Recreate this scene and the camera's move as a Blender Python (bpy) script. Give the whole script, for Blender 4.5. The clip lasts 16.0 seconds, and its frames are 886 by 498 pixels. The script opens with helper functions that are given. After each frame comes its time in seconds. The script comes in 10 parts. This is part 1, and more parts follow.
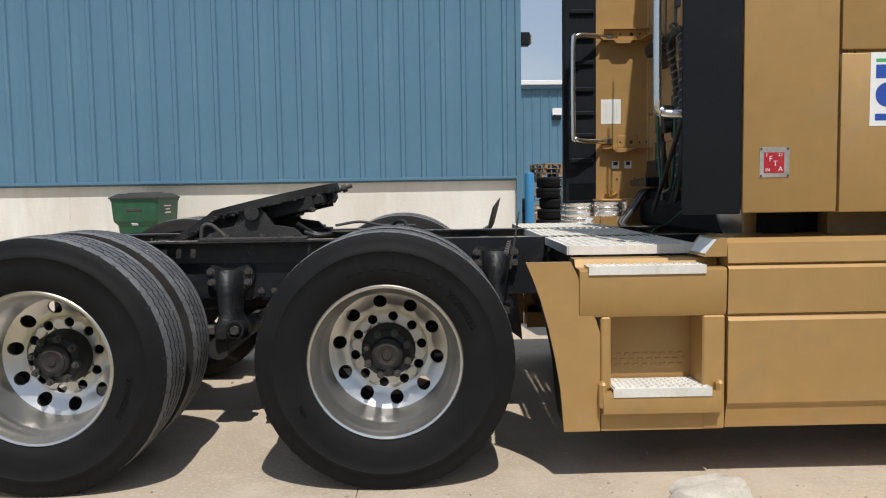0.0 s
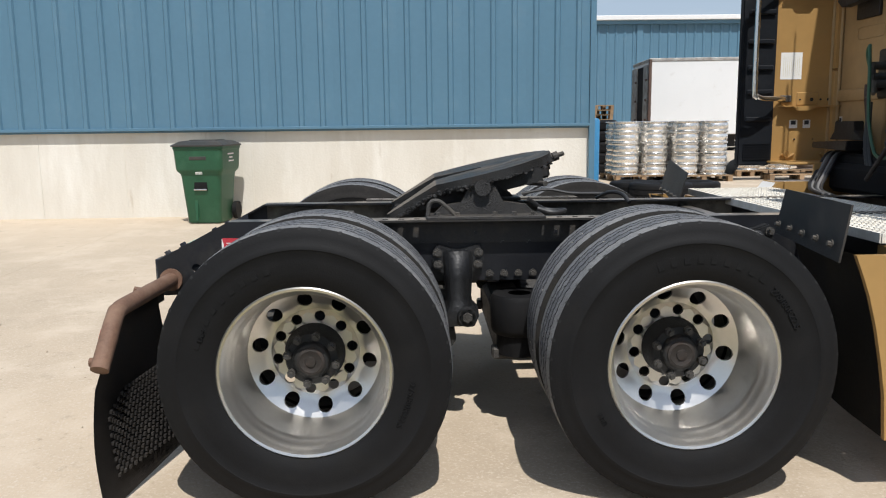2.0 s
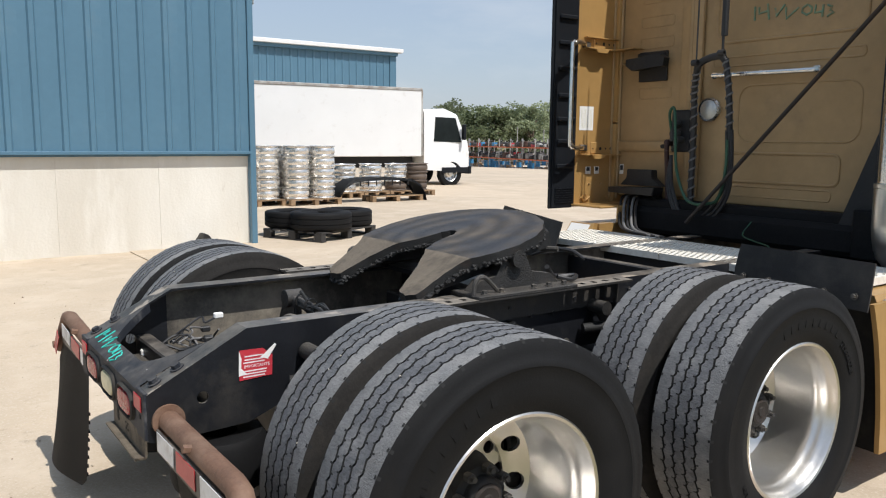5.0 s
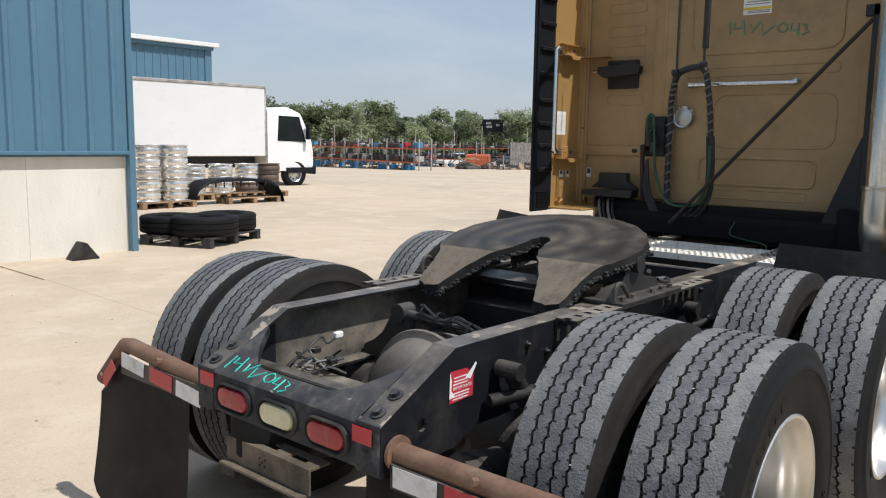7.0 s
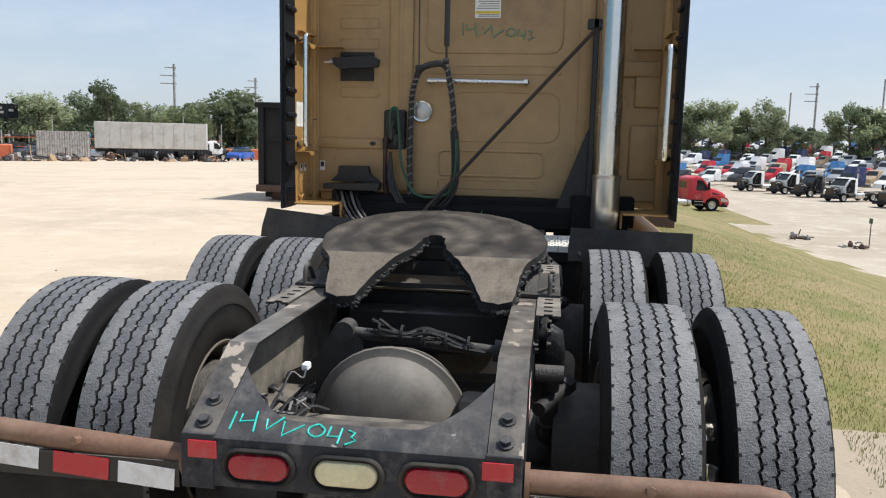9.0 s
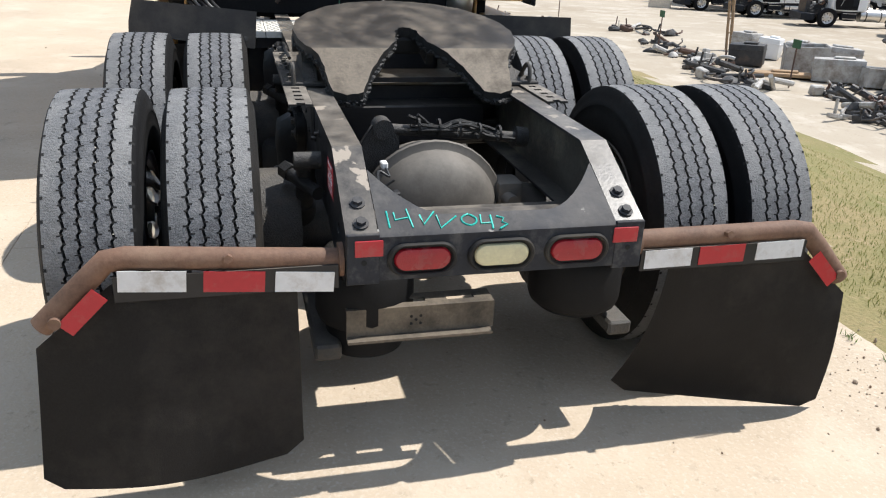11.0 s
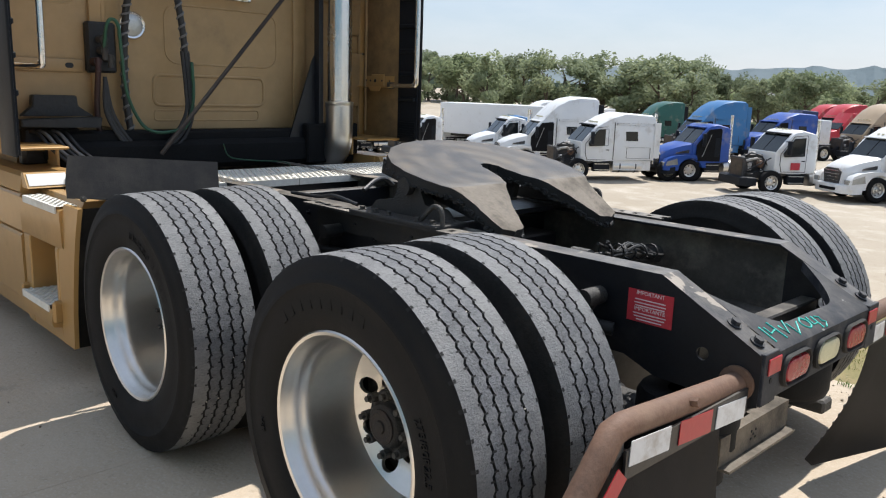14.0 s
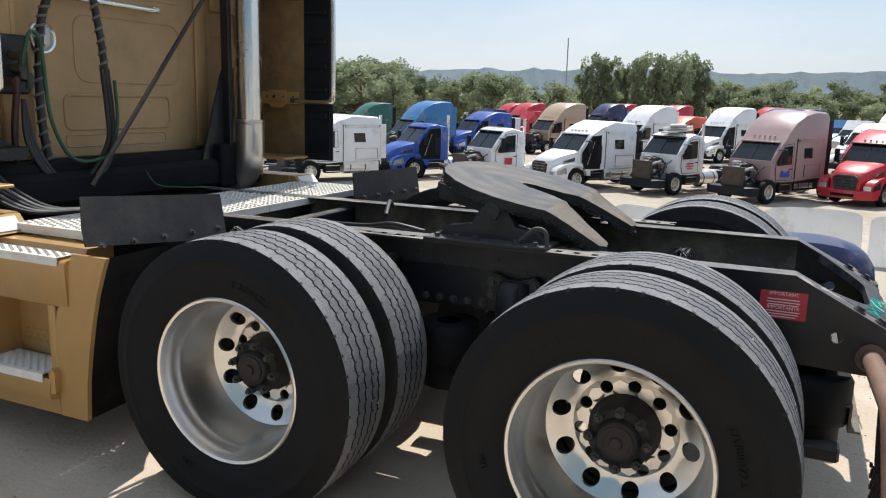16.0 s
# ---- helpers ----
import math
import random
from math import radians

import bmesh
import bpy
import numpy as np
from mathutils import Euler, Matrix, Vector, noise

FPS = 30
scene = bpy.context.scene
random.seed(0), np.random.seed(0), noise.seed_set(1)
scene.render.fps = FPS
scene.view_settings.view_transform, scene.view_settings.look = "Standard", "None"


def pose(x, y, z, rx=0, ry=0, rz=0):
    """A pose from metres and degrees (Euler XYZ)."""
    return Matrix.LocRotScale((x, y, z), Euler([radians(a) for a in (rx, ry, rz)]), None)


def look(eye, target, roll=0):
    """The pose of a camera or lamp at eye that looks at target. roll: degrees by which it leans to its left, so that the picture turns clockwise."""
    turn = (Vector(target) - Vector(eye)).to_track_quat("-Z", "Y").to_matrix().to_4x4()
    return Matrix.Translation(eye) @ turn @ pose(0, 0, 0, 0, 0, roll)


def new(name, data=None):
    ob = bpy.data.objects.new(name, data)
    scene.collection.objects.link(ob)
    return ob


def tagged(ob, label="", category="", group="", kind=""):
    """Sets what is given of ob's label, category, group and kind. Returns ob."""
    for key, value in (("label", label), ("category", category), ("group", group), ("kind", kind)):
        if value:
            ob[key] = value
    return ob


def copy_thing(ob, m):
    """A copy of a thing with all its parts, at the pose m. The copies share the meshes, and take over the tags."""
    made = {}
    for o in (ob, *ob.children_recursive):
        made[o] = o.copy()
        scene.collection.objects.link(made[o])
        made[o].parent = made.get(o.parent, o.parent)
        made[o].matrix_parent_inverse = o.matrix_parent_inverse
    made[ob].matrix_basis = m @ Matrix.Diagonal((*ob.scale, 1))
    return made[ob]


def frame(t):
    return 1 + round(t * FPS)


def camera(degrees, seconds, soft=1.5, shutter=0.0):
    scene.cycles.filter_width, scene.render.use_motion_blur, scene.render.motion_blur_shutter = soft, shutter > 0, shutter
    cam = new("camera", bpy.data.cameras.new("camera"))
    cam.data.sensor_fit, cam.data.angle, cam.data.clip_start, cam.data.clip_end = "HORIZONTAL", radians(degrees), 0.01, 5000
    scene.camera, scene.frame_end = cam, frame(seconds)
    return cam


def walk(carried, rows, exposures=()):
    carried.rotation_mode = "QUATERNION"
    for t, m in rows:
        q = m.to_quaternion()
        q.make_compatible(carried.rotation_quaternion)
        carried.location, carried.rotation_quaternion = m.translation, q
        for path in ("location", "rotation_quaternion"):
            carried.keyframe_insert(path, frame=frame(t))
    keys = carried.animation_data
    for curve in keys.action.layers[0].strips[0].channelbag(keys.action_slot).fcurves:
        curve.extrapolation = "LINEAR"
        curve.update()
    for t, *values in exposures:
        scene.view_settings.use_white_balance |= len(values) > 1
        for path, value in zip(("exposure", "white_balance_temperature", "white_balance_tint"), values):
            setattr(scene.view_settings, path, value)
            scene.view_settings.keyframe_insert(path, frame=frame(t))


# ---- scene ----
cam = camera(58.7, 16.0, soft=1.15)
PATH = [
    (0, (0.828, -4.167, 1.132), (0.863, -2.173, 0.981), -0.9),
    (0.5, (0.558, -4.183, 1.125), (0.502, -2.198, 0.886), -1.2),
    (1, (0.290, -4.108, 1.123), (0.232, -2.130, 0.829), -1.2),
    (1.5, (0.062, -3.923, 1.226), (0.044, -1.947, 0.919), -1.1),
    (2, (-0.250, -3.781, 1.295), (-0.203, -1.805, 0.987), -0.7),
    (2.5, (-0.473, -3.514, 1.295), (-0.317, -1.544, 0.983), -0.6),
    (3, (-0.699, -3.250, 1.390), (-0.409, -1.295, 1.082), -0.4),
    (3.5, (-1.011, -3.202, 1.496), (-0.411, -1.318, 1.200), -0.1),
    (3.7, (-1.125, -3.129, 1.502), (-0.413, -1.283, 1.209), 0.0),
    (5.8, (-2.445, -2.513, 1.476), (-1.174, -0.991, 1.211), 0.5),
    (6, (-2.541, -2.450, 1.484), (-1.243, -0.951, 1.220), 0.5),
    (6.5, (-2.745, -2.240, 1.557), (-1.331, -0.850, 1.292), 0.8),
    (7, (-2.810, -1.864, 1.499), (-1.309, -0.569, 1.229), 0.9),
    (7.5, (-2.859, -1.564, 1.494), (-1.283, -0.362, 1.227), 0.9),
    (8, (-3.002, -1.245, 1.501), (-1.249, -0.317, 1.244), 1.1),
    (8.5, (-3.068, -0.826, 1.447), (-1.199, -0.168, 1.176), 1.2),
    (9, (-3.198, -0.474, 1.492), (-1.235, -0.205, 1.218), 1.3),
    (9.2, (-3.323, -0.370, 1.480), (-1.345, -0.249, 1.215), 1.3),
    (11.3, (-3.307, 0.844, 1.524), (-1.537, 0.332, 0.748), 2.3),
    (11.5, (-3.220, 0.950, 1.518), (-1.443, 0.404, 0.783), 2.2),
    (12, (-2.937, 1.274, 1.526), (-1.142, 0.649, 0.907), 2.3),
    (12.5, (-2.778, 1.586, 1.466), (-0.961, 0.905, 0.979), 2.4),
    (13, (-2.634, 1.864, 1.439), (-0.924, 0.917, 1.018), 2.2),
    (13.5, (-2.366, 2.123, 1.403), (-0.830, 0.909, 0.998), 2.1),
    (14, (-2.207, 2.399, 1.401), (-0.804, 1.030, 1.000), 1.9),
    (14.5, (-2.062, 2.682, 1.452), (-0.859, 1.133, 1.060), 1.7),
    (15, (-1.655, 2.902, 1.453), (-0.655, 1.214, 1.066), 1.6),
    (15.5, (-1.307, 3.130, 1.459), (-0.410, 1.383, 1.080), 1.6),
    (16, (-1.059, 3.266, 1.458), (-0.256, 1.474, 1.080), 1.5),
]
walk(cam, [(t, look(eye, target, roll)) for t, eye, target, roll in PATH],
     [(0.0, -0.02), (0.5, 0.04), (1.5, 0.14), (3.5, 0.24), (6.0, 0.20), (7.0, 0.15), (8.0, 0.17), (9.0, 0.46), (11.5, 0.57), (13.0, 0.52), (16.0, 0.48)])

# ---- light: hazy summer noon, sun high over the yard side ----
SUN_DIR = Vector((0.10, -0.58, 1.0)).normalized()
world = bpy.data.worlds.new("sky")
scene.world = world
world.use_nodes = True
wn = world.node_tree
wn.nodes.clear()
w_out = wn.nodes.new("ShaderNodeOutputWorld")
w_bg = wn.nodes.new("ShaderNodeBackground")
w_sky = wn.nodes.new("ShaderNodeTexSky")
w_sky.sky_type = "NISHITA"
w_sky.sun_disc = False
w_sky.sun_elevation = math.asin(SUN_DIR.z)
w_sky.sun_rotation = math.atan2(SUN_DIR.x, SUN_DIR.y)
w_sky.air_density, w_sky.dust_density, w_sky.ozone_density = 1.3, 0.7, 2.0
# summer haze over the blue, with faint cloud
w_tc = wn.nodes.new("ShaderNodeTexCoord")
w_map = wn.nodes.new("ShaderNodeMapping")
w_map.inputs["Scale"].default_value = (1.2, 1.2, 4.0)
w_noise = wn.nodes.new("ShaderNodeTexNoise")
w_noise.inputs["Scale"].default_value = 2.4
w_noise.inputs["Detail"].default_value = 8
w_noise.inputs["Roughness"].default_value = 0.6
w_ramp = wn.nodes.new("ShaderNodeMapRange")
w_ramp.inputs["From Min"].default_value, w_ramp.inputs["From Max"].default_value = 0.45, 0.85
w_ramp.inputs["To Min"].default_value, w_ramp.inputs["To Max"].default_value = 0.0, 0.55
w_haze = wn.nodes.new("ShaderNodeMix")
w_haze.data_type = "RGBA"
w_haze.inputs[0].default_value = 0.72
w_haze.inputs[7].default_value = (2.95, 3.55, 4.65, 1)
w_mix = wn.nodes.new("ShaderNodeMix")
w_mix.data_type = "RGBA"
w_mix.inputs[7].default_value = (5.6, 5.8, 6.1, 1)
wn.links.new(w_tc.outputs["Generated"], w_map.inputs["Vector"])
wn.links.new(w_map.outputs["Vector"], w_noise.inputs["Vector"])
wn.links.new(w_noise.outputs["Fac"], w_ramp.inputs["Value"])
wn.links.new(w_ramp.outputs["Result"], w_mix.inputs[0])
wn.links.new(w_sky.outputs["Color"], w_haze.inputs[6])
wn.links.new(w_haze.outputs[2], w_mix.inputs[6])
wn.links.new(w_mix.outputs[2], w_bg.inputs["Color"])
w_bg.inputs["Strength"].default_value = 0.12
wn.links.new(w_bg.outputs["Background"], w_out.inputs["Surface"])
sun = new("sun", bpy.data.lights.new("sun", "SUN"))
sun.data.energy, sun.data.angle, sun.data.color = 3.95, radians(0.55), (1.0, 0.972, 0.935)
sun.matrix_world = look(SUN_DIR * 50, (0, 0, 0))

# ---- materials ----
def material(name, color, rough=0.6, metal=0.0, var=0.25, scale=4.0, fine=60.0, bump=0.15, dirt=None, dirt_amount=0.0, dirt_scale=2.5,
             dirt_detail=8, spec=0.5, per_object=0.0, bump_scale=None, coat=0.0, up_dust=0.0):
    """Base colour with broad and fine variation, patches of dirt, dust on what faces up, and fine relief."""
    m = bpy.data.materials.new(name)
    m.use_nodes = True
    nt = m.node_tree
    bsdf = nt.nodes["Principled BSDF"]
    L = nt.links.new
    tc = nt.nodes.new("ShaderNodeTexCoord")
    def noise_node(s, detail=5, rough_=0.6):
        n = nt.nodes.new("ShaderNodeTexNoise")
        n.inputs["Scale"].default_value = s
        n.inputs["Detail"].default_value = detail
        n.inputs["Roughness"].default_value = rough_
        L(tc.outputs["Object"], n.inputs["Vector"])
        return n
    def mixer(kind="MIX"):
        n = nt.nodes.new("ShaderNodeMix")
        n.data_type, n.blend_type = "RGBA", kind
        return n
    def ramp(src, a, b):
        r = nt.nodes.new("ShaderNodeMapRange")
        r.inputs["From Min"].default_value, r.inputs["From Max"].default_value = a, b
        L(src, r.inputs["Value"])
        return r.outputs["Result"]
    c = Vector(color[:3])
    lo, hi = [max(0, v * (1 - var)) for v in c], [min(1, v * (1 + var)) for v in c]
    big, small = noise_node(scale), noise_node(fine, 3)
    mx = mixer()
    mx.inputs[6].default_value, mx.inputs[7].default_value = (*lo, 1), (*hi, 1)
    add = nt.nodes.new("ShaderNodeMath")
    add.operation = "MULTIPLY_ADD"
    L(small.outputs["Fac"], add.inputs[0])
    add.inputs[1].default_value = 0.4
    sub = nt.nodes.new("ShaderNodeMath")
    sub.operation = "MULTIPLY"
    L(big.outputs["Fac"], sub.inputs[0])
    sub.inputs[1].default_value = 0.6
    L(sub.outputs[0], add.inputs[2])
    L(ramp(add.outputs[0], 0.3, 0.7), mx.inputs[0])
    col = mx.outputs[2]
    if per_object:
        info = nt.nodes.new("ShaderNodeObjectInfo")
        pm = mixer("MULTIPLY")
        pm.inputs[0].default_value = 1.0
        r = nt.nodes.new("ShaderNodeMapRange")
        r.inputs["To Min"].default_value, r.inputs["To Max"].default_value = 1 - per_object, 1 + per_object
        L(info.outputs["Random"], r.inputs["Value"])
        L(col, pm.inputs[6])
        L(r.outputs["Result"], pm.inputs[7])
        col = pm.outputs[2]
    rough_out = None
    if dirt is not None and dirt_amount > 0:
        d = noise_node(dirt_scale, dirt_detail, 0.7)
        dm = mixer()
        dm.inputs[7].default_value = (*dirt, 1)
        f = ramp(d.outputs["Fac"], 0.62 - 0.3 * dirt_amount, 0.78 - 0.2 * dirt_amount)
        k = nt.nodes.new("ShaderNodeMath")
        k.operation = "MULTIPLY"
        k.inputs[1].default_value = min(1.0, 0.45 + 0.5 * dirt_amount)
        L(f, k.inputs[0])
        L(k.outputs[0], dm.inputs[0])
        L(col, dm.inputs[6])
        col = dm.outputs[2]
        rm = nt.nodes.new("ShaderNodeMapRange")
        rm.inputs["To Min"].default_value, rm.inputs["To Max"].default_value = rough, min(1, rough + 0.35)
        L(k.outputs[0], rm.inputs["Value"])
        rough_out = rm.outputs["Result"]
    if up_dust > 0:
        geo = nt.nodes.new("ShaderNodeNewGeometry")
        sep = nt.nodes.new("ShaderNodeSeparateXYZ")
        L(geo.outputs["Normal"], sep.inputs[0])
        dn = noise_node(9, 8, 0.7)
        mul = nt.nodes.new("ShaderNodeMath")
        mul.operation = "MULTIPLY"
        L(ramp(sep.outputs["Z"], 0.55, 0.98), mul.inputs[0])
        L(ramp(dn.outputs["Fac"], 0.28, 0.74), mul.inputs[1])
        mul2 = nt.nodes.new("ShaderNodeMath")
        mul2.operation = "MULTIPLY"
        mul2.inputs[1].default_value = up_dust
        L(mul.outputs[0], mul2.inputs[0])
        um = mixer()
        um.inputs[7].default_value = (0.33, 0.29, 0.24, 1)
        L(mul2.outputs[0], um.inputs[0])
        L(col, um.inputs[6])
        col = um.outputs[2]
    L(col, bsdf.inputs["Base Color"])
    bsdf.inputs["Metallic"].default_value = metal
    bsdf.inputs["Specular IOR Level"].default_value = spec
    bsdf.inputs["Coat Weight"].default_value = coat
    bsdf.inputs["Coat Roughness"].default_value = 0.12
    if rough_out is None:
        rr = nt.nodes.new("ShaderNodeMapRange")
        rr.inputs["To Min"].default_value, rr.inputs["To Max"].default_value = max(0.02, rough - 0.1), min(1, rough + 0.1)
        L(big.outputs["Fac"], rr.inputs["Value"])
        rough_out = rr.outputs["Result"]
    L(rough_out, bsdf.inputs["Roughness"])
    if bump:
        bn = noise_node(bump_scale or fine * 1.7, 4)
        bp = nt.nodes.new("ShaderNodeBump")
        bp.inputs["Strength"].default_value = bump
        bp.inputs["Distance"].default_value = 0.01
        L(bn.outputs["Fac"], bp.inputs["Height"])
        L(bp.outputs["Normal"], bsdf.inputs["Normal"])
    return m


DUST = (0.36, 0.30, 0.22)
M = {}
M["tyre"] = material("tyre_rubber", (0.0065, 0.0065, 0.007), 0.7, var=0.3, scale=6, fine=90, bump=0.1, dirt=(0.015, 0.014, 0.013), dirt_amount=0.35, dirt_scale=5, spec=0.22)
M["tread"] = material("worn_tread_rubber", (0.118, 0.121, 0.129), 0.62, var=0.38, scale=22, fine=240, bump=0.6, dirt=(0.24, 0.24, 0.238), dirt_amount=0.5, dirt_scale=13, spec=0.5, bump_scale=150)
# shoulder ribs a step lighter than the middle ribs
M["tread_edge"] = material("lighter_shoulder_rubber", (0.158, 0.159, 0.160), 0.62, var=0.32, scale=14, fine=240, bump=0.5, dirt=(0.27, 0.265, 0.255), dirt_amount=0.5, dirt_scale=6, spec=0.5, bump_scale=150)
M["groove"] = material("tread_groove", (0.012, 0.012, 0.012), 0.9, bump=0)
M["alu"] = material("dull_aluminium", (0.69, 0.67, 0.635), 0.29, 0.94, var=0.06, scale=3, fine=40, bump=0.03, dirt=(0.55, 0.51, 0.45), dirt_amount=0.15, dirt_scale=4)
M["treadplate"] = material("tread_plate_aluminium", (0.72, 0.69, 0.62), 0.8, 0.0, spec=0.2, var=0.15, scale=5, fine=60, bump=0.15, dirt=(0.55, 0.50, 0.42), dirt_amount=0.4, dirt_scale=9)
M["chrome"] = material("chrome", (0.74, 0.73, 0.71), 0.24, 1.0, var=0.05, scale=6, fine=40, bump=0.02, dirt=(0.4, 0.37, 0.32), dirt_amount=0.2)
M["black"] = material("black_chassis_paint", (0.012, 0.013, 0.016), 0.38, var=0.35, scale=5, fine=60, bump=0.08, dirt=(0.045, 0.04, 0.033), dirt_amount=0.3, dirt_scale=4, up_dust=0.62, spec=0.4)
M["tailblack"] = material("scuffed_black_paint", (0.020, 0.023, 0.030), 0.62, var=0.35, scale=7, fine=80, bump=0.06, dirt=(0.14, 0.135, 0.13), dirt_amount=0.36, dirt_scale=13, up_dust=0.3, spec=0.28)
M["inner_rail"] = material("mud_caked_black_paint", (0.062, 0.055, 0.046), 0.7, var=0.4, scale=6, fine=60, bump=0.2, dirt=(0.27, 0.235, 0.185), dirt_amount=0.55, dirt_scale=4)
M["casting"] = material("black_casting", (0.022, 0.021, 0.020), 0.55, var=0.45, scale=12, fine=90, bump=0.5, dirt=(0.065, 0.056, 0.046), dirt_amount=0.35, dirt_scale=10, up_dust=0.22)
M["greased"] = material("greasy_black_casting", (0.010, 0.0105, 0.0115), 0.5, var=0.4, scale=9, fine=70, bump=0.35, bump_scale=45, dirt=(0.05, 0.044, 0.036), dirt_amount=0.25, dirt_scale=9, spec=0.5)
M["angle"] = material("dusty_black_angle", (0.024, 0.022, 0.020), 0.6, var=0.3, scale=8, fine=70, bump=0.2, dirt=(0.075, 0.062, 0.048), dirt_amount=0.35, dirt_scale=8, up_dust=1.0)
M["diff"] = material("dusty_axle_casting", (0.115, 0.104, 0.090), 0.72, var=0.2, scale=5, fine=60, bump=0.06, dirt=(0.055, 0.050, 0.044), dirt_amount=0.4, dirt_scale=4, up_dust=0.45)
M["flap"] = material("scuffed_flap_rubber", (0.026, 0.0235, 0.022), 0.6, var=0.35, scale=4, fine=150, bump=0.25, dirt=(0.095, 0.084, 0.072), dirt_amount=0.5, dirt_scale=2.4, dirt_detail=12, spec=0.35)
M["brace"] = material("dark_brown_bar", (0.030, 0.023, 0.019), 0.7, var=0.5, scale=12, fine=60, bump=0.2, dirt=(0.09, 0.05, 0.035), dirt_amount=0.3, dirt_scale=10)
M["iron"] = material("greasy_cast_iron", (0.045, 0.042, 0.038), 0.6, var=0.4, scale=10, fine=90, bump=0.5, dirt=(0.11, 0.092, 0.07), dirt_amount=0.45, dirt_scale=9, up_dust=0.3)
M["hub"] = material("black_hub_grease", (0.009, 0.009, 0.0088), 0.6, var=0.4, scale=18, fine=120, bump=0.4, dirt=(0.05, 0.03, 0.02), dirt_amount=0.25, dirt_scale=14)
M["fifth"] = material("greased_steel_plate", (0.040, 0.034, 0.029), 0.42, 0.1, var=0.4, scale=5, fine=110, bump=0.16, dirt=(0.16, 0.128, 0.092), dirt_amount=0.6, dirt_scale=3.5, spec=0.5)
M["ramp"] = material("dusty_ramp_steel", (0.15, 0.122, 0.09), 0.7, 0.05, var=0.35, scale=6, fine=90, bump=0.15, dirt=(0.028, 0.025, 0.022), dirt_amount=0.5, dirt_scale=5.5)
M["rust"] = material("rusty_steel", (0.155, 0.085, 0.054), 0.72, var=0.35, scale=7, fine=80, bump=0.15, dirt=(0.25, 0.165, 0.115), dirt_amount=0.5, dirt_scale=6)
# cab gold darkened by soot and by recess shade put into the colour
M["shaded_sooty_gold"] = material("shaded_sooty_gold_paint", (0.30, 0.185, 0.075), 0.5, 0.1, var=0.15, scale=2, fine=14, bump=0.02, dirt=(0.085, 0.06, 0.04), dirt_amount=0.75, dirt_scale=1.4)
M["gold"] = material("gold_brown_paint", (0.43, 0.256, 0.092), 0.42, 0.2, var=0.08, scale=1.5, fine=12, bump=0.02, dirt=(0.33, 0.245, 0.14), dirt_amount=0.25, dirt_scale=2.2, coat=0.15)
M["trim"] = material("dark_grey_rubber_trim", (0.0105, 0.0125, 0.016), 0.5, var=0.2, scale=3, fine=90, bump=0.08, dirt=(0.035, 0.036, 0.037), dirt_amount=0.25, spec=0.18)
M["rubber"] = material("black_rubber_sheet", (0.015, 0.0145, 0.014), 0.7, var=0.3, scale=5, fine=50, bump=0.2, dirt=(0.07, 0.062, 0.05), dirt_amount=0.4, dirt_scale=3, spec=0.35)
M["hose"] = material("black_hose", (0.02, 0.02, 0.021), 0.5, var=0.2, bump=0.1)
M["wrap"] = material("grey_spiral_wrap", (0.16, 0.155, 0.15), 0.6, var=0.2, bump=0.1)
M["green_hose"] = material("green_hose", (0.016, 0.075, 0.040), 0.4, var=0.2, bump=0.05)
M["red_hose"] = material("dark_red_hose", (0.032, 0.011, 0.010), 0.5, var=0.3, bump=0.05)
M["red_lens"] = material("red_plastic_lens", (0.29, 0.012, 0.021), 0.25, var=0.15, scale=20, fine=120, bump=0.2, bump_scale=220, dirt=(0.22, 0.10, 0.09), dirt_amount=0.35, dirt_scale=12)
M["clear_lens"] = material("yellowed_clear_lens", (0.60, 0.56, 0.36), 0.3, var=0.15, scale=20, fine=120, bump=0.2, bump_scale=220, dirt=(0.4, 0.36, 0.25), dirt_amount=0.4, dirt_scale=12)
M["tape_red"] = material("red_reflective_tape", (0.42, 0.017, 0.028), 0.35, var=0.12, bump=0.05, dirt=(0.3, 0.12, 0.1), dirt_amount=0.35, dirt_scale=14)
M["tape_white"] = material("white_reflective_tape", (0.66, 0.67, 0.68), 0.35, var=0.1, bump=0.05, dirt=(0.35, 0.3, 0.25), dirt_amount=0.45, dirt_scale=12)
M["paper"] = material("white_paper_label", (0.78, 0.77, 0.74), 0.7, var=0.06, bump=0.03)
M["label_red"] = material("red_warning_label", (0.50, 0.035, 0.05), 0.5, var=0.1, bump=0.03, dirt=(0.5, 0.2, 0.2), dirt_amount=0.2, dirt_scale=30)
M["ink_dark"] = material("dark_ink", (0.03, 0.03, 0.035), 0.7, bump=0)
M["ink_white"] = material("white_ink", (0.72, 0.66, 0.66), 0.7, bump=0)
M["ink_blue"] = material("blue_ink", (0.02, 0.07, 0.38), 0.6, bump=0)
M["ink_green"] = material("green_ink", (0.05, 0.35, 0.12), 0.6, bump=0)
M["ink_yellow"] = material("yellow_ink", (0.7, 0.5, 0.03), 0.6, bump=0)
M["teal"] = material("teal_paint_marker", (0.03, 0.48, 0.40), 0.5, var=0.25, scale=60, bump=0.05)
M["glass"] = material("dark_window_glass", (0.014, 0.018, 0.019), 0.08, var=0.3, bump=0, spec=0.45)
M["lampglass"] = material("lamp_glass", (0.55, 0.55, 0.52), 0.12, 0.6, bump=0.3, bump_scale=150)
# near-black with the shade of openings and the cab underside put into it
M["cabin"] = material("void_shade_black", (0.009, 0.009, 0.0095), 0.85, spec=0.2, var=0.5, scale=4, bump=0.1)
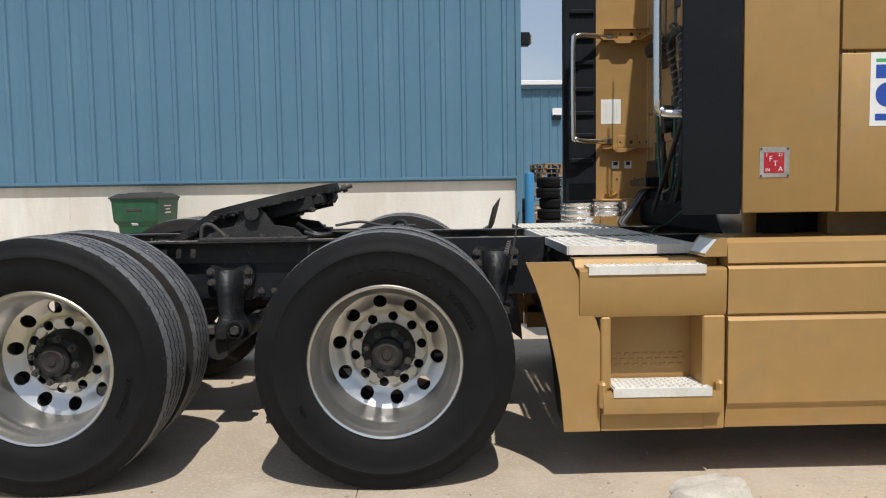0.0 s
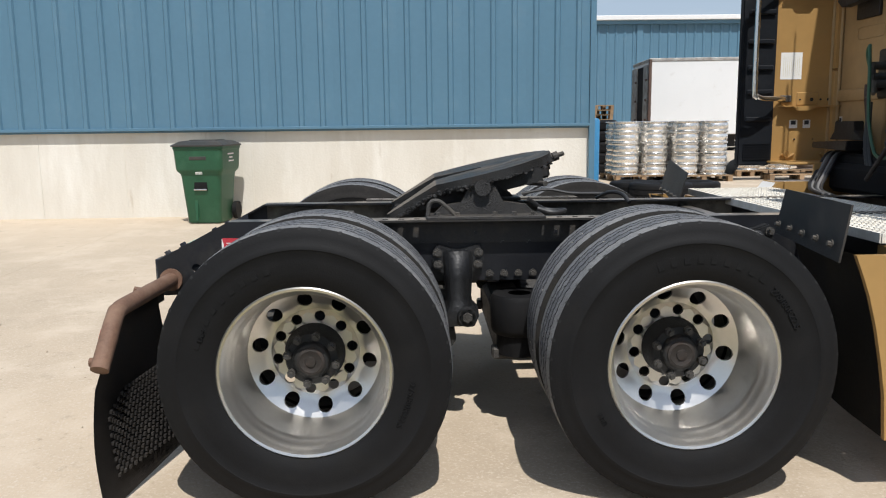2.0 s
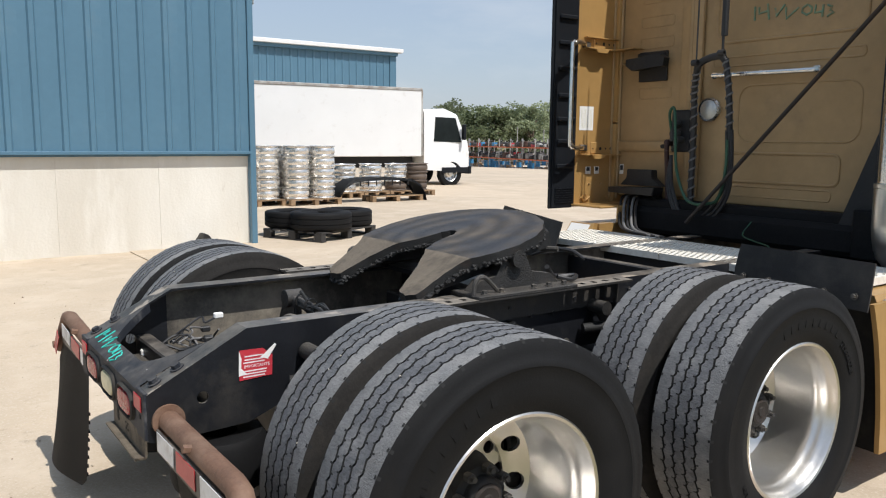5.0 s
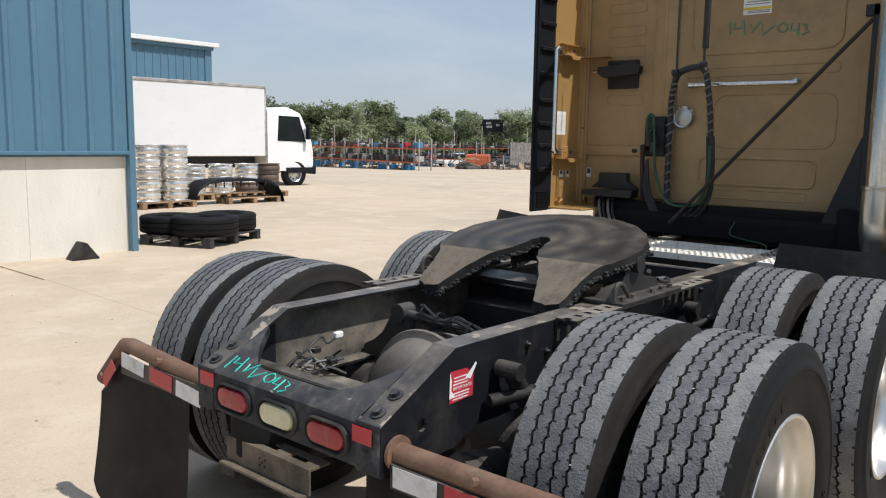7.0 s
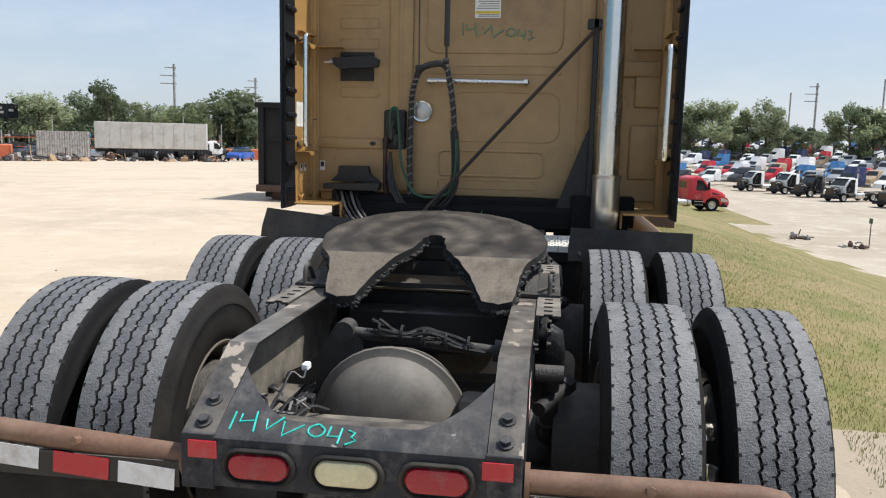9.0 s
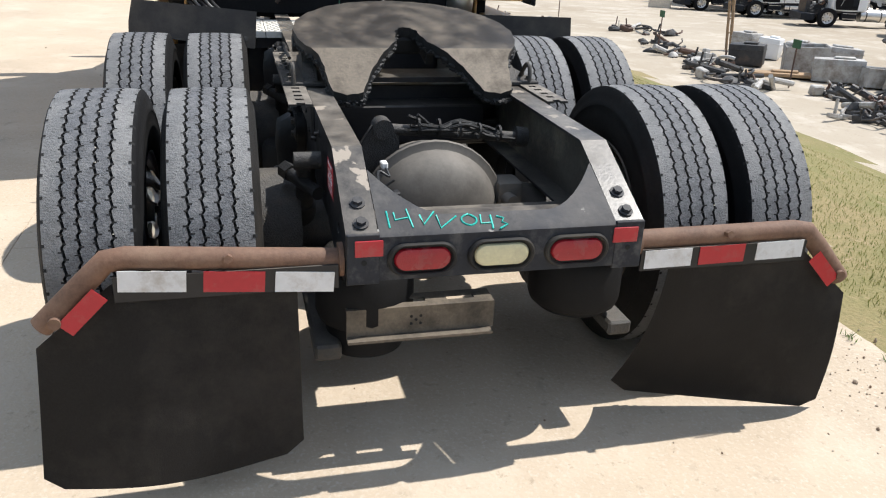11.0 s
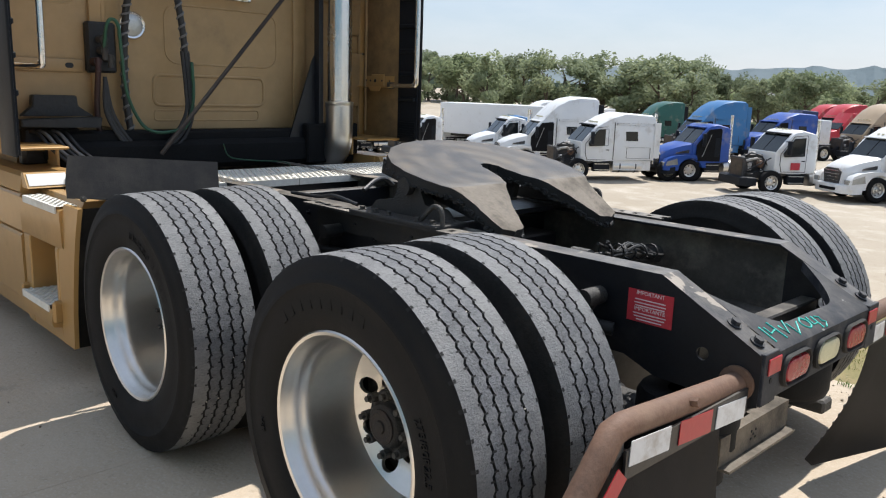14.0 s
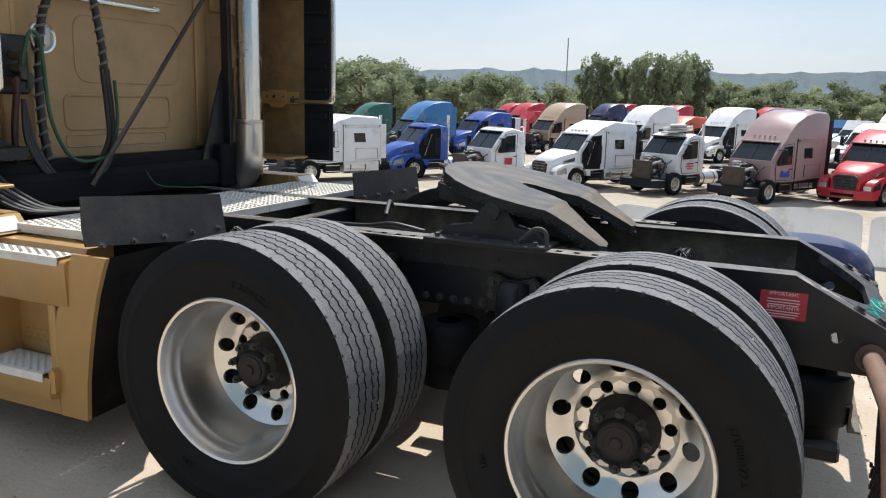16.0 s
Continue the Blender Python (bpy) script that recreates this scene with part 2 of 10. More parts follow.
M["core"] = material("radiator_core", (0.085, 0.062, 0.042), 0.8, 0.1, var=0.4, scale=7, fine=90, bump=0.5, dirt=(0.03, 0.03, 0.03), dirt_amount=0.4)
M["siding"] = material("blue_painted_steel_siding", (0.088, 0.185, 0.262), 0.42, 0.0, var=0.08, scale=0.7, fine=9, bump=0.02, dirt=(0.14, 0.235, 0.30), dirt_amount=0.2, dirt_scale=0.8)
M["bluepost"] = material("bright_blue_paint", (0.045, 0.22, 0.42), 0.45, var=0.12, bump=0.05)
M["whitetrim"] = material("white_metal_trim", (0.75, 0.75, 0.74), 0.5, var=0.06, bump=0.03)
M["boxwhite"] = material("white_truck_body", (0.78, 0.78, 0.77), 0.4, var=0.04, scale=1, bump=0.02, dirt=(0.55, 0.52, 0.47), dirt_amount=0.15)
M["binplastic"] = material("green_plastic", (0.013, 0.082, 0.038), 0.5, var=0.2, scale=5, bump=0.1, dirt=(0.05, 0.12, 0.07), dirt_amount=0.3)
M["binlid"] = material("dark_lid_plastic", (0.035, 0.033, 0.03), 0.5, var=0.2, bump=0.1, dirt=(0.10, 0.08, 0.06), dirt_amount=0.4)
M["wood"] = material("weathered_pallet_wood", (0.30, 0.20, 0.115), 0.8, var=0.35, scale=9, fine=80, bump=0.3, per_object=0.25)
M["darkwood"] = material("blackened_pallet", (0.035, 0.033, 0.031), 0.8, var=0.35, scale=9, fine=80, bump=0.3)
M["container"] = material("black_steel_container", (0.014, 0.015, 0.017), 0.5, var=0.5, scale=1.2, fine=18, bump=0.15, dirt=(0.03, 0.03, 0.029), dirt_amount=0.4, spec=0.25, dirt_scale=1.3)
M["rustrail"] = material("rusted_dark_rail", (0.10, 0.06, 0.045), 0.8, var=0.4, scale=2, fine=30, bump=0.2)
M["junkgrey"] = material("galvanised_junk", (0.42, 0.41, 0.39), 0.6, 0.15, var=0.3, scale=2, bump=0.1, dirt=(0.17, 0.13, 0.095), dirt_amount=0.6, dirt_scale=3)
M["junkdark"] = material("dark_machine_parts", (0.035, 0.035, 0.036), 0.6, var=0.5, scale=5, bump=0.2, dirt=(0.14, 0.10, 0.07), dirt_amount=0.4)
M["orange"] = material("orange_rack_paint", (0.55, 0.14, 0.06), 0.6, var=0.2, bump=0.05)
M["bark"] = material("bark", (0.12, 0.09, 0.065), 0.9, var=0.35, scale=3, fine=20, bump=0.4)
M["rock"] = material("broken_concrete", (0.55, 0.50, 0.42), 0.9, var=0.25, scale=12, fine=90, bump=0.5)
PAINTS = {k: material("truck_paint_" + k, c, 0.35, 0.05, var=0.06, scale=1.2, bump=0.02, dirt=DUST, dirt_amount=0.25, dirt_scale=1.5)
          for k, c in dict(white=(0.74, 0.74, 0.73), blue=(0.02, 0.075, 0.33), navy=(0.02, 0.03, 0.09), azure=(0.035, 0.16, 0.36), red=(0.48, 0.025, 0.035),
                           orange=(0.62, 0.09, 0.03), tan=(0.42, 0.31, 0.20), mauve=(0.34, 0.235, 0.225), green=(0.02, 0.10, 0.075), yellow=(0.6, 0.36, 0.03),
                           grey=(0.3, 0.31, 0.32), black=(0.03, 0.03, 0.033), teal=(0.06, 0.32, 0.30)).items()}


def ground_material(name, stops, scales, rough=0.9, bump=0.4, bump_scale=40, cracks=False, stretch=None):
    """Several earth or concrete tones mixed by noise at three scales, in world size."""
    m = bpy.data.materials.new(name)
    m.use_nodes = True
    nt = m.node_tree
    bsdf = nt.nodes["Principled BSDF"]
    L = nt.links.new
    tc = nt.nodes.new("ShaderNodeTexCoord")
    geo = nt.nodes.new("ShaderNodeNewGeometry")
    where = geo.outputs["Position"]
    if stretch:
        st = nt.nodes.new("ShaderNodeVectorMath")
        st.operation = "MULTIPLY"
        st.inputs[1].default_value = stretch
        L(where, st.inputs[0])
        where = st.outputs[0]
    col = None
    for i, ((c, lo, hi), s) in enumerate(zip(stops[1:], scales)):
        n = nt.nodes.new("ShaderNodeTexNoise")
        n.inputs["Scale"].default_value, n.inputs["Detail"].default_value, n.inputs["Roughness"].default_value = s, 8, 0.65
        L(where, n.inputs["Vector"])
        r = nt.nodes.new("ShaderNodeMapRange")
        r.inputs["From Min"].default_value, r.inputs["From Max"].default_value = lo, hi
        L(n.outputs["Fac"], r.inputs["Value"])
        mx = nt.nodes.new("ShaderNodeMix")
        mx.data_type = "RGBA"
        mx.inputs[7].default_value = (*c, 1)
        if col is None:
            mx.inputs[6].default_value = (*stops[0], 1)
        else:
            L(col, mx.inputs[6])
        L(r.outputs["Result"], mx.inputs[0])
        col = mx.outputs[2]
    if cracks:
        v = nt.nodes.new("ShaderNodeTexVoronoi")
        v.feature = "DISTANCE_TO_EDGE"
        v.inputs["Scale"].default_value = 0.33
        wob = nt.nodes.new("ShaderNodeTexNoise")
        wob.inputs["Scale"].default_value = 1.3
        wob.inputs["Detail"].default_value = 6
        L(geo.outputs["Position"], wob.inputs["Vector"])
        vm = nt.nodes.new("ShaderNodeVectorMath")
        vm.operation = "MULTIPLY_ADD"
        vm.inputs[1].default_value = (0.9, 0.9, 0.9)
        L(wob.outputs["Color"], vm.inputs[0])
        L(geo.outputs["Position"], vm.inputs[2])
        L(vm.outputs[0], v.inputs["Vector"])
        r = nt.nodes.new("ShaderNodeMapRange")
        r.inputs["From Min"].default_value, r.inputs["From Max"].default_value = 0.0, 0.004
        r.inputs["To Min"].default_value, r.inputs["To Max"].default_value = 0.55, 0.0
        L(v.outputs["Distance"], r.inputs["Value"])
        mx = nt.nodes.new("ShaderNodeMix")
        mx.data_type = "RGBA"
        mx.inputs[7].default_value = (0.22, 0.18, 0.13, 1)
        L(r.outputs["Result"], mx.inputs[0])
        L(col, mx.inputs[6])
        col = mx.outputs[2]
    L(col, bsdf.inputs["Base Color"])
    bsdf.inputs["Roughness"].default_value = rough
    bsdf.inputs["Specular IOR Level"].default_value = 0.25
    n = nt.nodes.new("ShaderNodeTexNoise")
    n.inputs["Scale"].default_value, n.inputs["Detail"].default_value = bump_scale, 6
    L(geo.outputs["Position"], n.inputs["Vector"])
    bp = nt.nodes.new("ShaderNodeBump")
    bp.inputs["Strength"].default_value, bp.inputs["Distance"].default_value = bump, 0.012
    L(n.outputs["Fac"], bp.inputs["Height"])
    L(bp.outputs["Normal"], bsdf.inputs["Normal"])
    return m


M["slab"] = ground_material("yard_concrete", ((0.525, 0.425, 0.315), ((0.41, 0.335, 0.25), 0.42, 0.66), ((0.58, 0.485, 0.375), 0.48, 0.70), ((0.31, 0.255, 0.19), 0.60, 0.80), ((0.56, 0.48, 0.38), 0.52, 0.68), ((0.36, 0.29, 0.21), 0.60, 0.74)),
                            (0.22, 1.6, 4.5, 70, 26), 0.85, 0.3, 55)
M["wallconc"] = ground_material("cast_concrete_wall", ((0.71, 0.68, 0.61), ((0.59, 0.545, 0.465), 0.40, 0.66), ((0.76, 0.735, 0.67), 0.5, 0.7), ((0.42, 0.35, 0.26), 0.64, 0.84)), (0.5, 1.8, 5), 0.85, 0.3, 30, stretch=(1, 1, 0.22))
M["dirt"] = ground_material("sandy_dirt", ((0.41, 0.355, 0.28), ((0.33, 0.275, 0.205), 0.4, 0.65), ((0.49, 0.435, 0.36), 0.5, 0.7), ((0.27, 0.22, 0.165), 0.58, 0.75)), (0.12, 0.8, 9), 0.95, 0.5, 25)
M["bank"] = ground_material("dry_grass_bank", ((0.215, 0.19, 0.082), ((0.29, 0.225, 0.12), 0.42, 0.60), ((0.15, 0.16, 0.052), 0.48, 0.66), ((0.38, 0.28, 0.18), 0.58, 0.72), ((0.17, 0.155, 0.07), 0.48, 0.68)), (0.35, 1.1, 5, 38), 0.95, 0.7, 60)


def add_chips(m, color, scale, lo, hi):
    """Sharp-edged bare patches where the paint has come off faces that look up."""
    nt = m.node_tree
    bsdf = nt.nodes["Principled BSDF"]
    src = bsdf.inputs["Base Color"].links[0].from_socket
    L = nt.links.new
    tc, geo, sep = nt.nodes.new("ShaderNodeTexCoord"), nt.nodes.new("ShaderNodeNewGeometry"), nt.nodes.new("ShaderNodeSeparateXYZ")
    n = nt.nodes.new("ShaderNodeTexNoise")
    n.inputs["Scale"].default_value, n.inputs["Detail"].default_value, n.inputs["Roughness"].default_value = scale, 7, 0.55
    L(tc.outputs["Object"], n.inputs["Vector"])
    r1, r2, mul = nt.nodes.new("ShaderNodeMapRange"), nt.nodes.new("ShaderNodeMapRange"), nt.nodes.new("ShaderNodeMath")
    r1.inputs["From Min"].default_value, r1.inputs["From Max"].default_value = lo, hi
    r2.inputs["From Min"].default_value, r2.inputs["From Max"].default_value = 0.5, 0.7
    L(n.outputs["Fac"], r1.inputs["Value"])
    L(geo.outputs["Normal"], sep.inputs[0])
    L(sep.outputs["Z"], r2.inputs["Value"])
    mul.operation = "MULTIPLY"
    L(r1.outputs["Result"], mul.inputs[0])
    L(r2.outputs["Result"], mul.inputs[1])
    mx = nt.nodes.new("ShaderNodeMix")
    mx.data_type = "RGBA"
    mx.inputs[7].default_value = (*color, 1)
    L(mul.outputs[0], mx.inputs[0])
    L(src, mx.inputs[6])
    L(mx.outputs[2], bsdf.inputs["Base Color"])


def add_sipes(m, strength, dark):
    """Fine cuts across the ribs of a tyre that turns about its local y axis."""
    nt = m.node_tree
    bsdf = nt.nodes["Principled BSDF"]
    L = nt.links.new
    tc, sep, cmb = nt.nodes.new("ShaderNodeTexCoord"), nt.nodes.new("ShaderNodeSeparateXYZ"), nt.nodes.new("ShaderNodeCombineXYZ")
    L(tc.outputs["Object"], sep.inputs[0])
    at, ma, mb = (nt.nodes.new("ShaderNodeMath") for _ in range(3))
    at.operation, ma.operation, mb.operation = "ARCTAN2", "MULTIPLY", "MULTIPLY"
    L(sep.outputs["Z"], at.inputs[0])
    L(sep.outputs["X"], at.inputs[1])
    L(at.outputs[0], ma.inputs[0])
    ma.inputs[1].default_value = 95.0
    L(sep.outputs["Y"], mb.inputs[0])
    mb.inputs[1].default_value = 55.0
    L(ma.outputs[0], cmb.inputs["X"])
    L(mb.outputs[0], cmb.inputs["Y"])
    n = nt.nodes.new("ShaderNodeTexNoise")
    n.inputs["Scale"].default_value, n.inputs["Detail"].default_value, n.inputs["Roughness"].default_value = 1.0, 5, 0.7
    L(cmb.outputs[0], n.inputs["Vector"])
    r = nt.nodes.new("ShaderNodeMapRange")
    r.inputs["From Min"].default_value, r.inputs["From Max"].default_value = 0.36, 0.56
    r.inputs["To Min"].default_value, r.inputs["To Max"].default_value = dark, 1.08
    L(n.outputs["Fac"], r.inputs["Value"])
    mx = nt.nodes.new("ShaderNodeMix")
    mx.data_type, mx.blend_type = "RGBA", "MULTIPLY"
    mx.inputs[0].default_value = 1.0
    L(bsdf.inputs["Base Color"].links[0].from_socket, mx.inputs[6])
    L(r.outputs["Result"], mx.inputs[7])
    L(mx.outputs[2], bsdf.inputs["Base Color"])
    bp = nt.nodes.new("ShaderNodeBump")
    bp.inputs["Strength"].default_value, bp.inputs["Distance"].default_value = strength, 0.004
    L(n.outputs["Fac"], bp.inputs["Height"])
    L(bsdf.inputs["Normal"].links[0].from_socket, bp.inputs["Normal"])
    L(bp.outputs["Normal"], bsdf.inputs["Normal"])


def add_rings(m, scale, strength):
    """Faint worn rings round the local z axis."""
    nt = m.node_tree
    bsdf = nt.nodes["Principled BSDF"]
    src = bsdf.inputs["Base Color"].links[0].from_socket
    tc = nt.nodes.new("ShaderNodeTexCoord")
    w = nt.nodes.new("ShaderNodeTexWave")
    w.wave_type, w.rings_direction = "RINGS", "Z"
    w.inputs["Scale"].default_value, w.inputs["Distortion"].default_value, w.inputs["Detail"].default_value, w.inputs["Detail Scale"].default_value = scale, 4.5, 2.0, 0.8
    nt.links.new(tc.outputs["Object"], w.inputs["Vector"])
    mx = nt.nodes.new("ShaderNodeMix")
    mx.data_type, mx.blend_type = "RGBA", "MULTIPLY"
    mx.inputs[0].default_value = strength
    nt.links.new(src, mx.inputs[6])
    nt.links.new(w.outputs["Color"], mx.inputs[7])
    nt.links.new(mx.outputs[2], bsdf.inputs["Base Color"])


add_rings(M["fifth"], 2.6, 0.55)
add_sipes(M["tread"], 0.55, 0.62)
add_sipes(M["tread_edge"], 0.4, 0.76)
add_chips(M["flap"], (0.13, 0.122, 0.112), 55.0, 0.70, 0.73)
M["rail"] = material("chipped_chassis_paint", (0.012, 0.013, 0.016), 0.38, var=0.35, scale=5, fine=60, bump=0.08, dirt=(0.05, 0.045, 0.038), dirt_amount=0.3, dirt_scale=4, up_dust=0.7, spec=0.4)
add_chips(M["rail"], (0.34, 0.29, 0.235), 7.5, 0.585, 0.60)
add_chips(M["tailblack"], (0.30, 0.28, 0.26), 9.0, 0.66, 0.675)

# ---- mesh helpers ----
def thing(name, label, category, group="", kind="", at=(0, 0, 0)):
    ob = new(name)
    ob.location = at
    ob.empty_display_size = 0.1
    return tagged(ob, label, category, group, kind)


def finish(bm, mat, name, smooth=None):
    me = bpy.data.meshes.new(name)
    bmesh.ops.recalc_face_normals(bm, faces=bm.faces)
    if smooth is not None:
        for f in bm.faces:
            f.smooth = True
        for e in bm.edges:
            if len(e.link_faces) == 2 and e.calc_face_angle(0) > radians(smooth):
                e.smooth = False
    bm.to_mesh(me)
    bm.free()
    for m in (mat if isinstance(mat, (list, tuple)) else [mat]):
        me.materials.append(m)
    return me


def part(name, bm, mat, parent, label="", smooth=35, at=None):
    """One mesh object under a thing or under a part."""
    ob = new(name, finish(bm, mat, name, smooth))
    if parent is not None:
        ob.parent = parent
    if at is not None:
        ob.matrix_basis = at
    if label:
        ob["label"] = label
    return ob


def solo(name, bm, mat, label, category, group="", kind="", smooth=35, at=None):
    ob = part(name, bm, mat, None, "", smooth, at)
    return tagged(ob, label, category, group, kind)


def box(bm, x0, x1, y0, y1, z0, z1, bevel=0.0, seg=1, m=None):
    vs = bmesh.ops.create_cube(bm, size=1.0)["verts"]
    bmesh.ops.scale(bm, vec=(x1 - x0, y1 - y0, z1 - z0), verts=vs)
    bmesh.ops.translate(bm, vec=((x0 + x1) / 2, (y0 + y1) / 2, (z0 + z1) / 2), verts=vs)
    if bevel:
        es = list({e for v in vs for e in v.link_edges})
        r = bmesh.ops.bevel(bm, geom=es, offset=bevel, segments=seg, affect="EDGES", profile=0.5, clamp_overlap=True)
        vs = list({v for f in r["faces"] for v in f.verts} | {v for v in vs if v.is_valid})
    if m is not None:
        bmesh.ops.transform(bm, matrix=m, verts=[v for v in vs if v.is_valid])
    return [v for v in vs if v.is_valid]


def B(*a, **k):
    bm = bmesh.new()
    box(bm, *a, **k)
    return bm


def rod(bm, a, b, r, n=12, r2=None):
    a, b = Vector(a), Vector(b)
    d = b - a
    m = Matrix.Translation((a + b) / 2) @ d.to_track_quat("Z", "Y").to_matrix().to_4x4()
    return bmesh.ops.create_cone(bm, cap_ends=True, segments=n, radius1=r, radius2=r if r2 is None else r2, depth=d.length, matrix=m)["verts"]


def R(*a, **k):
    bm = bmesh.new()
    rod(bm, *a, **k)
    return bm


def smooth_path(pts, n=6):
    """Catmull-Rom through the points."""
    p = [Vector(q) for q in pts]
    p = [p[0] * 2 - p[1]] + p + [p[-1] * 2 - p[-2]]
    out = []
    for i in range(1, len(p) - 2):
        for k in range(n):
            t = k / n
            a, b, c, d = p[i - 1], p[i], p[i + 1], p[i + 2]
            out.append(0.5 * (2 * b + (c - a) * t + (2 * a - 5 * b + 4 * c - d) * t * t + (3 * b - a - 3 * c + d) * t ** 3))
    out.append(p[-2])
    return out


def tube(bm, pts, r, n=10, caps=True):
    pts = [Vector(p) for p in pts]
    rings, up = [], Vector((0, 0, 1))
    prev = None
    for i, p in enumerate(pts):
        d = (pts[min(i + 1, len(pts) - 1)] - pts[max(i - 1, 0)]).normalized()
        if prev is None:
            side = d.cross(up if abs(d.z) < 0.9 else Vector((1, 0, 0))).normalized()
        else:
            side = (prev - d * prev.dot(d)).normalized()
        prev = side
        o = d.cross(side)
        rr = r[i] if isinstance(r, (list, tuple)) else r
        rings.append([bm.verts.new(p + rr * (math.cos(2 * math.pi * k / n) * side + math.sin(2 * math.pi * k / n) * o)) for k in range(n)])
    for a, b in zip(rings, rings[1:]):
        for k in range(n):
            bm.faces.new((a[k], a[(k + 1) % n], b[(k + 1) % n], b[k]))
    if caps:
        bm.faces.new(rings[0][::-1])
        bm.faces.new(rings[-1])
    return rings


def T(pts, r, n=10):
    bm = bmesh.new()
    tube(bm, pts, r, n)
    return bm


def lathe(bm, prof, n=32, axis="Y", closed=False, center=(0, 0, 0)):
    """Turns (radius, along) pairs about an axis."""
    rings = []
    c = Vector(center)
    for r, a in prof:
        ring = []
        for k in range(n):
            t = 2 * math.pi * k / n
            u, v = r * math.cos(t), r * math.sin(t)
            q = {"X": (a, u, v), "Y": (u, a, v), "Z": (u, v, a)}[axis]
            ring.append(bm.verts.new(c + Vector(q)))
        rings.append(ring)
    pairs = list(zip(rings, rings[1:])) + ([(rings[-1], rings[0])] if closed else [])
    for a, b in pairs:
        for k in range(n):
            bm.faces.new((a[k], a[(k + 1) % n], b[(k + 1) % n], b[k]))
    return rings


def LA(prof, n=32, axis="Y", closed=False, center=(0, 0, 0), caps=False):
    bm = bmesh.new()
    rings = lathe(bm, prof, n, axis, closed, center)
    if caps:
        bm.faces.new(rings[0])
        bm.faces.new(rings[-1])
    return bm


def slab_from(bm, outline, thick, m=None):
    """A flat outline (x, y) given thickness downwards."""
    top = [bm.verts.new((x, y, 0)) for x, y in outline]
    low = [bm.verts.new((x, y, -thick)) for x, y in outline]
    bm.faces.new(top)
    bm.faces.new(low[::-1])
    k = len(top)
    for i in range(k):
        bm.faces.new((top[i], low[i], low[(i + 1) % k], top[(i + 1) % k]))
    if m is not None:
        bmesh.ops.transform(bm, matrix=m, verts=top + low)
    return top + low


def SL(outline, thick, m=None):
    bm = bmesh.new()
    slab_from(bm, outline, thick, m)
    return bm


def side_frame(y, out=-1):
    """Maps an outline drawn in (x, z) onto a side plane, with the thickness going inwards."""
    return Matrix(((1, 0, 0, 0), (0, 0, out, y), (0, 1, 0, 0), (0, 0, 0, 1)))


def letters(text, size, mat, parent, m, name="lettering", label="", depth=0.0006, bend=None):
    """Writing in the built-in font as a mesh, standing on the matrix m (x along the line, z out)."""
    cu = bpy.data.curves.new(name, "FONT")
    cu.body, cu.size, cu.extrude, cu.align_x, cu.align_y = text, size, depth, "CENTER", "CENTER"
    cu.resolution_u = 2
    tmp = bpy.data.objects.new(name, cu)
    scene.collection.objects.link(tmp)
    dg = bpy.context.evaluated_depsgraph_get()
    dg.update()
    me = bpy.data.meshes.new_from_object(tmp.evaluated_get(dg))
    bpy.data.objects.remove(tmp)
    bpy.data.curves.remove(cu)
    me.materials.clear()
    me.materials.append(mat)
    if bend:
        for v in me.vertices:
            r, a = bend[0] + v.co.y, bend[1] - v.co.x / bend[0]
            v.co = Vector((r * math.cos(a), r * math.sin(a), v.co.z))
    ob = new(name, me)
    if parent is not None:
        ob.parent = parent
    ob.matrix_basis = m
    if label:
        ob["label"] = label
    return ob


def plate(bm, m, x0, x1, y0, y1, th=0.001):
    """A thin plate on the matrix m's x-y plane."""
    return box(bm, x0, x1, y0, y1, 0, th, m=m)


def PL(m, x0, x1, y0, y1, th=0.001):
    bm = bmesh.new()
    plate(bm, m, x0, x1, y0, y1, th)
    return bm

# ---- ground ----
def smoothstep(t):
    t = min(1.0, max(0.0, t))
    return t * t * (3 - 2 * t)


def ground_z(x, y):
    """Flat yard easing down beyond, a bank falling to the lower lot, gentle rise far off."""
    d = math.hypot(x + 2, y)
    low = 2.35 + 0.9 * smoothstep((x - 15) / 40)
    k = smoothstep((-2.2 - y) / 9.3)
    z = -low * k
    z -= (1 - k) * 0.0197 * min(100.0, max(0.0, d - 25))
    rise = smoothstep((d - 90) / 170) * (4.5 if y < 0 else 1.0)
    z += rise
    z -= smoothstep((d - 300) / 500) * (10 if y < -x * 0.6 else 2)
    return z - 0.014 + (yard_z(y) if abs(x) < 40 else 0.0)


def yard_z(y):
    """The yard rises a hand's width towards the workshop and levels out beyond."""
    nodes = ((1.78, -0.011), (6.38, 0.042), (10.98, 0.055), (15.58, 0.055), (20.18, 0.045), (45.0, 0.0))
    if y <= nodes[0][0]:
        return nodes[0][1]
    if y >= nodes[-1][0]:
        return 0.0
    for (y0, z0), (y1, z1) in zip(nodes, nodes[1:]):
        if y <= y1:
            return z0 + (z1 - z0) * (y - y0) / (y1 - y0)


def axis_steps(lo, hi, near, step, grow):
    a = [0.0]
    s = step
    while a[-1] < hi:
        if a[-1] > near:
            s *= grow
        a.append(a[-1] + s)
    b = [0.0]
    s = step
    while b[-1] > lo:
        if b[-1] < -near:
            s *= grow
        b.append(b[-1] - s)
    return sorted(set(a + b))


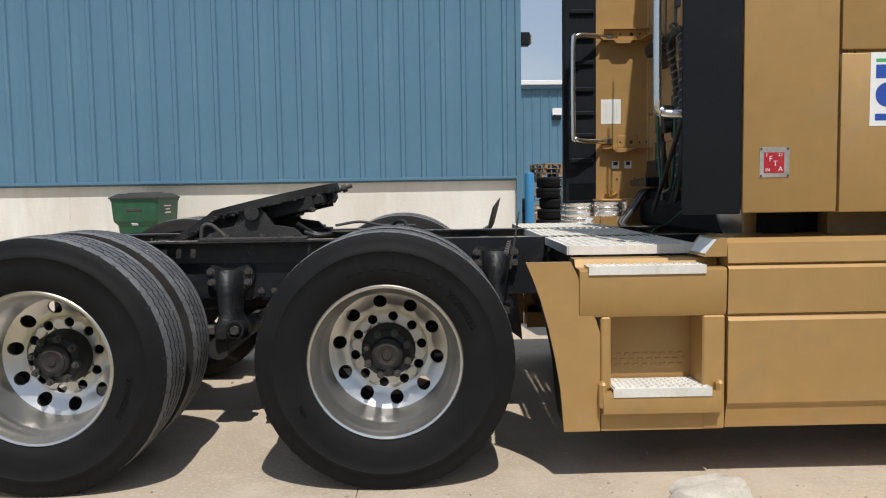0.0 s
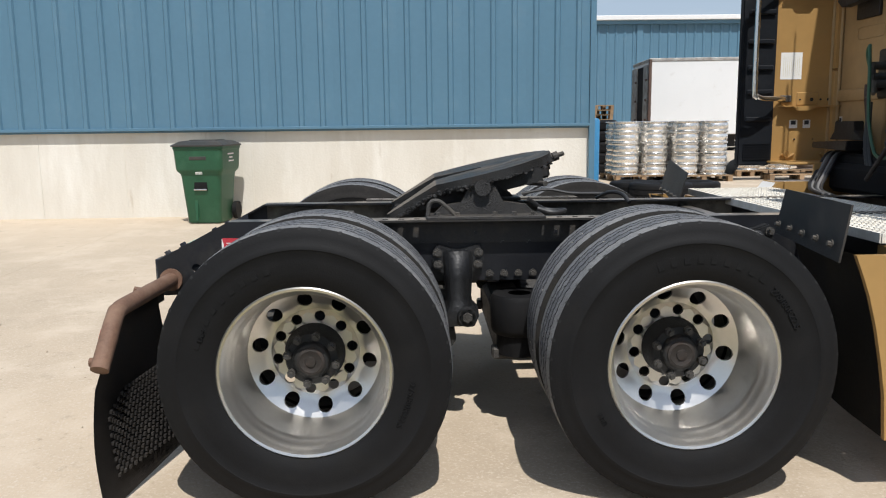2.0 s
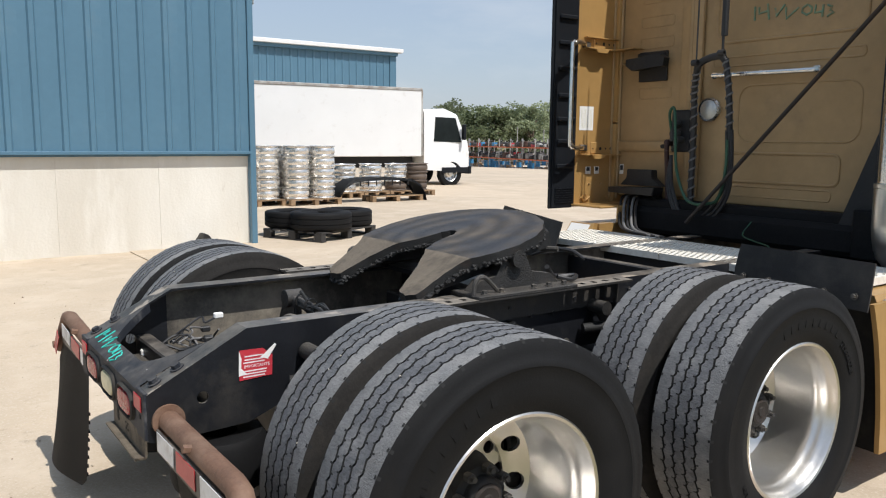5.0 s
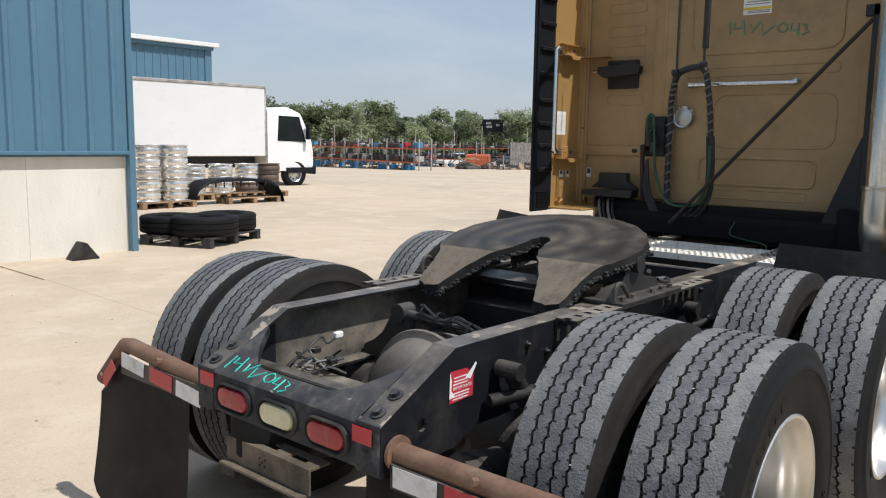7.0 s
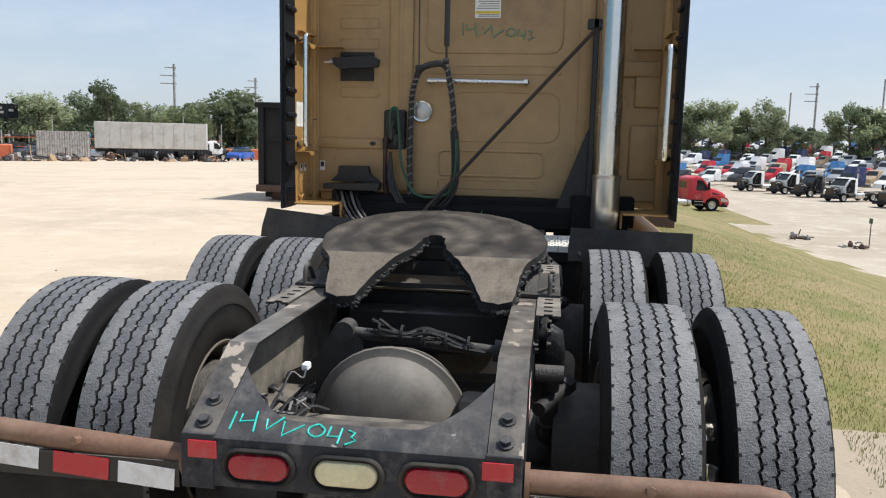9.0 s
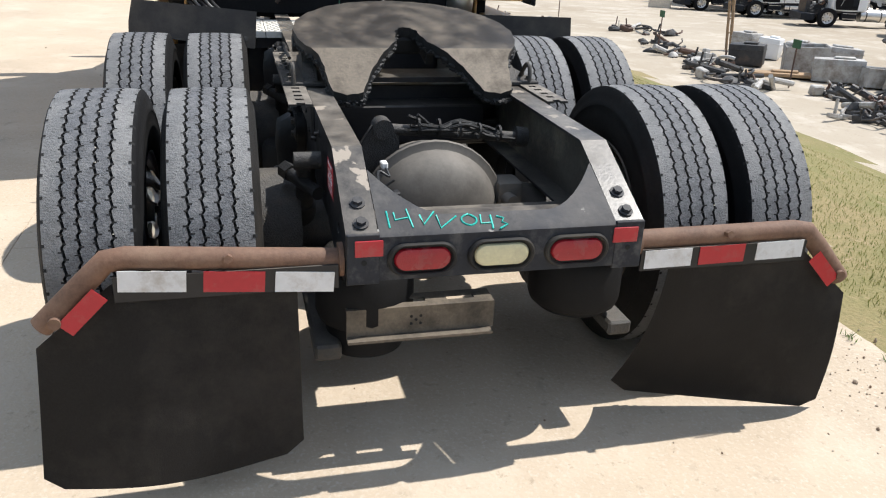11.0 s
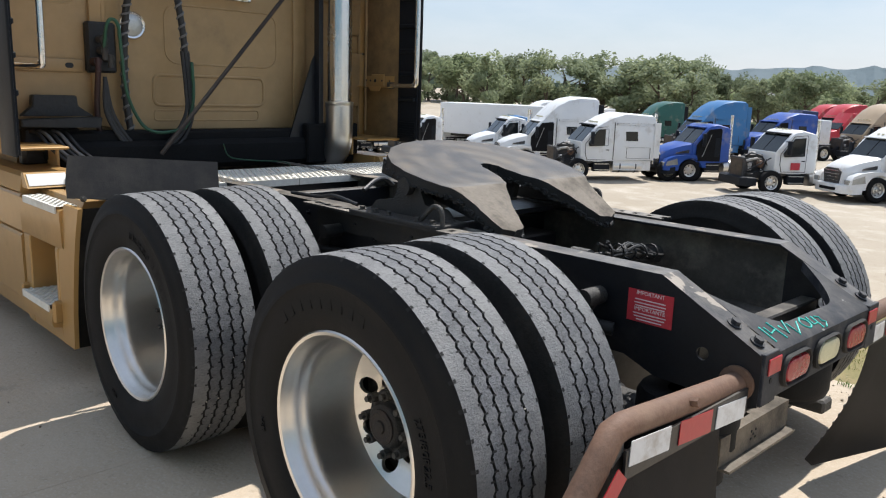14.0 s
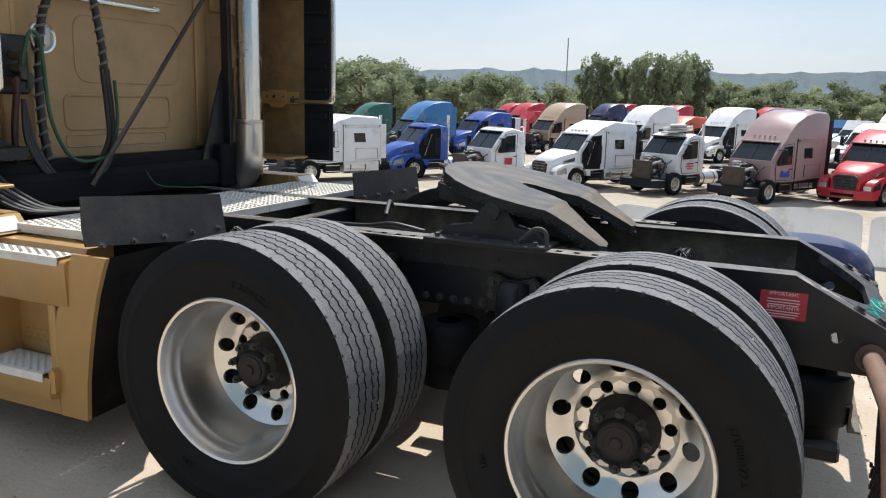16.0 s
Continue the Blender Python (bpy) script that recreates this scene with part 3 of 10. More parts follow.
xs, ys_ = axis_steps(-2500, 2500, 30, 1.2, 1.22), axis_steps(-2500, 2500, 24, 0.6, 1.2)
bm = bmesh.new()
grid = [[bm.verts.new((x, y, ground_z(x, y) + (0.05 * noise.noise((x * 0.5, y * 0.5, 0)) if y < -3.0 and abs(x) < 60 and y > -40 else 0))) for y in ys_] for x in xs]
for i in range(len(xs) - 1):
    for j in range(len(ys_) - 1):
        f = bm.faces.new((grid[i][j], grid[i + 1][j], grid[i + 1][j + 1], grid[i][j + 1]))
        c = f.calc_center_median()
        wob = 0.35 * noise.noise((c.x * 0.7, c.y * 0.7, 3.0))
        d = math.hypot(c.x, c.y)
        if -10.6 - 4.0 * smoothstep((4.5 - c.x) / 4) < c.y + 3 * wob < -1.85 + wob and d < 90:
            f.material_index = 1
        elif c.y > -1.7 and d < 80:
            f.material_index = 2
        elif (d > 120 and not (c.y < -10 and c.x > 20 and d < 330)) or (c.x > 45 and c.y < -8 and c.y > -14) or (math.hypot(c.x - 110, c.y + 74) < 16):
            f.material_index = 1
SHEET = np.array([[v.co.z for v in row] for row in grid])
solo("ground", bm, [M["dirt"], M["bank"], M["slab"]], "sandy yard ground with a dry grass bank", "ground", kind="structure", smooth=60)


def sheet_z(x, y):
    """Height of the ground mesh itself between its corners."""
    i, j = int(np.searchsorted(xs, x)) - 1, int(np.searchsorted(ys_, y)) - 1
    u, v = (x - xs[i]) / (xs[i + 1] - xs[i]), (y - ys_[j]) / (ys_[j + 1] - ys_[j])
    a, b, c, d = SHEET[i][j], SHEET[i + 1][j], SHEET[i + 1][j + 1], SHEET[i][j + 1]
    return a + u * (b - a) + v * (c - b) if u > v else a + v * (d - a) + u * (c - d)


# building clad in blue steel over a concrete base
def ribbed(bm, w, z0, z1, pitch=0.305, rib=0.05, flare=0.02, d=0.03, first=0.10):
    """Steel sheet with trapezoid ribs, facing -y, at y = 0."""
    prof = [(0.0, 0.0)]
    x = first
    while x + rib + 2 * flare < w:
        prof += [(x, 0), (x + flare, -d), (x + flare + rib, -d), (x + 2 * flare + rib, 0)]
        mid = x + 2 * flare + rib + (pitch - rib - 2 * flare) / 2
        x += pitch
    prof.append((w, 0))
    a = [bm.verts.new((x, y, z0)) for x, y in prof]
    b = [bm.verts.new((x, y, z1)) for x, y in prof]
    for i in range(len(prof) - 1):
        bm.faces.new((a[i], a[i + 1], b[i + 1], b[i]))


FACE = 7.69
bld = thing("workshop_building", "large blue steel-clad workshop on a cast concrete base", "building", kind="structure")
me_sheet = None
W_SH = 0.915
bm = bmesh.new()
ribbed(bm, W_SH, 1.31, 7.2)
me_sheet = finish(bm, M["siding"], "siding_sheet", 20)
x = 2.15 - W_SH
while x > -32:
    ob = new("siding_sheet", me_sheet)
    ob.parent = bld
    ob.location = (x, FACE - 0.002 * (int(x * 10) % 2), 0)
    x -= W_SH
part("wall_core", B(-32, 2.18, FACE + 0.02, 34, 1.25, 7.2), M["siding"], bld)
part("concrete_base", B(-32, 2.17, FACE + 0.075, 34, -0.02, 1.285), M["wallconc"], bld, "cast concrete base wall with form marks")
rng = random.Random(3)
x = 2.165
while x > -32:
    w = 1.22 if rng.random() < 0.7 else 0.61
    part("form_panel", B(x - w + 0.002, x - 0.002, FACE + 0.066 + rng.uniform(0, 0.004), FACE + 0.08, -0.02, 1.283 - rng.uniform(0, 0.004)), M["wallconc"], bld)
    x -= w
part("base_flashing", B(-32, 2.16, FACE - 0.036, FACE + 0.07, 1.276, 1.318, bevel=0.004), M["siding"], bld, "blue drip flashing")
part("corner_trim", B(2.155, 2.235, FACE - 0.034, FACE + 0.10, 0.02, 7.2, bevel=0.004), M["siding"], bld, "blue corner trim down to the ground")
bm = bmesh.new()
ribbed(bm, 26, 0.02, 7.2)
part("end_wall", bm, M["siding"], bld, "", 20, at=Matrix.Translation((2.21, FACE + 0.1, 0)) @ Matrix.Rotation(radians(90), 4, "Z"))
part("roof", B(-32.2, 2.40, FACE - 0.15, 34.2, 7.2, 7.4), M["whitetrim"], bld)

b2 = thing("far_workshop", "second long blue steel building with a pale roof edge", "building", kind="structure")
bm = bmesh.new()
ribbed(bm, 60, 0.0, 8.2, pitch=0.6, rib=0.10, flare=0.04, d=0.06)
part("wall", bm, M["siding"], b2, "blue ribbed steel wall", 20, at=pose(-28.6, 51, 0))
part("wall_core", B(-28.6, 31.4, 51.02, 75, 0, 8.2), M["siding"], b2)
part("corner_trim", B(30.9, 31.45, 50.9, 51.1, 0, 8.2), M["siding"], b2)
part("corner_trim", B(14.4, 14.8, 50.9, 51.05, 0, 8.2), M["siding"], b2)
part("eave", B(-29, 31.9, 50.5, 75, 8.2, 8.5, bevel=0.03), M["whitetrim"], b2, "white eave trim")
part("eave_shadow_strip", B(-28.8, 31.5, 50.7, 50.95, 7.95, 8.2), M["siding"], b2)
bm = bmesh.new()
box(bm, 9.52, 10.16, 50.75, 51.0, 6.15, 6.62)
part("vent_hood", bm, M["whitetrim"], b2, "small white wall vent")
part("vent_grille", B(9.56, 10.12, 50.74, 50.98, 5.82, 6.15), M["trim"], b2)
wl = part("wall_lamp", B(2.28, 2.44, 8.15, 8.33, 3.33, 3.53, bevel=0.02), M["trim"], bld, "dark wall lamp by the corner")
part("lamp_lens", B(2.441, 2.47, 8.17, 8.31, 3.36, 3.50, bevel=0.01), M["lampglass"], wl)

# concrete slabs of the yard, butted with narrow joints
pav = thing("pavement", "pale sandy concrete yard slabs with dirty joints", "pavement", kind="structure")
SX, SY, GAP = 4.6, 4.6, 0.003
bm = bmesh.new()
box(bm, 0, SX - GAP, 0, SY - GAP, -0.05, 0.0, bevel=0.002)
me_slab = finish(bm, M["slab"], "slab", 30)
bm = bmesh.new()
nx = 24
top = []
for i in range(nx + 1):
    top.append((SX - GAP) * i / nx)
r2 = random.Random(5)
edge = [(x, -0.10 + 0.12 * noise.noise((x * 1.3, 7, 0)) + r2.uniform(-0.03, 0.03)) for x in top]
slab_from(bm, edge + [(SX - GAP, 3.43), (0, 3.43)], 0.05)
me_edge = finish(bm, M["slab"], "edge_slab", 30)
Y0, X0 = 1.78, 0.54
for i in range(-4, 4):
    ob = new("slab", me_edge)
    ob.parent = pav
    ob.location = (i * SX + X0, Y0 - 3.43 - GAP, yard_z(0))
    for j in range(0, 4):
        if i * SX + X0 < -2.5 and j > 0:
            continue
        ob = new("slab", me_slab)
        ob.parent = pav
        y = Y0 + j * SY
        ob.matrix_basis = pose(i * SX + X0, y, yard_z(y), math.degrees(math.atan2(yard_z(y + SY) - yard_z(y), SY)))


# ---- things by the building ----
def rounded_tub(bm, sections, n=6, close=True):
    """Rounded rectangles (z, half width, half depth, corner, shift) joined upwards."""
    prev = None
    for z, w, d, c, dy in sections:
        row = []
        for sx, sy, a_ in ((1, 1, 0), (-1, 1, 90), (-1, -1, 180), (1, -1, 270)):
            for q in range(n + 1):
                a = radians(a_ + 90 * q / n)
                row.append(bm.verts.new((sx * (w - c) + c * math.cos(a), dy + sy * (d - c) + c * math.sin(a), z)))
        if prev:
            for k in range(len(row)):
                j = (k + 1) % len(row)
                bm.faces.new((prev[k], prev[j], row[j], row[k]))
        else:
            bm.faces.new(row[::-1])
        prev = row
    if close:
        bm.faces.new(prev)


def wheelie_bin(at):
    b = thing("wheelie_bin", "green plastic wheelie bin with a dark lid by the concrete wall", "bin", at=at)
    bm = bmesh.new()
    rounded_tub(bm, ((0.0, 0.225, 0.245, 0.05, 0.0), (0.02, 0.235, 0.255, 0.05, 0.0), (0.60, 0.282, 0.318, 0.07, 0.0), (0.635, 0.290, 0.325, 0.07, 0.0), (0.675, 0.322, 0.358, 0.06, 0.0), (0.70, 0.328, 0.364, 0.055, 0.0), (0.945, 0.342, 0.378, 0.05, 0.0), (0.955, 0.352, 0.388, 0.05, 0.0), (0.985, 0.352, 0.388, 0.05, 0.0)))
    part("body", bm, M["binplastic"], b, "tapered green tub with a wider collar", 40)
    bm = bmesh.new()
    rounded_tub(bm, ((0.985, 0.368, 0.405, 0.05, -0.005), (1.003, 0.368, 0.405, 0.05, -0.005), (1.012, 0.352, 0.388, 0.05, -0.003), (1.022, 0.335, 0.365, 0.05, 0.0), (1.050, 0.285, 0.315, 0.05, 0.01), (1.056, 0.24, 0.27, 0.05, 0.015)))
    lid = part("lid", bm, M["binlid"], b, "dark brown-black domed lid", 35)
    bm = bmesh.new()
    rounded_tub(bm, ((1.05, 0.20, 0.20, 0.04, 0.02), (1.068, 0.19, 0.19, 0.04, 0.02)))
    part("raised_panel", bm, M["binlid"], lid)
    # moulded front: grip slot, collar apron, lift pocket with its bar, and a groove below it
    # slot and pocket are not cut in; dark pieces stand for their shade
    part("grip_slot", B(-0.12, 0.12, -0.378, -0.362, 0.815, 0.862, bevel=0.007), M["binlid"], b, "grip slot in the collar, its shade a dark block")
    part("collar_apron", SL([(-0.155, 0.69), (0.155, 0.69), (0.135, 0.62), (0.105, 0.585), (-0.105, 0.585), (-0.135, 0.62)], 0.045, Matrix(((1, 0, 0, 0), (0, 0, -1, -0.31), (0, 1, 0, 0), (0, 0, 0, 1)))), M["binplastic"], b)
    part("lift_pocket", SL([(-0.085, 0.56), (0.085, 0.56), (0.095, 0.42), (-0.095, 0.42)], 0.006, Matrix(((1, 0, 0, 0), (0, 0, -1, -0.3105), (0, 1, 0, 0), (0, 0, 0, 1)))), M["cabin"], b, "lift pocket, its shade a flat dark plate")
    part("lift_bar", R((-0.09, -0.324, 0.435), (0.09, -0.324, 0.435), 0.010, 10), M["chrome"], b, "bright steel lift bar")
    part("pocket_lip", SL([(-0.11, 0.42), (0.11, 0.42), (0.10, 0.335), (-0.06, 0.325), (-0.07, 0.03), (-0.10, 0.03)], 0.014, Matrix(((1, 0, 0, 0), (0, 0, -1, -0.285), (0, 0.997, -0.075, 0.0), (0, 0, 0, 1)))), M["binplastic"], b)
    bm = bmesh.new()
    fm = Matrix(((1, 0, 0, 0), (0, 0, -1, -0.356), (0, 1, 0, 0.645), (0, 0, 0, 1)))
    plate(bm, fm, -0.05, 0.045, 0.010, 0.018, 0.002)
    plate(bm, fm, -0.045, 0.05, -0.010, 0.0, 0.002)
    part("front_print", bm, M["paper"], b, "small pale printed lines")
    bm = bmesh.new()
    for k, (y0, y1) in enumerate(((-0.13, 0.10), (-0.07, 0.05), (-0.10, 0.09))):
        plate(bm, Matrix(((0, 0, 1, 0.3415), (1, 0, 0, -0.02), (0, 1, 0, 0.885 - 0.045 * k), (0, 0, 0, 1))), y0, y1, -0.009, 0.009, 0.003)
    part("side_print", bm, M["ink_white"], b)
    for s in (-1, 1):
        part("wheel", R((s * 0.26, 0.26, 0.12), (s * 0.32, 0.26, 0.12), 0.12, 18), M["tyre"], b)
    part("axle", R((-0.3, 0.26, 0.12), (0.3, 0.26, 0.12), 0.012, 8), M["iron"], b)
    part("handle", R((-0.25, 0.40, 0.96), (0.25, 0.40, 0.96), 0.018, 10), M["binplastic"], b)
    return b


wb = wheelie_bin((-3.19, 7.12, yard_z(7.12)))
wb.rotation_euler = (0, 0, radians(-6))
wb.scale = (0.98, 0.98, 1.04)
bm = bmesh.new()
slab_from(bm, [(-0.17, 0), (0.17, 0), (0.02, 0.20), (-0.03, 0.21)], 0.2, Matrix(((1, 0, 0, 1.42), (0, 0, -1, 7.36), (0, 1, 0, yard_z(7.36)), (0, 0, 0, 1))))
bmesh.ops.bevel(bm, geom=bm.edges[:], offset=0.012, segments=1, affect="EDGES")
solo("wheel_chock", bm, M["rubber"], "black rubber wheel chock against the wall", "wheel chock")
bm = bmesh.new()
rr = lathe(bm, [(0.082, 0.0), (0.082, 1.30), (0.07, 1.33), (0.03, 1.345)], 20, "Z", center=(2.52, 9.0, yard_z(9.0)))
bm.faces.new(rr[-1])
solo("bollard", bm, M["bluepost"], "bright blue steel bollard at the building corner", "bollard")


def pallet(at, rz=0.0, mat="wood", size=(1.2, 1.0), label="weathered wooden pallet on the concrete", group="pallets"):
    p = thing("pallet", label, "pallet", group)
    L_, W_ = size
    for i in range(7):
        y = -W_ / 2 + 0.05 + (W_ - 0.1) * i / 6
        part("board", B(-L_ / 2, L_ / 2, y - 0.05, y + 0.05, 0.115, 0.137), M[mat], p)
    for x in (-L_ / 2 + 0.05, 0, L_ / 2 - 0.05):
        for y in (-W_ / 2 + 0.07, 0, W_ / 2 - 0.07):
            part("block", B(x - 0.05, x + 0.05, y - 0.065, y + 0.065, 0.02, 0.115), M[mat], p)
        part("skid", B(x - 0.05, x + 0.05, -W_ / 2, W_ / 2, 0.0, 0.02), M[mat], p)
    p.matrix_basis = pose(at[0], at[1], at[2] + yard_z(at[1]), 0, 0, rz)
    return p


def simple_tyre(n=40, r=0.5, w=0.27, ri=0.29):
    h = w / 2
    bm = bmesh.new()
    lathe(bm, [(ri, -h * 0.75), (ri + 0.03, -h * 0.9), (r * 0.80, -h), (r * 0.94, -h * 0.92), (r * 0.985, -h * 0.8), (r, -h * 0.72), (r, -h * 0.34), (r - 0.012, -h * 0.32), (r - 0.012, -h * 0.26), (r, -h * 0.24),
               (r, h * 0.24), (r - 0.012, h * 0.26), (r - 0.012, h * 0.32), (r, h * 0.34), (r, h * 0.72), (r * 0.985, h * 0.8), (r * 0.94, h * 0.92), (r * 0.80, h), (ri + 0.03, h * 0.9), (ri, h * 0.75)], n, "Z", True)
    return finish(bm, M["tyre"], "loose_tyre", 40)


ME_TYRE = simple_tyre()
pal = pallet((3.35, 7.95, 0.0), 24, "darkwood", (1.3, 1.1), "blackened pallet carrying three loose tyres")
for k, (x, y, z, rx, sc) in enumerate(((3.02, 8.22, 0.137, 0, 0.92), (3.22, 7.68, 0.137, 0, 1.0), (3.78, 8.00, 0.137, 0, 0.94))):
    t_ = new("loose_tyre", ME_TYRE)
    t_.matrix_basis = pose(x, y, z + 0.135 * sc + yard_z(y), rx, 0, 40 * k) @ Matrix.Diagonal((0.9 * sc, 0.9 * sc, sc, 1))
    tagged(t_, "used black tyre lying flat on a dark pallet", "tyre", "tyres on the pallet")


def loose_rim():
    bm = bmesh.new()
    lathe(bm, [(0.285, -0.115), (0.300, -0.105), (0.300, -0.098), (0.258, -0.090), (0.262, -0.075), (0.284, -0.05), (0.287, 0.0), (0.284, 0.05), (0.262, 0.075), (0.258, 0.090), (0.300, 0.098), (0.300, 0.105), (0.285, 0.115), (0.27, 0.10), (0.25, 0.02), (0.25, -0.02), (0.27, -0.10)], 36, "Z", True)
    r = lathe(bm, [(0.25, 0.06), (0.18, 0.085), (0.11, 0.08)], 36, "Z")
    return bm


M["polished"] = material("polished_rim", (0.84, 0.815, 0.77), 0.24, 0.75, var=0.15, scale=6, bump=0.02, dirt=(0.45, 0.40, 0.34), dirt_amount=0.35, per_object=0.12)
ME_RIM = finish(loose_rim(), M["polished"], "loose_rim", 40)
ME_RIM_D = finish(loose_rim(), material("brown_steel_rim", (0.13, 0.10, 0.08), 0.6, 0.3, var=0.3, bump=0.1, per_object=0.3), "loose_rim", 40)


def rim_stack(x, y, n, z0=0.137, dark=0):
    st = thing("rim_stack", "column of bright aluminium truck rims on a pallet" if dark < n else "column of brown steel truck rims on a pallet", "wheel rims", "rim stacks")
    for k in range(n):
        o = new("rim", ME_RIM_D if k < dark else ME_RIM)
        o.matrix_basis = pose(x + 0.008 * math.sin(k * 2.1 + x), y + 0.008 * math.cos(k * 1.7), yard_z(y) + z0 + 0.115 + 0.231 * k, 0, 0, 37 * k)
        o.parent = st


for px, py in ((4.48, 13.75), (5.72, 13.55)):
    pallet((px, py, 0), 3, "wood", (1.25, 1.25), "weathered wooden pallet under stacked rims")
    for dx, dy in ((-0.31, -0.31), (0.31, -0.31), (-0.31, 0.31), (0.31, 0.31)):
        rim_stack(px + dx, py + dy, 5 if dx < 0 or px > 5 else 5)
for px, n, dk in ((7.4, 3, 0), (8.15, 3, 0), (8.9, 3, 1), (9.55, 3, 3)):
    pallet((px, 14.75, 0), 0, "wood", (0.72, 0.72), "small pallet under short rim stack")
    rim_stack(px, 14.75, n, dark=dk)


def plastic_fender(at, rz):
    """A long black half-round double fender lying on the ground."""
    bm = bmesh.new()
    prof = [(-1.0, 0.0), (-0.97, 0.20), (-0.86, 0.38), (-0.66, 0.50), (-0.4, 0.53), (0.0, 0.545), (0.4, 0.53), (0.66, 0.50), (0.86, 0.38), (0.97, 0.20), (1.0, 0.0)]
    rows = []
    for y, dz in ((-0.33, -0.06), (-0.30, 0.0), (0.30, 0.0), (0.33, -0.06)):
        rows.append([bm.verts.new((x, y, max(0.0, z + dz * (1 if z > 0.1 else 0)))) for x, z in prof])
    for a, b in zip(rows, rows[1:]):
        for i in range(len(prof) - 1):
            bm.faces.new((a[i], a[i + 1], b[i + 1], b[i]))
    bmesh.ops.solidify(bm, geom=bm.faces, thickness=0.012)
    for k in range(7):
        box(bm, -0.55 + 0.18 * k, -0.53 + 0.18 * k, -0.345, -0.32, 0.36, 0.49)
    return solo("plastic_fender", bm, M["container"], "long black plastic fender lying on the concrete", "fender", at=pose(*at, 0, 0, rz) @ Matrix.Diagonal((1.14, 1.0, 1.04, 1)))


plastic_fender((7.55, 13.35, yard_z(13.35)), -4)
st2 = pallet((7.9, 13.25, 0), 0, "wood", (1.4, 0.5), "broken pallet lying under a plastic fender")
for k in range(9):
    pallet((4.6 + 0.04 * math.sin(k * 3), 20.4, 0.137 * k * 0 + 0.14 * k), 5 * math.sin(k * 2.3), "wood", label="wooden pallet in a tall pile", group="pallet pile")
for k in range(4):
    pallet((4.75, 20.3, 0.14 * (9 + k)), 8 + 4 * k, "wood", label="wooden pallet in a tall pile", group="pallet pile")
for x, y, n in ((4.15, 16.2, 5), (5.2, 16.4, 4), (2.9, 16.0, 3)):
    st = thing("tyre_stack", "stack of used black tyres behind the rims", "tyres", "tyre stacks")
    for k in range(n):
        o = new("tyre", ME_TYRE)
        o.parent = st
        o.matrix_basis = pose(x + 0.05 * math.sin(k * 2 + x), y, yard_z(y) + 0.135 + 0.27 * k, 0, 0, 20 * k)

# ---- roll-off container beyond the cab ----
con = thing("rolloff_container", "tall black steel roll-off container with rusty bottom rail", "container")
part("side", B(14.05, 14.15, -0.6, 6.15, 0.30, 2.2), M["container"], con, "black dented steel side")
part("body", B(14.15, 16.4, -0.6, 6.15, 0.30, 2.0), M["container"], con)
part("top_rail", B(13.93, 14.1, -0.65, 6.2, 2.12, 2.24, bevel=0.015), M["container"], con)
part("bottom_rail", B(13.95, 14.1, -0.65, 6.2, 0.24, 0.40, bevel=0.015), M["rustrail"], con, "rusty bottom rail")
for k in range(9):
    y = -0.55 + 0.82 * k
    part("rib", B(13.96, 14.06, y, y + 0.13, 0.4, 2.12, bevel=0.01), M["container"], con)
part("mid_rail", B(14.02, 14.06, -0.6, 6.15, 1.30, 1.335), M["container"], con)
for y in (0.6, 2.4, 4.2, 5.8):
    part("skid_roller", R((14.2, y, 0.12), (14.6, y, 0.12), 0.12, 14), M["rustrail"], con)
part("skid", B(14.3, 14.5, -0.6, 6.1, 0.1, 0.32), M["container"], con)
cm = Matrix(((0, 0, -1, 14.045), (-1, 0, 0, 3.62), (0, 1, 0, 1.60), (0, 0, 0, 1)))
letters("840054", 0.13, M["ink_white"], con, cm, "stencilled_number", "white stencilled number")
bm = bmesh.new()
for x, y, w, h in ((0.0, -0.36, 0.07, 0.05), (-0.09, -0.47, 0.05, 0.035), (0.1, -0.50, 0.06, 0.045), (-0.06, -0.53, 0.07, 0.03), (0.02, -0.42, 0.09, 0.02)):
    plate(bm, cm, x - w / 2, x + w / 2, y - h / 2, y + h / 2, 0.003)
part("paint_splash", bm, M["ink_white"], con, "flaked white paint mark")

# ---- the semi truck ----
truck = thing("semi_truck", "gold-brown sleeper semi truck with bare black rear chassis, parked on concrete", "truck")


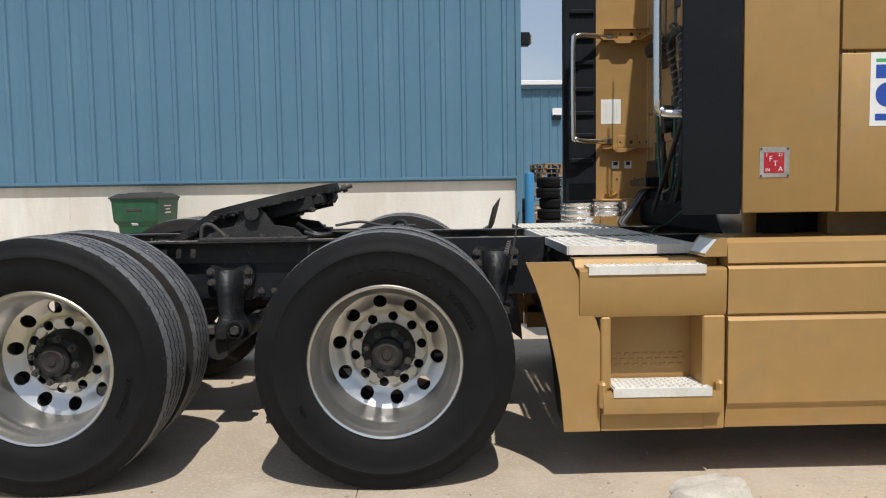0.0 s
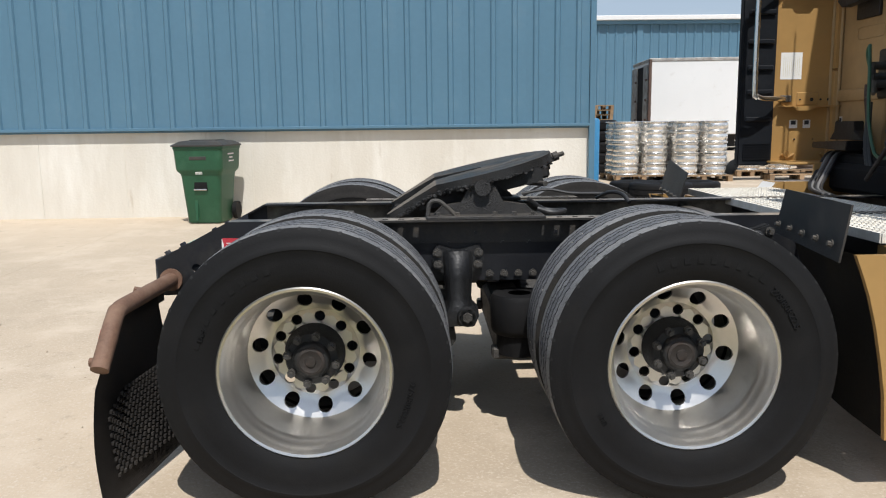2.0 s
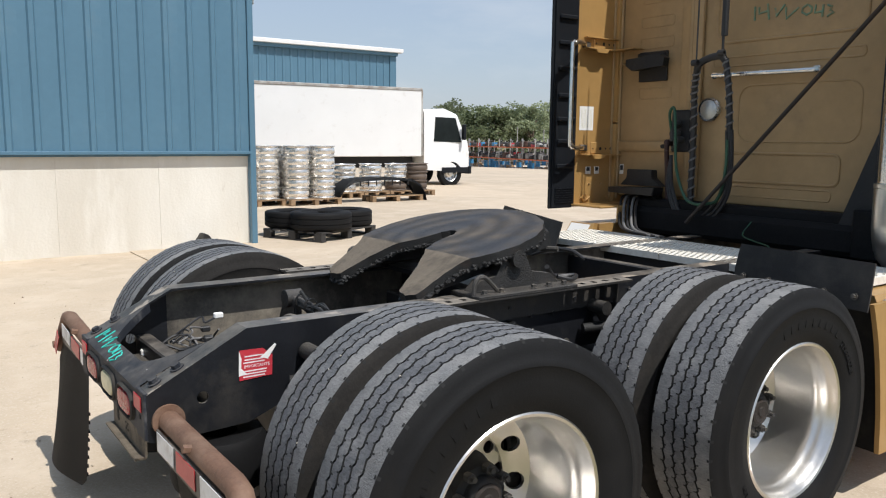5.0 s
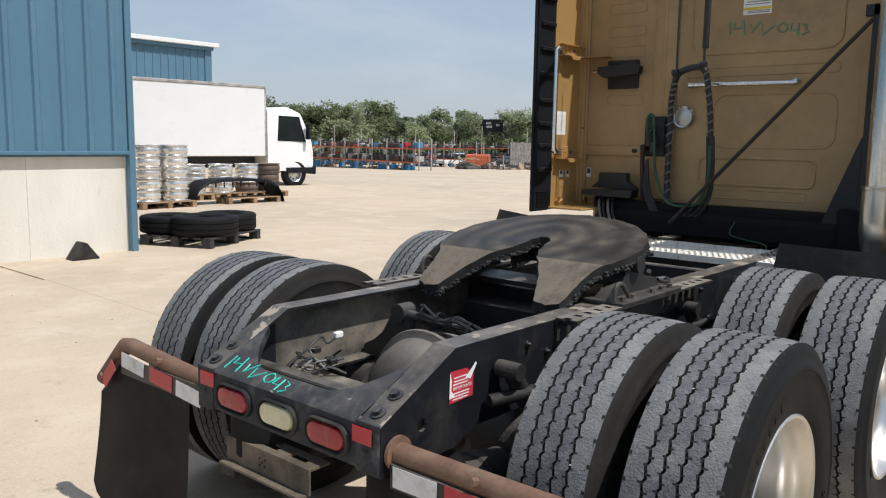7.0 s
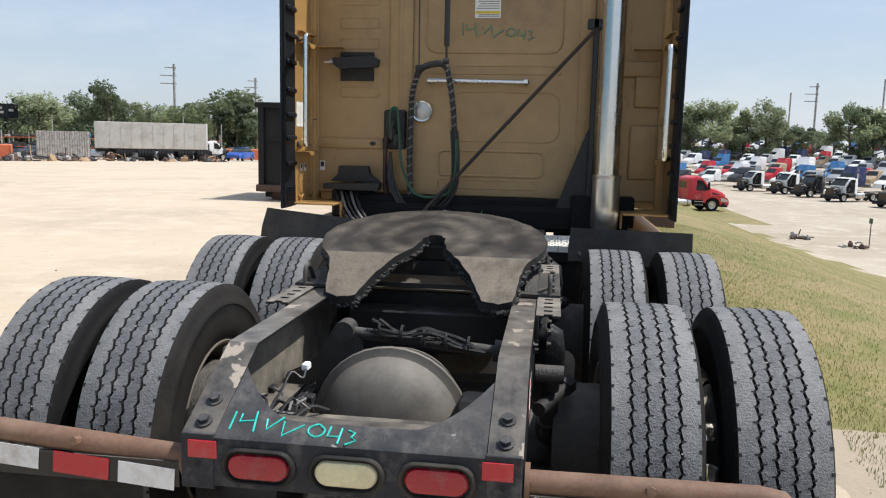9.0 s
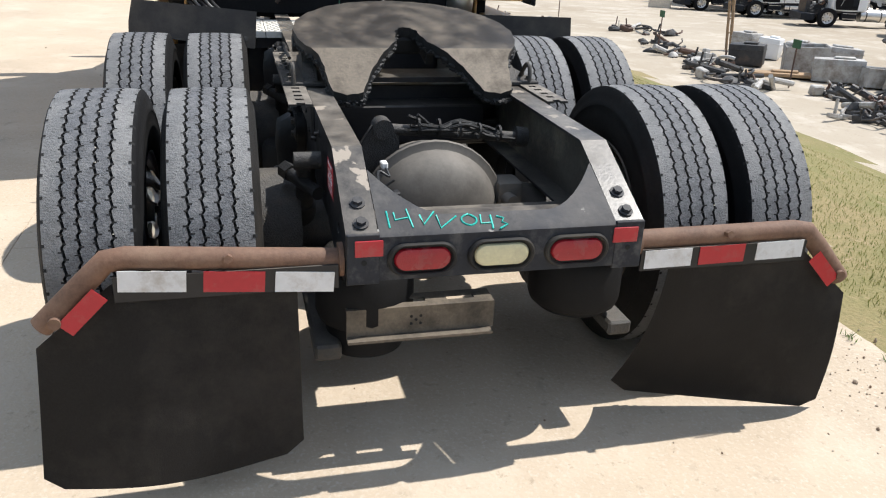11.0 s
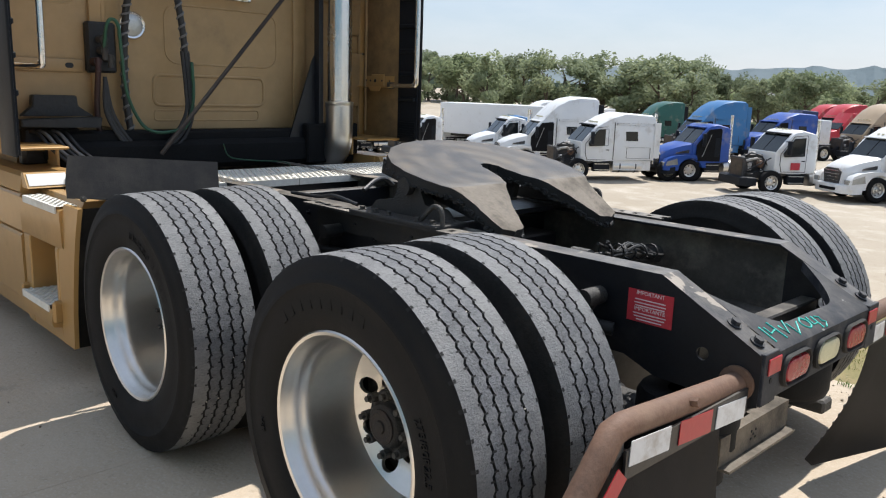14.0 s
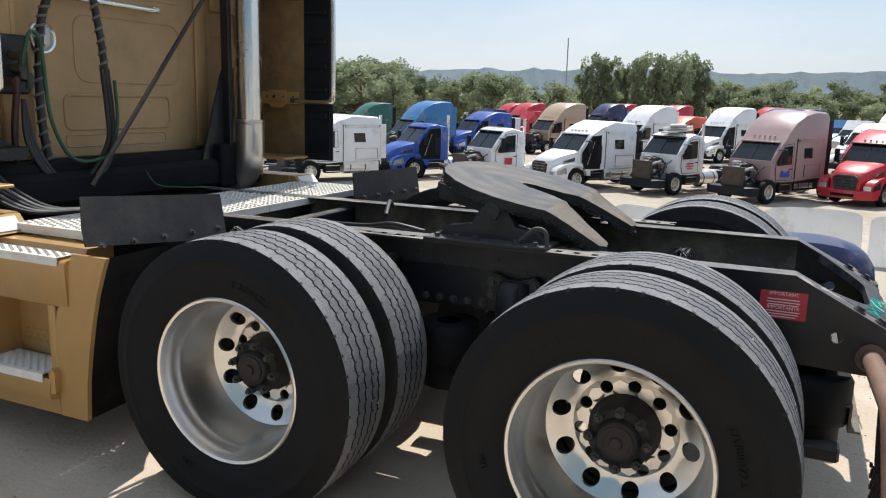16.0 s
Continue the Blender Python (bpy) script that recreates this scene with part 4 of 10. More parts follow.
def tyre_mesh():
    """Worn highway tyre: four fine wavy grooves with short cuts, small shoulder nicks."""
    bm = bmesh.new()
    n = 288
    grooves = (-0.060, -0.021, 0.021, 0.060)
    rings, kinds = [], []
    def ring(fn, kind):
        vs = []
        for k in range(n):
            r, y = fn(k)
            a = 2 * math.pi * k / n
            vs.append(bm.verts.new((r * math.cos(a), y, r * math.sin(a))))
        rings.append(vs)
        kinds.append(kind)
    side = [(0.288, 0.098), (0.300, 0.116), (0.318, 0.121), (0.322, 0.124), (0.36, 0.130), (0.40, 0.133), (0.435, 0.131), (0.438, 0.133), (0.452, 0.131), (0.455, 0.1285), (0.481, 0.1225)]
    for r, y in side:
        ring(lambda k, r=r, y=y: (r, -y), 0)
    ring(lambda k: (0.501, -0.1165), 0)
    ring(lambda k: (0.5105, -0.1105), 4)
    crown = lambda y: 0.5155 - 0.004 * (y / 0.11) ** 2
    for gi, g in enumerate(grooves):
        def off(k, gi=gi):
            return 0.0034 * (1.0, 0.45, -0.25, -1.0)[(k + gi) % 4]
        ring(lambda k, g=g, off=off: (crown(g), g + off(k) - 0.0039), 2)
        ring(lambda k, g=g, off=off: (0.504, g + off(k) - 0.0024), 2)
        ring(lambda k, g=g, off=off: (0.504, g + off(k) + 0.0024), 2)
        ring(lambda k, g=g, off=off: (crown(g), g + off(k) + 0.0039), 4 if gi == 3 else 1)
    ring(lambda k: (0.5105, 0.1105), 0)
    ring(lambda k: (0.501, 0.1165), 0)
    for r, y in reversed(side):
        ring(lambda k, r=r, y=y: (r, y), 0)
    for i, (a, b) in enumerate(zip(rings, rings[1:])):
        for k in range(n):
            f = bm.faces.new((a[k], a[(k + 1) % n], b[(k + 1) % n], b[k]))
            f.material_index = kinds[i]
    # short cuts beside the grooves and nicks at the shoulders, 0.5 mm proud dark slits
    rng = random.Random(2)
    def slit(y0, y1, ang, width, mi=2):
        c = []
        for y, da in ((y0, -1), (y1, -1), (y1, 1), (y0, 1)):
            r = crown(y) + 0.0005
            a = ang + da * width / 2 / r
            c.append(bm.verts.new((r * math.cos(a), y, r * math.sin(a))))
        f = bm.faces.new(c)
        f.material_index = mi
    for gi, g in enumerate(grooves):
        for k in range(144):
            a = 2 * math.pi * (2 * k + 1 - gi + rng.uniform(-0.15, 0.15)) / n
            d = -1 if k % 2 else 1
            slit(g, g + d * rng.uniform(0.009, 0.0155) * (0.7 if rng.random() < 0.3 else 1.0), a, rng.uniform(0.0042, 0.0062))
    for s in (-1, 1):
        for k in range(46):
            a = 2 * math.pi * (k + (0.5 if s > 0 else 0)) / 46
            slit(s * 0.1035, s * 0.1108, a, 0.010)
            c = []
            for r, y, da in ((0.5015, 0.1172, -1), (0.5112, 0.1110, -1), (0.5112, 0.1110, 1), (0.5015, 0.1172, 1)):
                aa = a + da * 0.005 / r
                c.append(bm.verts.new((r * math.cos(aa), s * y, r * math.sin(aa))))
            f = bm.faces.new(c)
            f.material_index = 2
    # small stones caught in the grooves
    for k in range(26):
        g = rng.choice(grooves)
        a = rng.uniform(0, 2 * math.pi)
        m = Matrix.Rotation(-a, 4, "Y") @ Matrix.Translation((crown(g) - 0.001, g + rng.uniform(-0.002, 0.002), 0))
        for v in bmesh.ops.create_icosphere(bm, subdivisions=1, radius=rng.uniform(0.002, 0.0036), matrix=m)["verts"]:
            for f in v.link_faces:
                f.material_index = 3
    for v in bm.verts:
        if v.co.z < -0.515:
            v.co.z = -0.515
    return finish(bm, [M["tyre"], M["tread"], M["groove"], M["rock"], M["tread_edge"]], "tyre", 38)


def holed_ring(bm, r0, r1, rh, hr, n, yf, phase=0.0, lip=0.012):
    """A ring of sheet metal with n round holes."""
    q = 6
    for s in range(n):
        a0, a1 = 2 * math.pi * (s - 0.5) / n + phase, 2 * math.pi * (s + 0.5) / n + phase
        bound = [(r0 + (r1 - r0) * i / q, a1) for i in range(q)] + [(r1, a1 + (a0 - a1) * i / q) for i in range(q)]
        bound += [(r1 + (r0 - r1) * i / q, a0) for i in range(q)] + [(r0, a0 + (a1 - a0) * i / q) for i in range(q)]
        am = (a0 + a1) / 2
        outer, inner, deep = [], [], []
        for r, a in bound:
            x, z = r * math.cos(a), r * math.sin(a)
            outer.append(bm.verts.new((x, yf(r), z)))
            d = Vector((x - rh * math.cos(am), z - rh * math.sin(am))).normalized() * hr
            hx, hz = rh * math.cos(am) + d.x, rh * math.sin(am) + d.y
            inner.append(bm.verts.new((hx, yf(math.hypot(hx, hz)), hz)))
            deep.append(bm.verts.new((hx, yf(math.hypot(hx, hz)) - lip, hz)))
        k = len(outer)
        for i in range(k):
            j = (i + 1) % k
            bm.faces.new((outer[i], outer[j], inner[j], inner[i]))
            bm.faces.new((inner[i], inner[j], deep[j], deep[i]))


def rim_mesh(dished):
    bm = bmesh.new()
    lathe(bm, [(0.288, 0.095), (0.300, 0.110), (0.306, 0.113), (0.3075, 0.118), (0.303, 0.122), (0.294, 0.119), (0.2885, 0.108), (0.284, 0.092), (0.279, 0.086), (0.2785, 0.074), (0.270, 0.058), (0.264, 0.045), (0.2645, 0.03), (0.262, 0.0), (0.258, -0.06), (0.25, -0.098)], 64)
    if dished:
        yf = lambda r: -0.098 - 0.034 * min(1, max(0, (0.25 - r) / 0.07))
        holed_ring(bm, 0.168, 0.25, 0.208, 0.0285, 10, yf, 0.16)
        yf2 = lambda r: -0.122 if r < 0.16 else -0.122 - 0.010 * (r - 0.16) / 0.008
        holed_ring(bm, 0.112, 0.168, 0.1425, 0.0205, 10, yf2, 0.47)
        lathe(bm, [(0.112, -0.122), (0.105, -0.15)], 48)
    lathe(bm, [(0.262, -0.098), (0.27, -0.11), (0.288, -0.112), (0.30, -0.116), (0.304, -0.121), (0.296, -0.119)], 48)
    bmesh.ops.remove_doubles(bm, verts=bm.verts, dist=0.0004)
    return finish(bm, M["alu"], "rim", 40)


def hub_mesh():
    bm = bmesh.new()
    r = lathe(bm, [(0.118, -0.16), (0.116, -0.12), (0.109, -0.10), (0.106, -0.03), (0.101, -0.012), (0.094, 0.0), (0.090, 0.048), (0.083, 0.060), (0.062, 0.066), (0.058, 0.082), (0.050, 0.088), (0.030, 0.0885), (0.028, 0.084), (0.012, 0.084)], 32)
    bm.faces.new(r[-1])
    return finish(bm, M["hub"], "hub", 40)


def hub_cap_mesh():
    bm = bmesh.new()
    r = lathe(bm, [(0.046, 0.080), (0.045, 0.0925), (0.036, 0.0955), (0.033, 0.0935), (0.018, 0.0935), (0.016, 0.098), (0.006, 0.0985)], 24)
    bm.faces.new(r[-1])
    return finish(bm, M["hubcap"], "hub_cap", 40)


M["hubcap"] = material("rusty_greasy_cap", (0.022, 0.017, 0.014), 0.65, var=0.5, scale=25, fine=120, bump=0.4, dirt=(0.07, 0.042, 0.03), dirt_amount=0.35, dirt_scale=18)
HUB_CAP = hub_cap_mesh()


def stud_mesh():
    bm = bmesh.new()
    rod(bm, (0, -0.02, 0), (0, 0.022, 0), 0.009, 8)
    rod(bm, (0, -0.012, 0), (0, 0.009, 0), 0.016, 6)
    return finish(bm, M["iron"], "stud", 30)


TYRE, RIM, RIM_IN, HUB, STUD = tyre_mesh(), rim_mesh(True), rim_mesh(False), hub_mesh(), stud_mesh()


WHEEL_FIT = Matrix.Diagonal((0.963, 1.08, 0.963, 1))


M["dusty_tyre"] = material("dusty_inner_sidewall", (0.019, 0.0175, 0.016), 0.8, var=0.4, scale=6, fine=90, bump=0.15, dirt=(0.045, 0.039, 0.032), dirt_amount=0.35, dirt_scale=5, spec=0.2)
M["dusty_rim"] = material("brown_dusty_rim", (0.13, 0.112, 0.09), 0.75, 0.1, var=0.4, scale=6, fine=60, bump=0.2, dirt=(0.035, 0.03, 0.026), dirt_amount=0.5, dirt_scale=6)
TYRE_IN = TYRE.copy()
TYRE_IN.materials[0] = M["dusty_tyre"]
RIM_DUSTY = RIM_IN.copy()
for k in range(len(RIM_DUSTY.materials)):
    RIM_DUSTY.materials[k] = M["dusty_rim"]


def sub(name, me, parent, m=None, label=""):
    ob = new(name, me)
    ob.parent = parent
    if m is not None:
        ob.matrix_basis = m
    if label:
        ob["label"] = label
    return ob


def outer_wheel(x, s, spin, rusty=False):
    w = sub("wheel", RIM, truck, pose(x, s * 1.113, 0.4845, 0, 0, 0 if s > 0 else 180) @ WHEEL_FIT, "dull aluminium disc wheel with round hand holes")
    sub("tyre", TYRE, w, None, "worn black truck tyre, grey tread")
    h = sub("hub", HUB, w, pose(0, -0.107, 0, 0, spin, 0) @ Matrix.Diagonal((1.13, 1.04, 1.13, 1)), "greasy black wheel hub")
    sub("hub_cap", HUB_CAP, h)
    for i in range(8):
        a = radians(spin + 45 * i + 10)
        sub("stud", STUD, w, pose(0.090 * math.cos(a), -0.030, 0.090 * math.sin(a)))
    for i, (txt, size, ang) in enumerate((("275/80R22.5", 0.034, 205 + spin), ("LRH", 0.026, 20 + spin))):
        letters(txt, size, M["tyre"], w, pose(0, 0.1328, 0, -90, 0, 0), "moulded_lettering", "", 0.0016, (0.372, radians(ang)))
    bm = bmesh.new()
    for k in range(9):
        a = radians(60 + spin + 7 * k)
        box(bm, -0.010, 0.010, 0.1310, 0.1332, -0.016, 0.016, m=Matrix.Rotation(-a, 4, "Y") @ Matrix.Translation((0.385, 0, 0)) @ Matrix.Rotation(radians(90), 4, "Y"))
    tagged(part("moulded_bar_band", bm, M["tyre"], w), kind="stuff")
    return w


for x in (-0.655, 0.655):
    for s in (-1, 1):
        outer_wheel(x, s, 17 * s + 40 * x)
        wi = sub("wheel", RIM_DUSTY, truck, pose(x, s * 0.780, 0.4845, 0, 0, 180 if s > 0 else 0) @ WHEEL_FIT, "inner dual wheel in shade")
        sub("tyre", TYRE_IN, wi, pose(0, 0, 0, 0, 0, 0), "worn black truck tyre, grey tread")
for s in (-1, 1):
    w = sub("wheel", RIM_IN, truck, pose(6.0, s * 1.08, 0.4845, 0, 0, 0 if s > 0 else 180) @ WHEEL_FIT, "front steering wheel")
    sub("tyre", TYRE, w)

HOLE_X, HOLE_Z = -1.228, 0.707
# frame rails: C channels, web outside, tail end sloping down
def rail(s):
    bm = bmesh.new()
    st = [(-1.393, 0.742, 0.600), (-1.365, 0.757, 0.590), (-1.085, 0.903, 0.600), (-0.98, 0.903, 0.64), (0.9, 0.900, 0.63), (5.6, 0.900, 0.63)]
    w0, w1, t = 0.432, 0.345, 0.009
    def sec(x, zt, zb):
        return [(x, s * w1, zt), (x, s * w0, zt), (x, s * w0, zb), (x, s * w1, zb), (x, s * w1, zb + t), (x, s * (w0 - t), zb + t), (x, s * (w0 - t), zt - t), (x, s * w1, zt - t)]
    rings = [[bm.verts.new(p) for p in sec(*q)] for q in st]
    for a, b in zip(rings, rings[1:]):
        for k in range(8):
            bm.faces.new((a[k], a[(k + 1) % 8], b[(k + 1) % 8], b[k])).material_index = 1 if k in (4, 5) else 0
    bm.faces.new(rings[0]); bm.faces.new(rings[-1])
    # round lightening hole near the tail
    bm.faces.ensure_lookup_table()
    hx, hz, hr, n = HOLE_X, HOLE_Z, 0.019, 16
    loops = []
    for yy in (w0, w0 - t):
        f = next(f for f in bm.faces if abs(f.calc_center_median().x + 1.225) < 0.03 and all(abs(abs(v.co.y) - yy) < 1e-4 for v in f.verts))
        cs = sorted((v for v in f.verts), key=lambda v: math.atan2(v.co.z - hz, v.co.x - hx))
        bm.faces.remove(f)
        circ = [bm.verts.new((hx + hr * math.cos(2 * math.pi * k / n), s * yy, hz + hr * math.sin(2 * math.pi * k / n))) for k in range(n)]
        near = [round(math.atan2(v.co.z - hz, v.co.x - hx) / (2 * math.pi) * n) % n for v in cs]
        for k in range(4):
            a, b = near[k], near[(k + 1) % 4]
            arc, q = [], b
            while True:
                arc.append(circ[q])
                if q == a:
                    break
                q = (q - 1) % n
            bm.faces.new([cs[k], cs[(k + 1) % 4]] + arc)
        loops.append(circ)
    for k in range(n):
        bm.faces.new((loops[0][k], loops[0][(k + 1) % n], loops[1][(k + 1) % n], loops[1][k]))
    return part("frame_rail", bm, [M["rail"], M["inner_rail"]], truck, "black painted steel frame rail, dusty top flange", 20)


def bolt(parent, at, axis=(0, 0, 1), r=0.013, mat="iron"):
    bm = bmesh.new()
    a, d = Vector(at), Vector(axis).normalized()
    rod(bm, a, a + d * 0.004, r * 1.55, 12)
    rod(bm, a + d * 0.004, a + d * 0.016, r, 6)
    return part("bolt", bm, M[mat], parent, "", 30)


for s in (-1, 1):
    rl = rail(s)
    n = Vector((-0.44, 0, 0.9)).normalized()
    for x in (-1.288, -1.356):
        bolt(rl, (x, s * 0.387, 0.742 + (x + 1.393) * 0.505 + 0.002), n, 0.014, "tailblack")
    for i in range(13):
        x = -0.72 + 0.115 * i
        bolt(rl, (x, s * 0.433, 0.80 if i % 3 else 0.845), (0, s, 0), 0.008, "black")
    for i in range(5):
        bolt(rl, (0.03 + 0.062 * i, s * 0.442, 0.665), (0, s, 0), 0.011)
    # slotted mounting angle on the rail top
    bm = bmesh.new()
    nx = 17
    x0, x1 = -0.56, 0.58
    for i in range(nx):
        a, b = x0 + (x1 - x0) * i / nx, x0 + (x1 - x0) * (i + 1) / nx
        gap = 0.024
        box(bm, a, b, s * 0.436 if s > 0 else -0.462, s * 0.462 if s > 0 else -0.436, 0.901, 0.910)
        box(bm, a, b, s * 0.492 if s > 0 else -0.520, s * 0.520 if s > 0 else -0.492, 0.901, 0.910)
        box(bm, a + gap, b, s * 0.462 if s > 0 else -0.492, s * 0.492 if s > 0 else -0.462, 0.901, 0.910)
    box(bm, x0, x1, min(s * 0.434, s * 0.444), max(s * 0.434, s * 0.444), 0.80, 0.901)
    part("mounting_angle", bm, M["angle"], truck, "slotted dusty steel angle on the rail")
    # label on the outer web
    lm = Matrix(((-s * 1.0, 0, 0, -1.055), (0, 0, s, s * 0.4335), (0, 1, 0, 0.797 if s > 0 else 0.788), (0, 0, 0, 1)))
    if s > 0:
        lb = part("warning_label", PL(lm, -0.074, 0.074, -0.048, 0.048), M["label_red"], truck, "red warning label with white print")
        letters("IMPORTANT", 0.0165, M["ink_white"], lb, lm @ pose(0, 0.039, 0.0012), "label_text")
        letters("IMPORTANTE", 0.0165, M["ink_white"], lb, lm @ pose(0, -0.009, 0.0012), "label_text")
        bm = bmesh.new()
        for k, w in zip((0.02, 0.010, 0.001, -0.022, -0.031, -0.040), (0.05, 0.052, 0.048, 0.054, 0.05, 0.042)):
            plate(bm, lm @ pose(0, 0, 0.0012), -w, w, k - 0.0016, k + 0.0016, 0.0005)
        part("print_block", bm, M["ink_white"], lb)
    else:
        lb = part("warning_label", SL([(-0.058, -0.05), (0.05, -0.045), (0.052, 0.02), (0.02, 0.045), (-0.055, 0.047), (-0.058, 0.0)], 0.001, lm @ pose(0, 0, 0.001)), M["label_red"], truck, "torn red warning label")
        part("torn_patch", SL([(0.012, 0.018), (0.036, 0.008), (0.066, 0.05), (0.06, 0.056), (0.03, 0.03)], 0.0006, lm @ pose(0, 0, 0.002)), M["paper"], lb, "bare white torn paper")
        part("torn_patch", SL([(-0.058, 0.045), (-0.05, 0.02), (-0.052, -0.01), (-0.035, -0.03), (-0.06, -0.035)], 0.0006, lm @ pose(0, 0, 0.002)), M["paper"], lb, "bare white torn paper")
        letters("IMPORTANTE", 0.014, M["ink_white"], lb, lm @ pose(0, -0.008, 0.0014), "label_text")
        bm = bmesh.new()
        for k, w in zip((0.025, 0.014, 0.005, -0.022, -0.031, -0.04), (0.03, 0.03, 0.035, 0.042, 0.04, 0.036)):
            plate(bm, lm @ pose(-0.01, 0, 0.0014), -w, w, k - 0.002, k + 0.002, 0.0005)
        part("print_block", bm, M["ink_white"], lb)

# rear closing member: light panel and sloping top with a round cut-out
bm = bmesh.new()
slope = 0.505
front, n = [], 28
for i in range(n + 1):
    y = -0.343 + 0.686 * i / n
    k = min(1.0, abs(y) / 0.343)
    x = -1.337 + 0.165 * max(0, (k - 0.45) / 0.55) ** 1.7
    front.append((x, y))
top_f = [bm.verts.new((x, y, 0.742 + (x + 1.393) * slope + 0.003)) for x, y in front]
top_r = [bm.verts.new((-1.387, y, 0.749)) for x, y in front]
face_t = [bm.verts.new((-1.399, y, 0.738)) for x, y in front]
face_b = [bm.verts.new((-1.399, y, 0.612)) for x, y in front]
under = [bm.verts.new((-1.362, y, 0.600)) for x, y in front]
lip = [bm.verts.new((x + 0.004, y, 0.742 + (x + 1.393) * slope - 0.03)) for x, y in front]
for a, b in ((lip, top_f), (top_f, top_r), (top_r, face_t), (face_t, face_b), (face_b, under)):
    for i in range(n):
        bm.faces.new((a[i], a[i + 1], b[i + 1], b[i]))
tail = part("rear_crossmember", bm, M["tailblack"], truck, "black bent-steel tail plate with lamps", 40)
for s in (-1, 1):
    part("end_plate", B(-1.402, -1.387, min(s * 0.343, s * 0.43), max(s * 0.343, s * 0.43), 0.604, 0.748, bevel=0.002), M["tailblack"], tail)
    part("reflector", B(-1.4065, -1.402, min(s * 0.334, s * 0.410), max(s * 0.334, s * 0.410), 0.686, 0.732, bevel=0.0015), M["tape_red"], tail, "square red reflector sticker")
    part("bolt_hole", R((-1.4035, s * 0.385, 0.668), (-1.402, s * 0.385, 0.668), 0.008, 12), M["groove"], tail)


def oval(hw, hh, n=12):
    pts = []
    for cx, a0 in ((hw - hh, -90), (-(hw - hh), 90)):
        for k in range(n + 1):
            a = radians(a0 + 180 * k / n)
            pts.append((cx + hh * math.cos(a), hh * math.sin(a)))
    return pts


def domed(bm, m, hw, hh, depth, steps=((1.0, 0.0), (0.985, 0.5), (0.93, 0.82), (0.75, 0.95), (0.4, 1.0))):
    rings = []
    for k, d in steps:
        rings.append([bm.verts.new(m @ Vector((x * k, y * k, depth * d))) for x, y in oval(hw, hh)])
    q = len(rings[0])
    for a, b in zip(rings, rings[1:]):
        for i in range(q):
            bm.faces.new((a[i], a[(i + 1) % q], b[(i + 1) % q], b[i]))
    bm.faces.new(rings[-1])


for y, mat, lab in ((0.225, "red_lens", "oval red tail lamp"), (0.0, "clear_lens", "oval yellowed reversing lamp"), (-0.225, "red_lens", "oval red tail lamp")):
    lm = Matrix(((0, 0, -1, -1.399), (-1, 0, 0, y), (0, 1, 0, 0.672), (0, 0, 0, 1)))
    bm = bmesh.new()
    domed(bm, lm, 0.098, 0.046, 0.014, ((1.0, 0.0), (0.99, 0.7), (0.94, 1.0), (0.88, 0.9), (0.83, 0.2)))
    g = part("lamp_grommet", bm, M["rubber"], tail, "black rubber lamp grommet")
    bm = bmesh.new()
    domed(bm, lm, 0.080, 0.032, 0.016)
    part("lamp_lens", bm, M[mat], g, lab)

# writing in paint marker on the sloping tail plate
def stroke(parent, pts, m, r=0.0035, mat="teal"):
    bm = bmesh.new()
    tube(bm, [m @ Vector((x, y, 0.0)) for x, y in pts], r, 6)
    return part("paint_stroke", bm, M[mat], parent, "teal paint marker stroke", 60)


ang = math.atan(slope)
MARKS = (((-0.312, 0.018), (-0.313, 0.079)), ((-0.294, 0.073), (-0.293, 0.046), (-0.257, 0.053)), ((-0.257, 0.084), (-0.248, 0.015)),
         ((-0.223, 0.061), (-0.217, 0.025), (-0.181, 0.071)), ((-0.177, 0.057), (-0.172, 0.009), (-0.122, 0.050)),
         ((-0.086, 0.057), (-0.107, 0.044), (-0.107, 0.026), (-0.088, 0.014), (-0.070, 0.023), (-0.068, 0.041), (-0.084, 0.055)),
         ((-0.053, 0.051), (-0.056, 0.019), (-0.027, 0.020)), ((-0.024, 0.048), (-0.026, -0.002)),
         ((-0.008, 0.043), (0.012, 0.035), (0.004, 0.021), (0.019, 0.011), (-0.006, -0.003)))
tm = Matrix.Translation((-1.393, 0.0, 0.7465)) @ Matrix.Rotation(-ang, 4, "Y") @ Matrix(((0, 1, 0, 0), (-1, 0, 0, 0), (0, 0, 1, 0), (0, 0, 0, 1)))
for pts in MARKS:
    stroke(tail, pts if len(pts) < 6 else [tuple(p)[:2] for p in smooth_path([(*p, 0) for p in pts], 3)], tm, 0.0029)

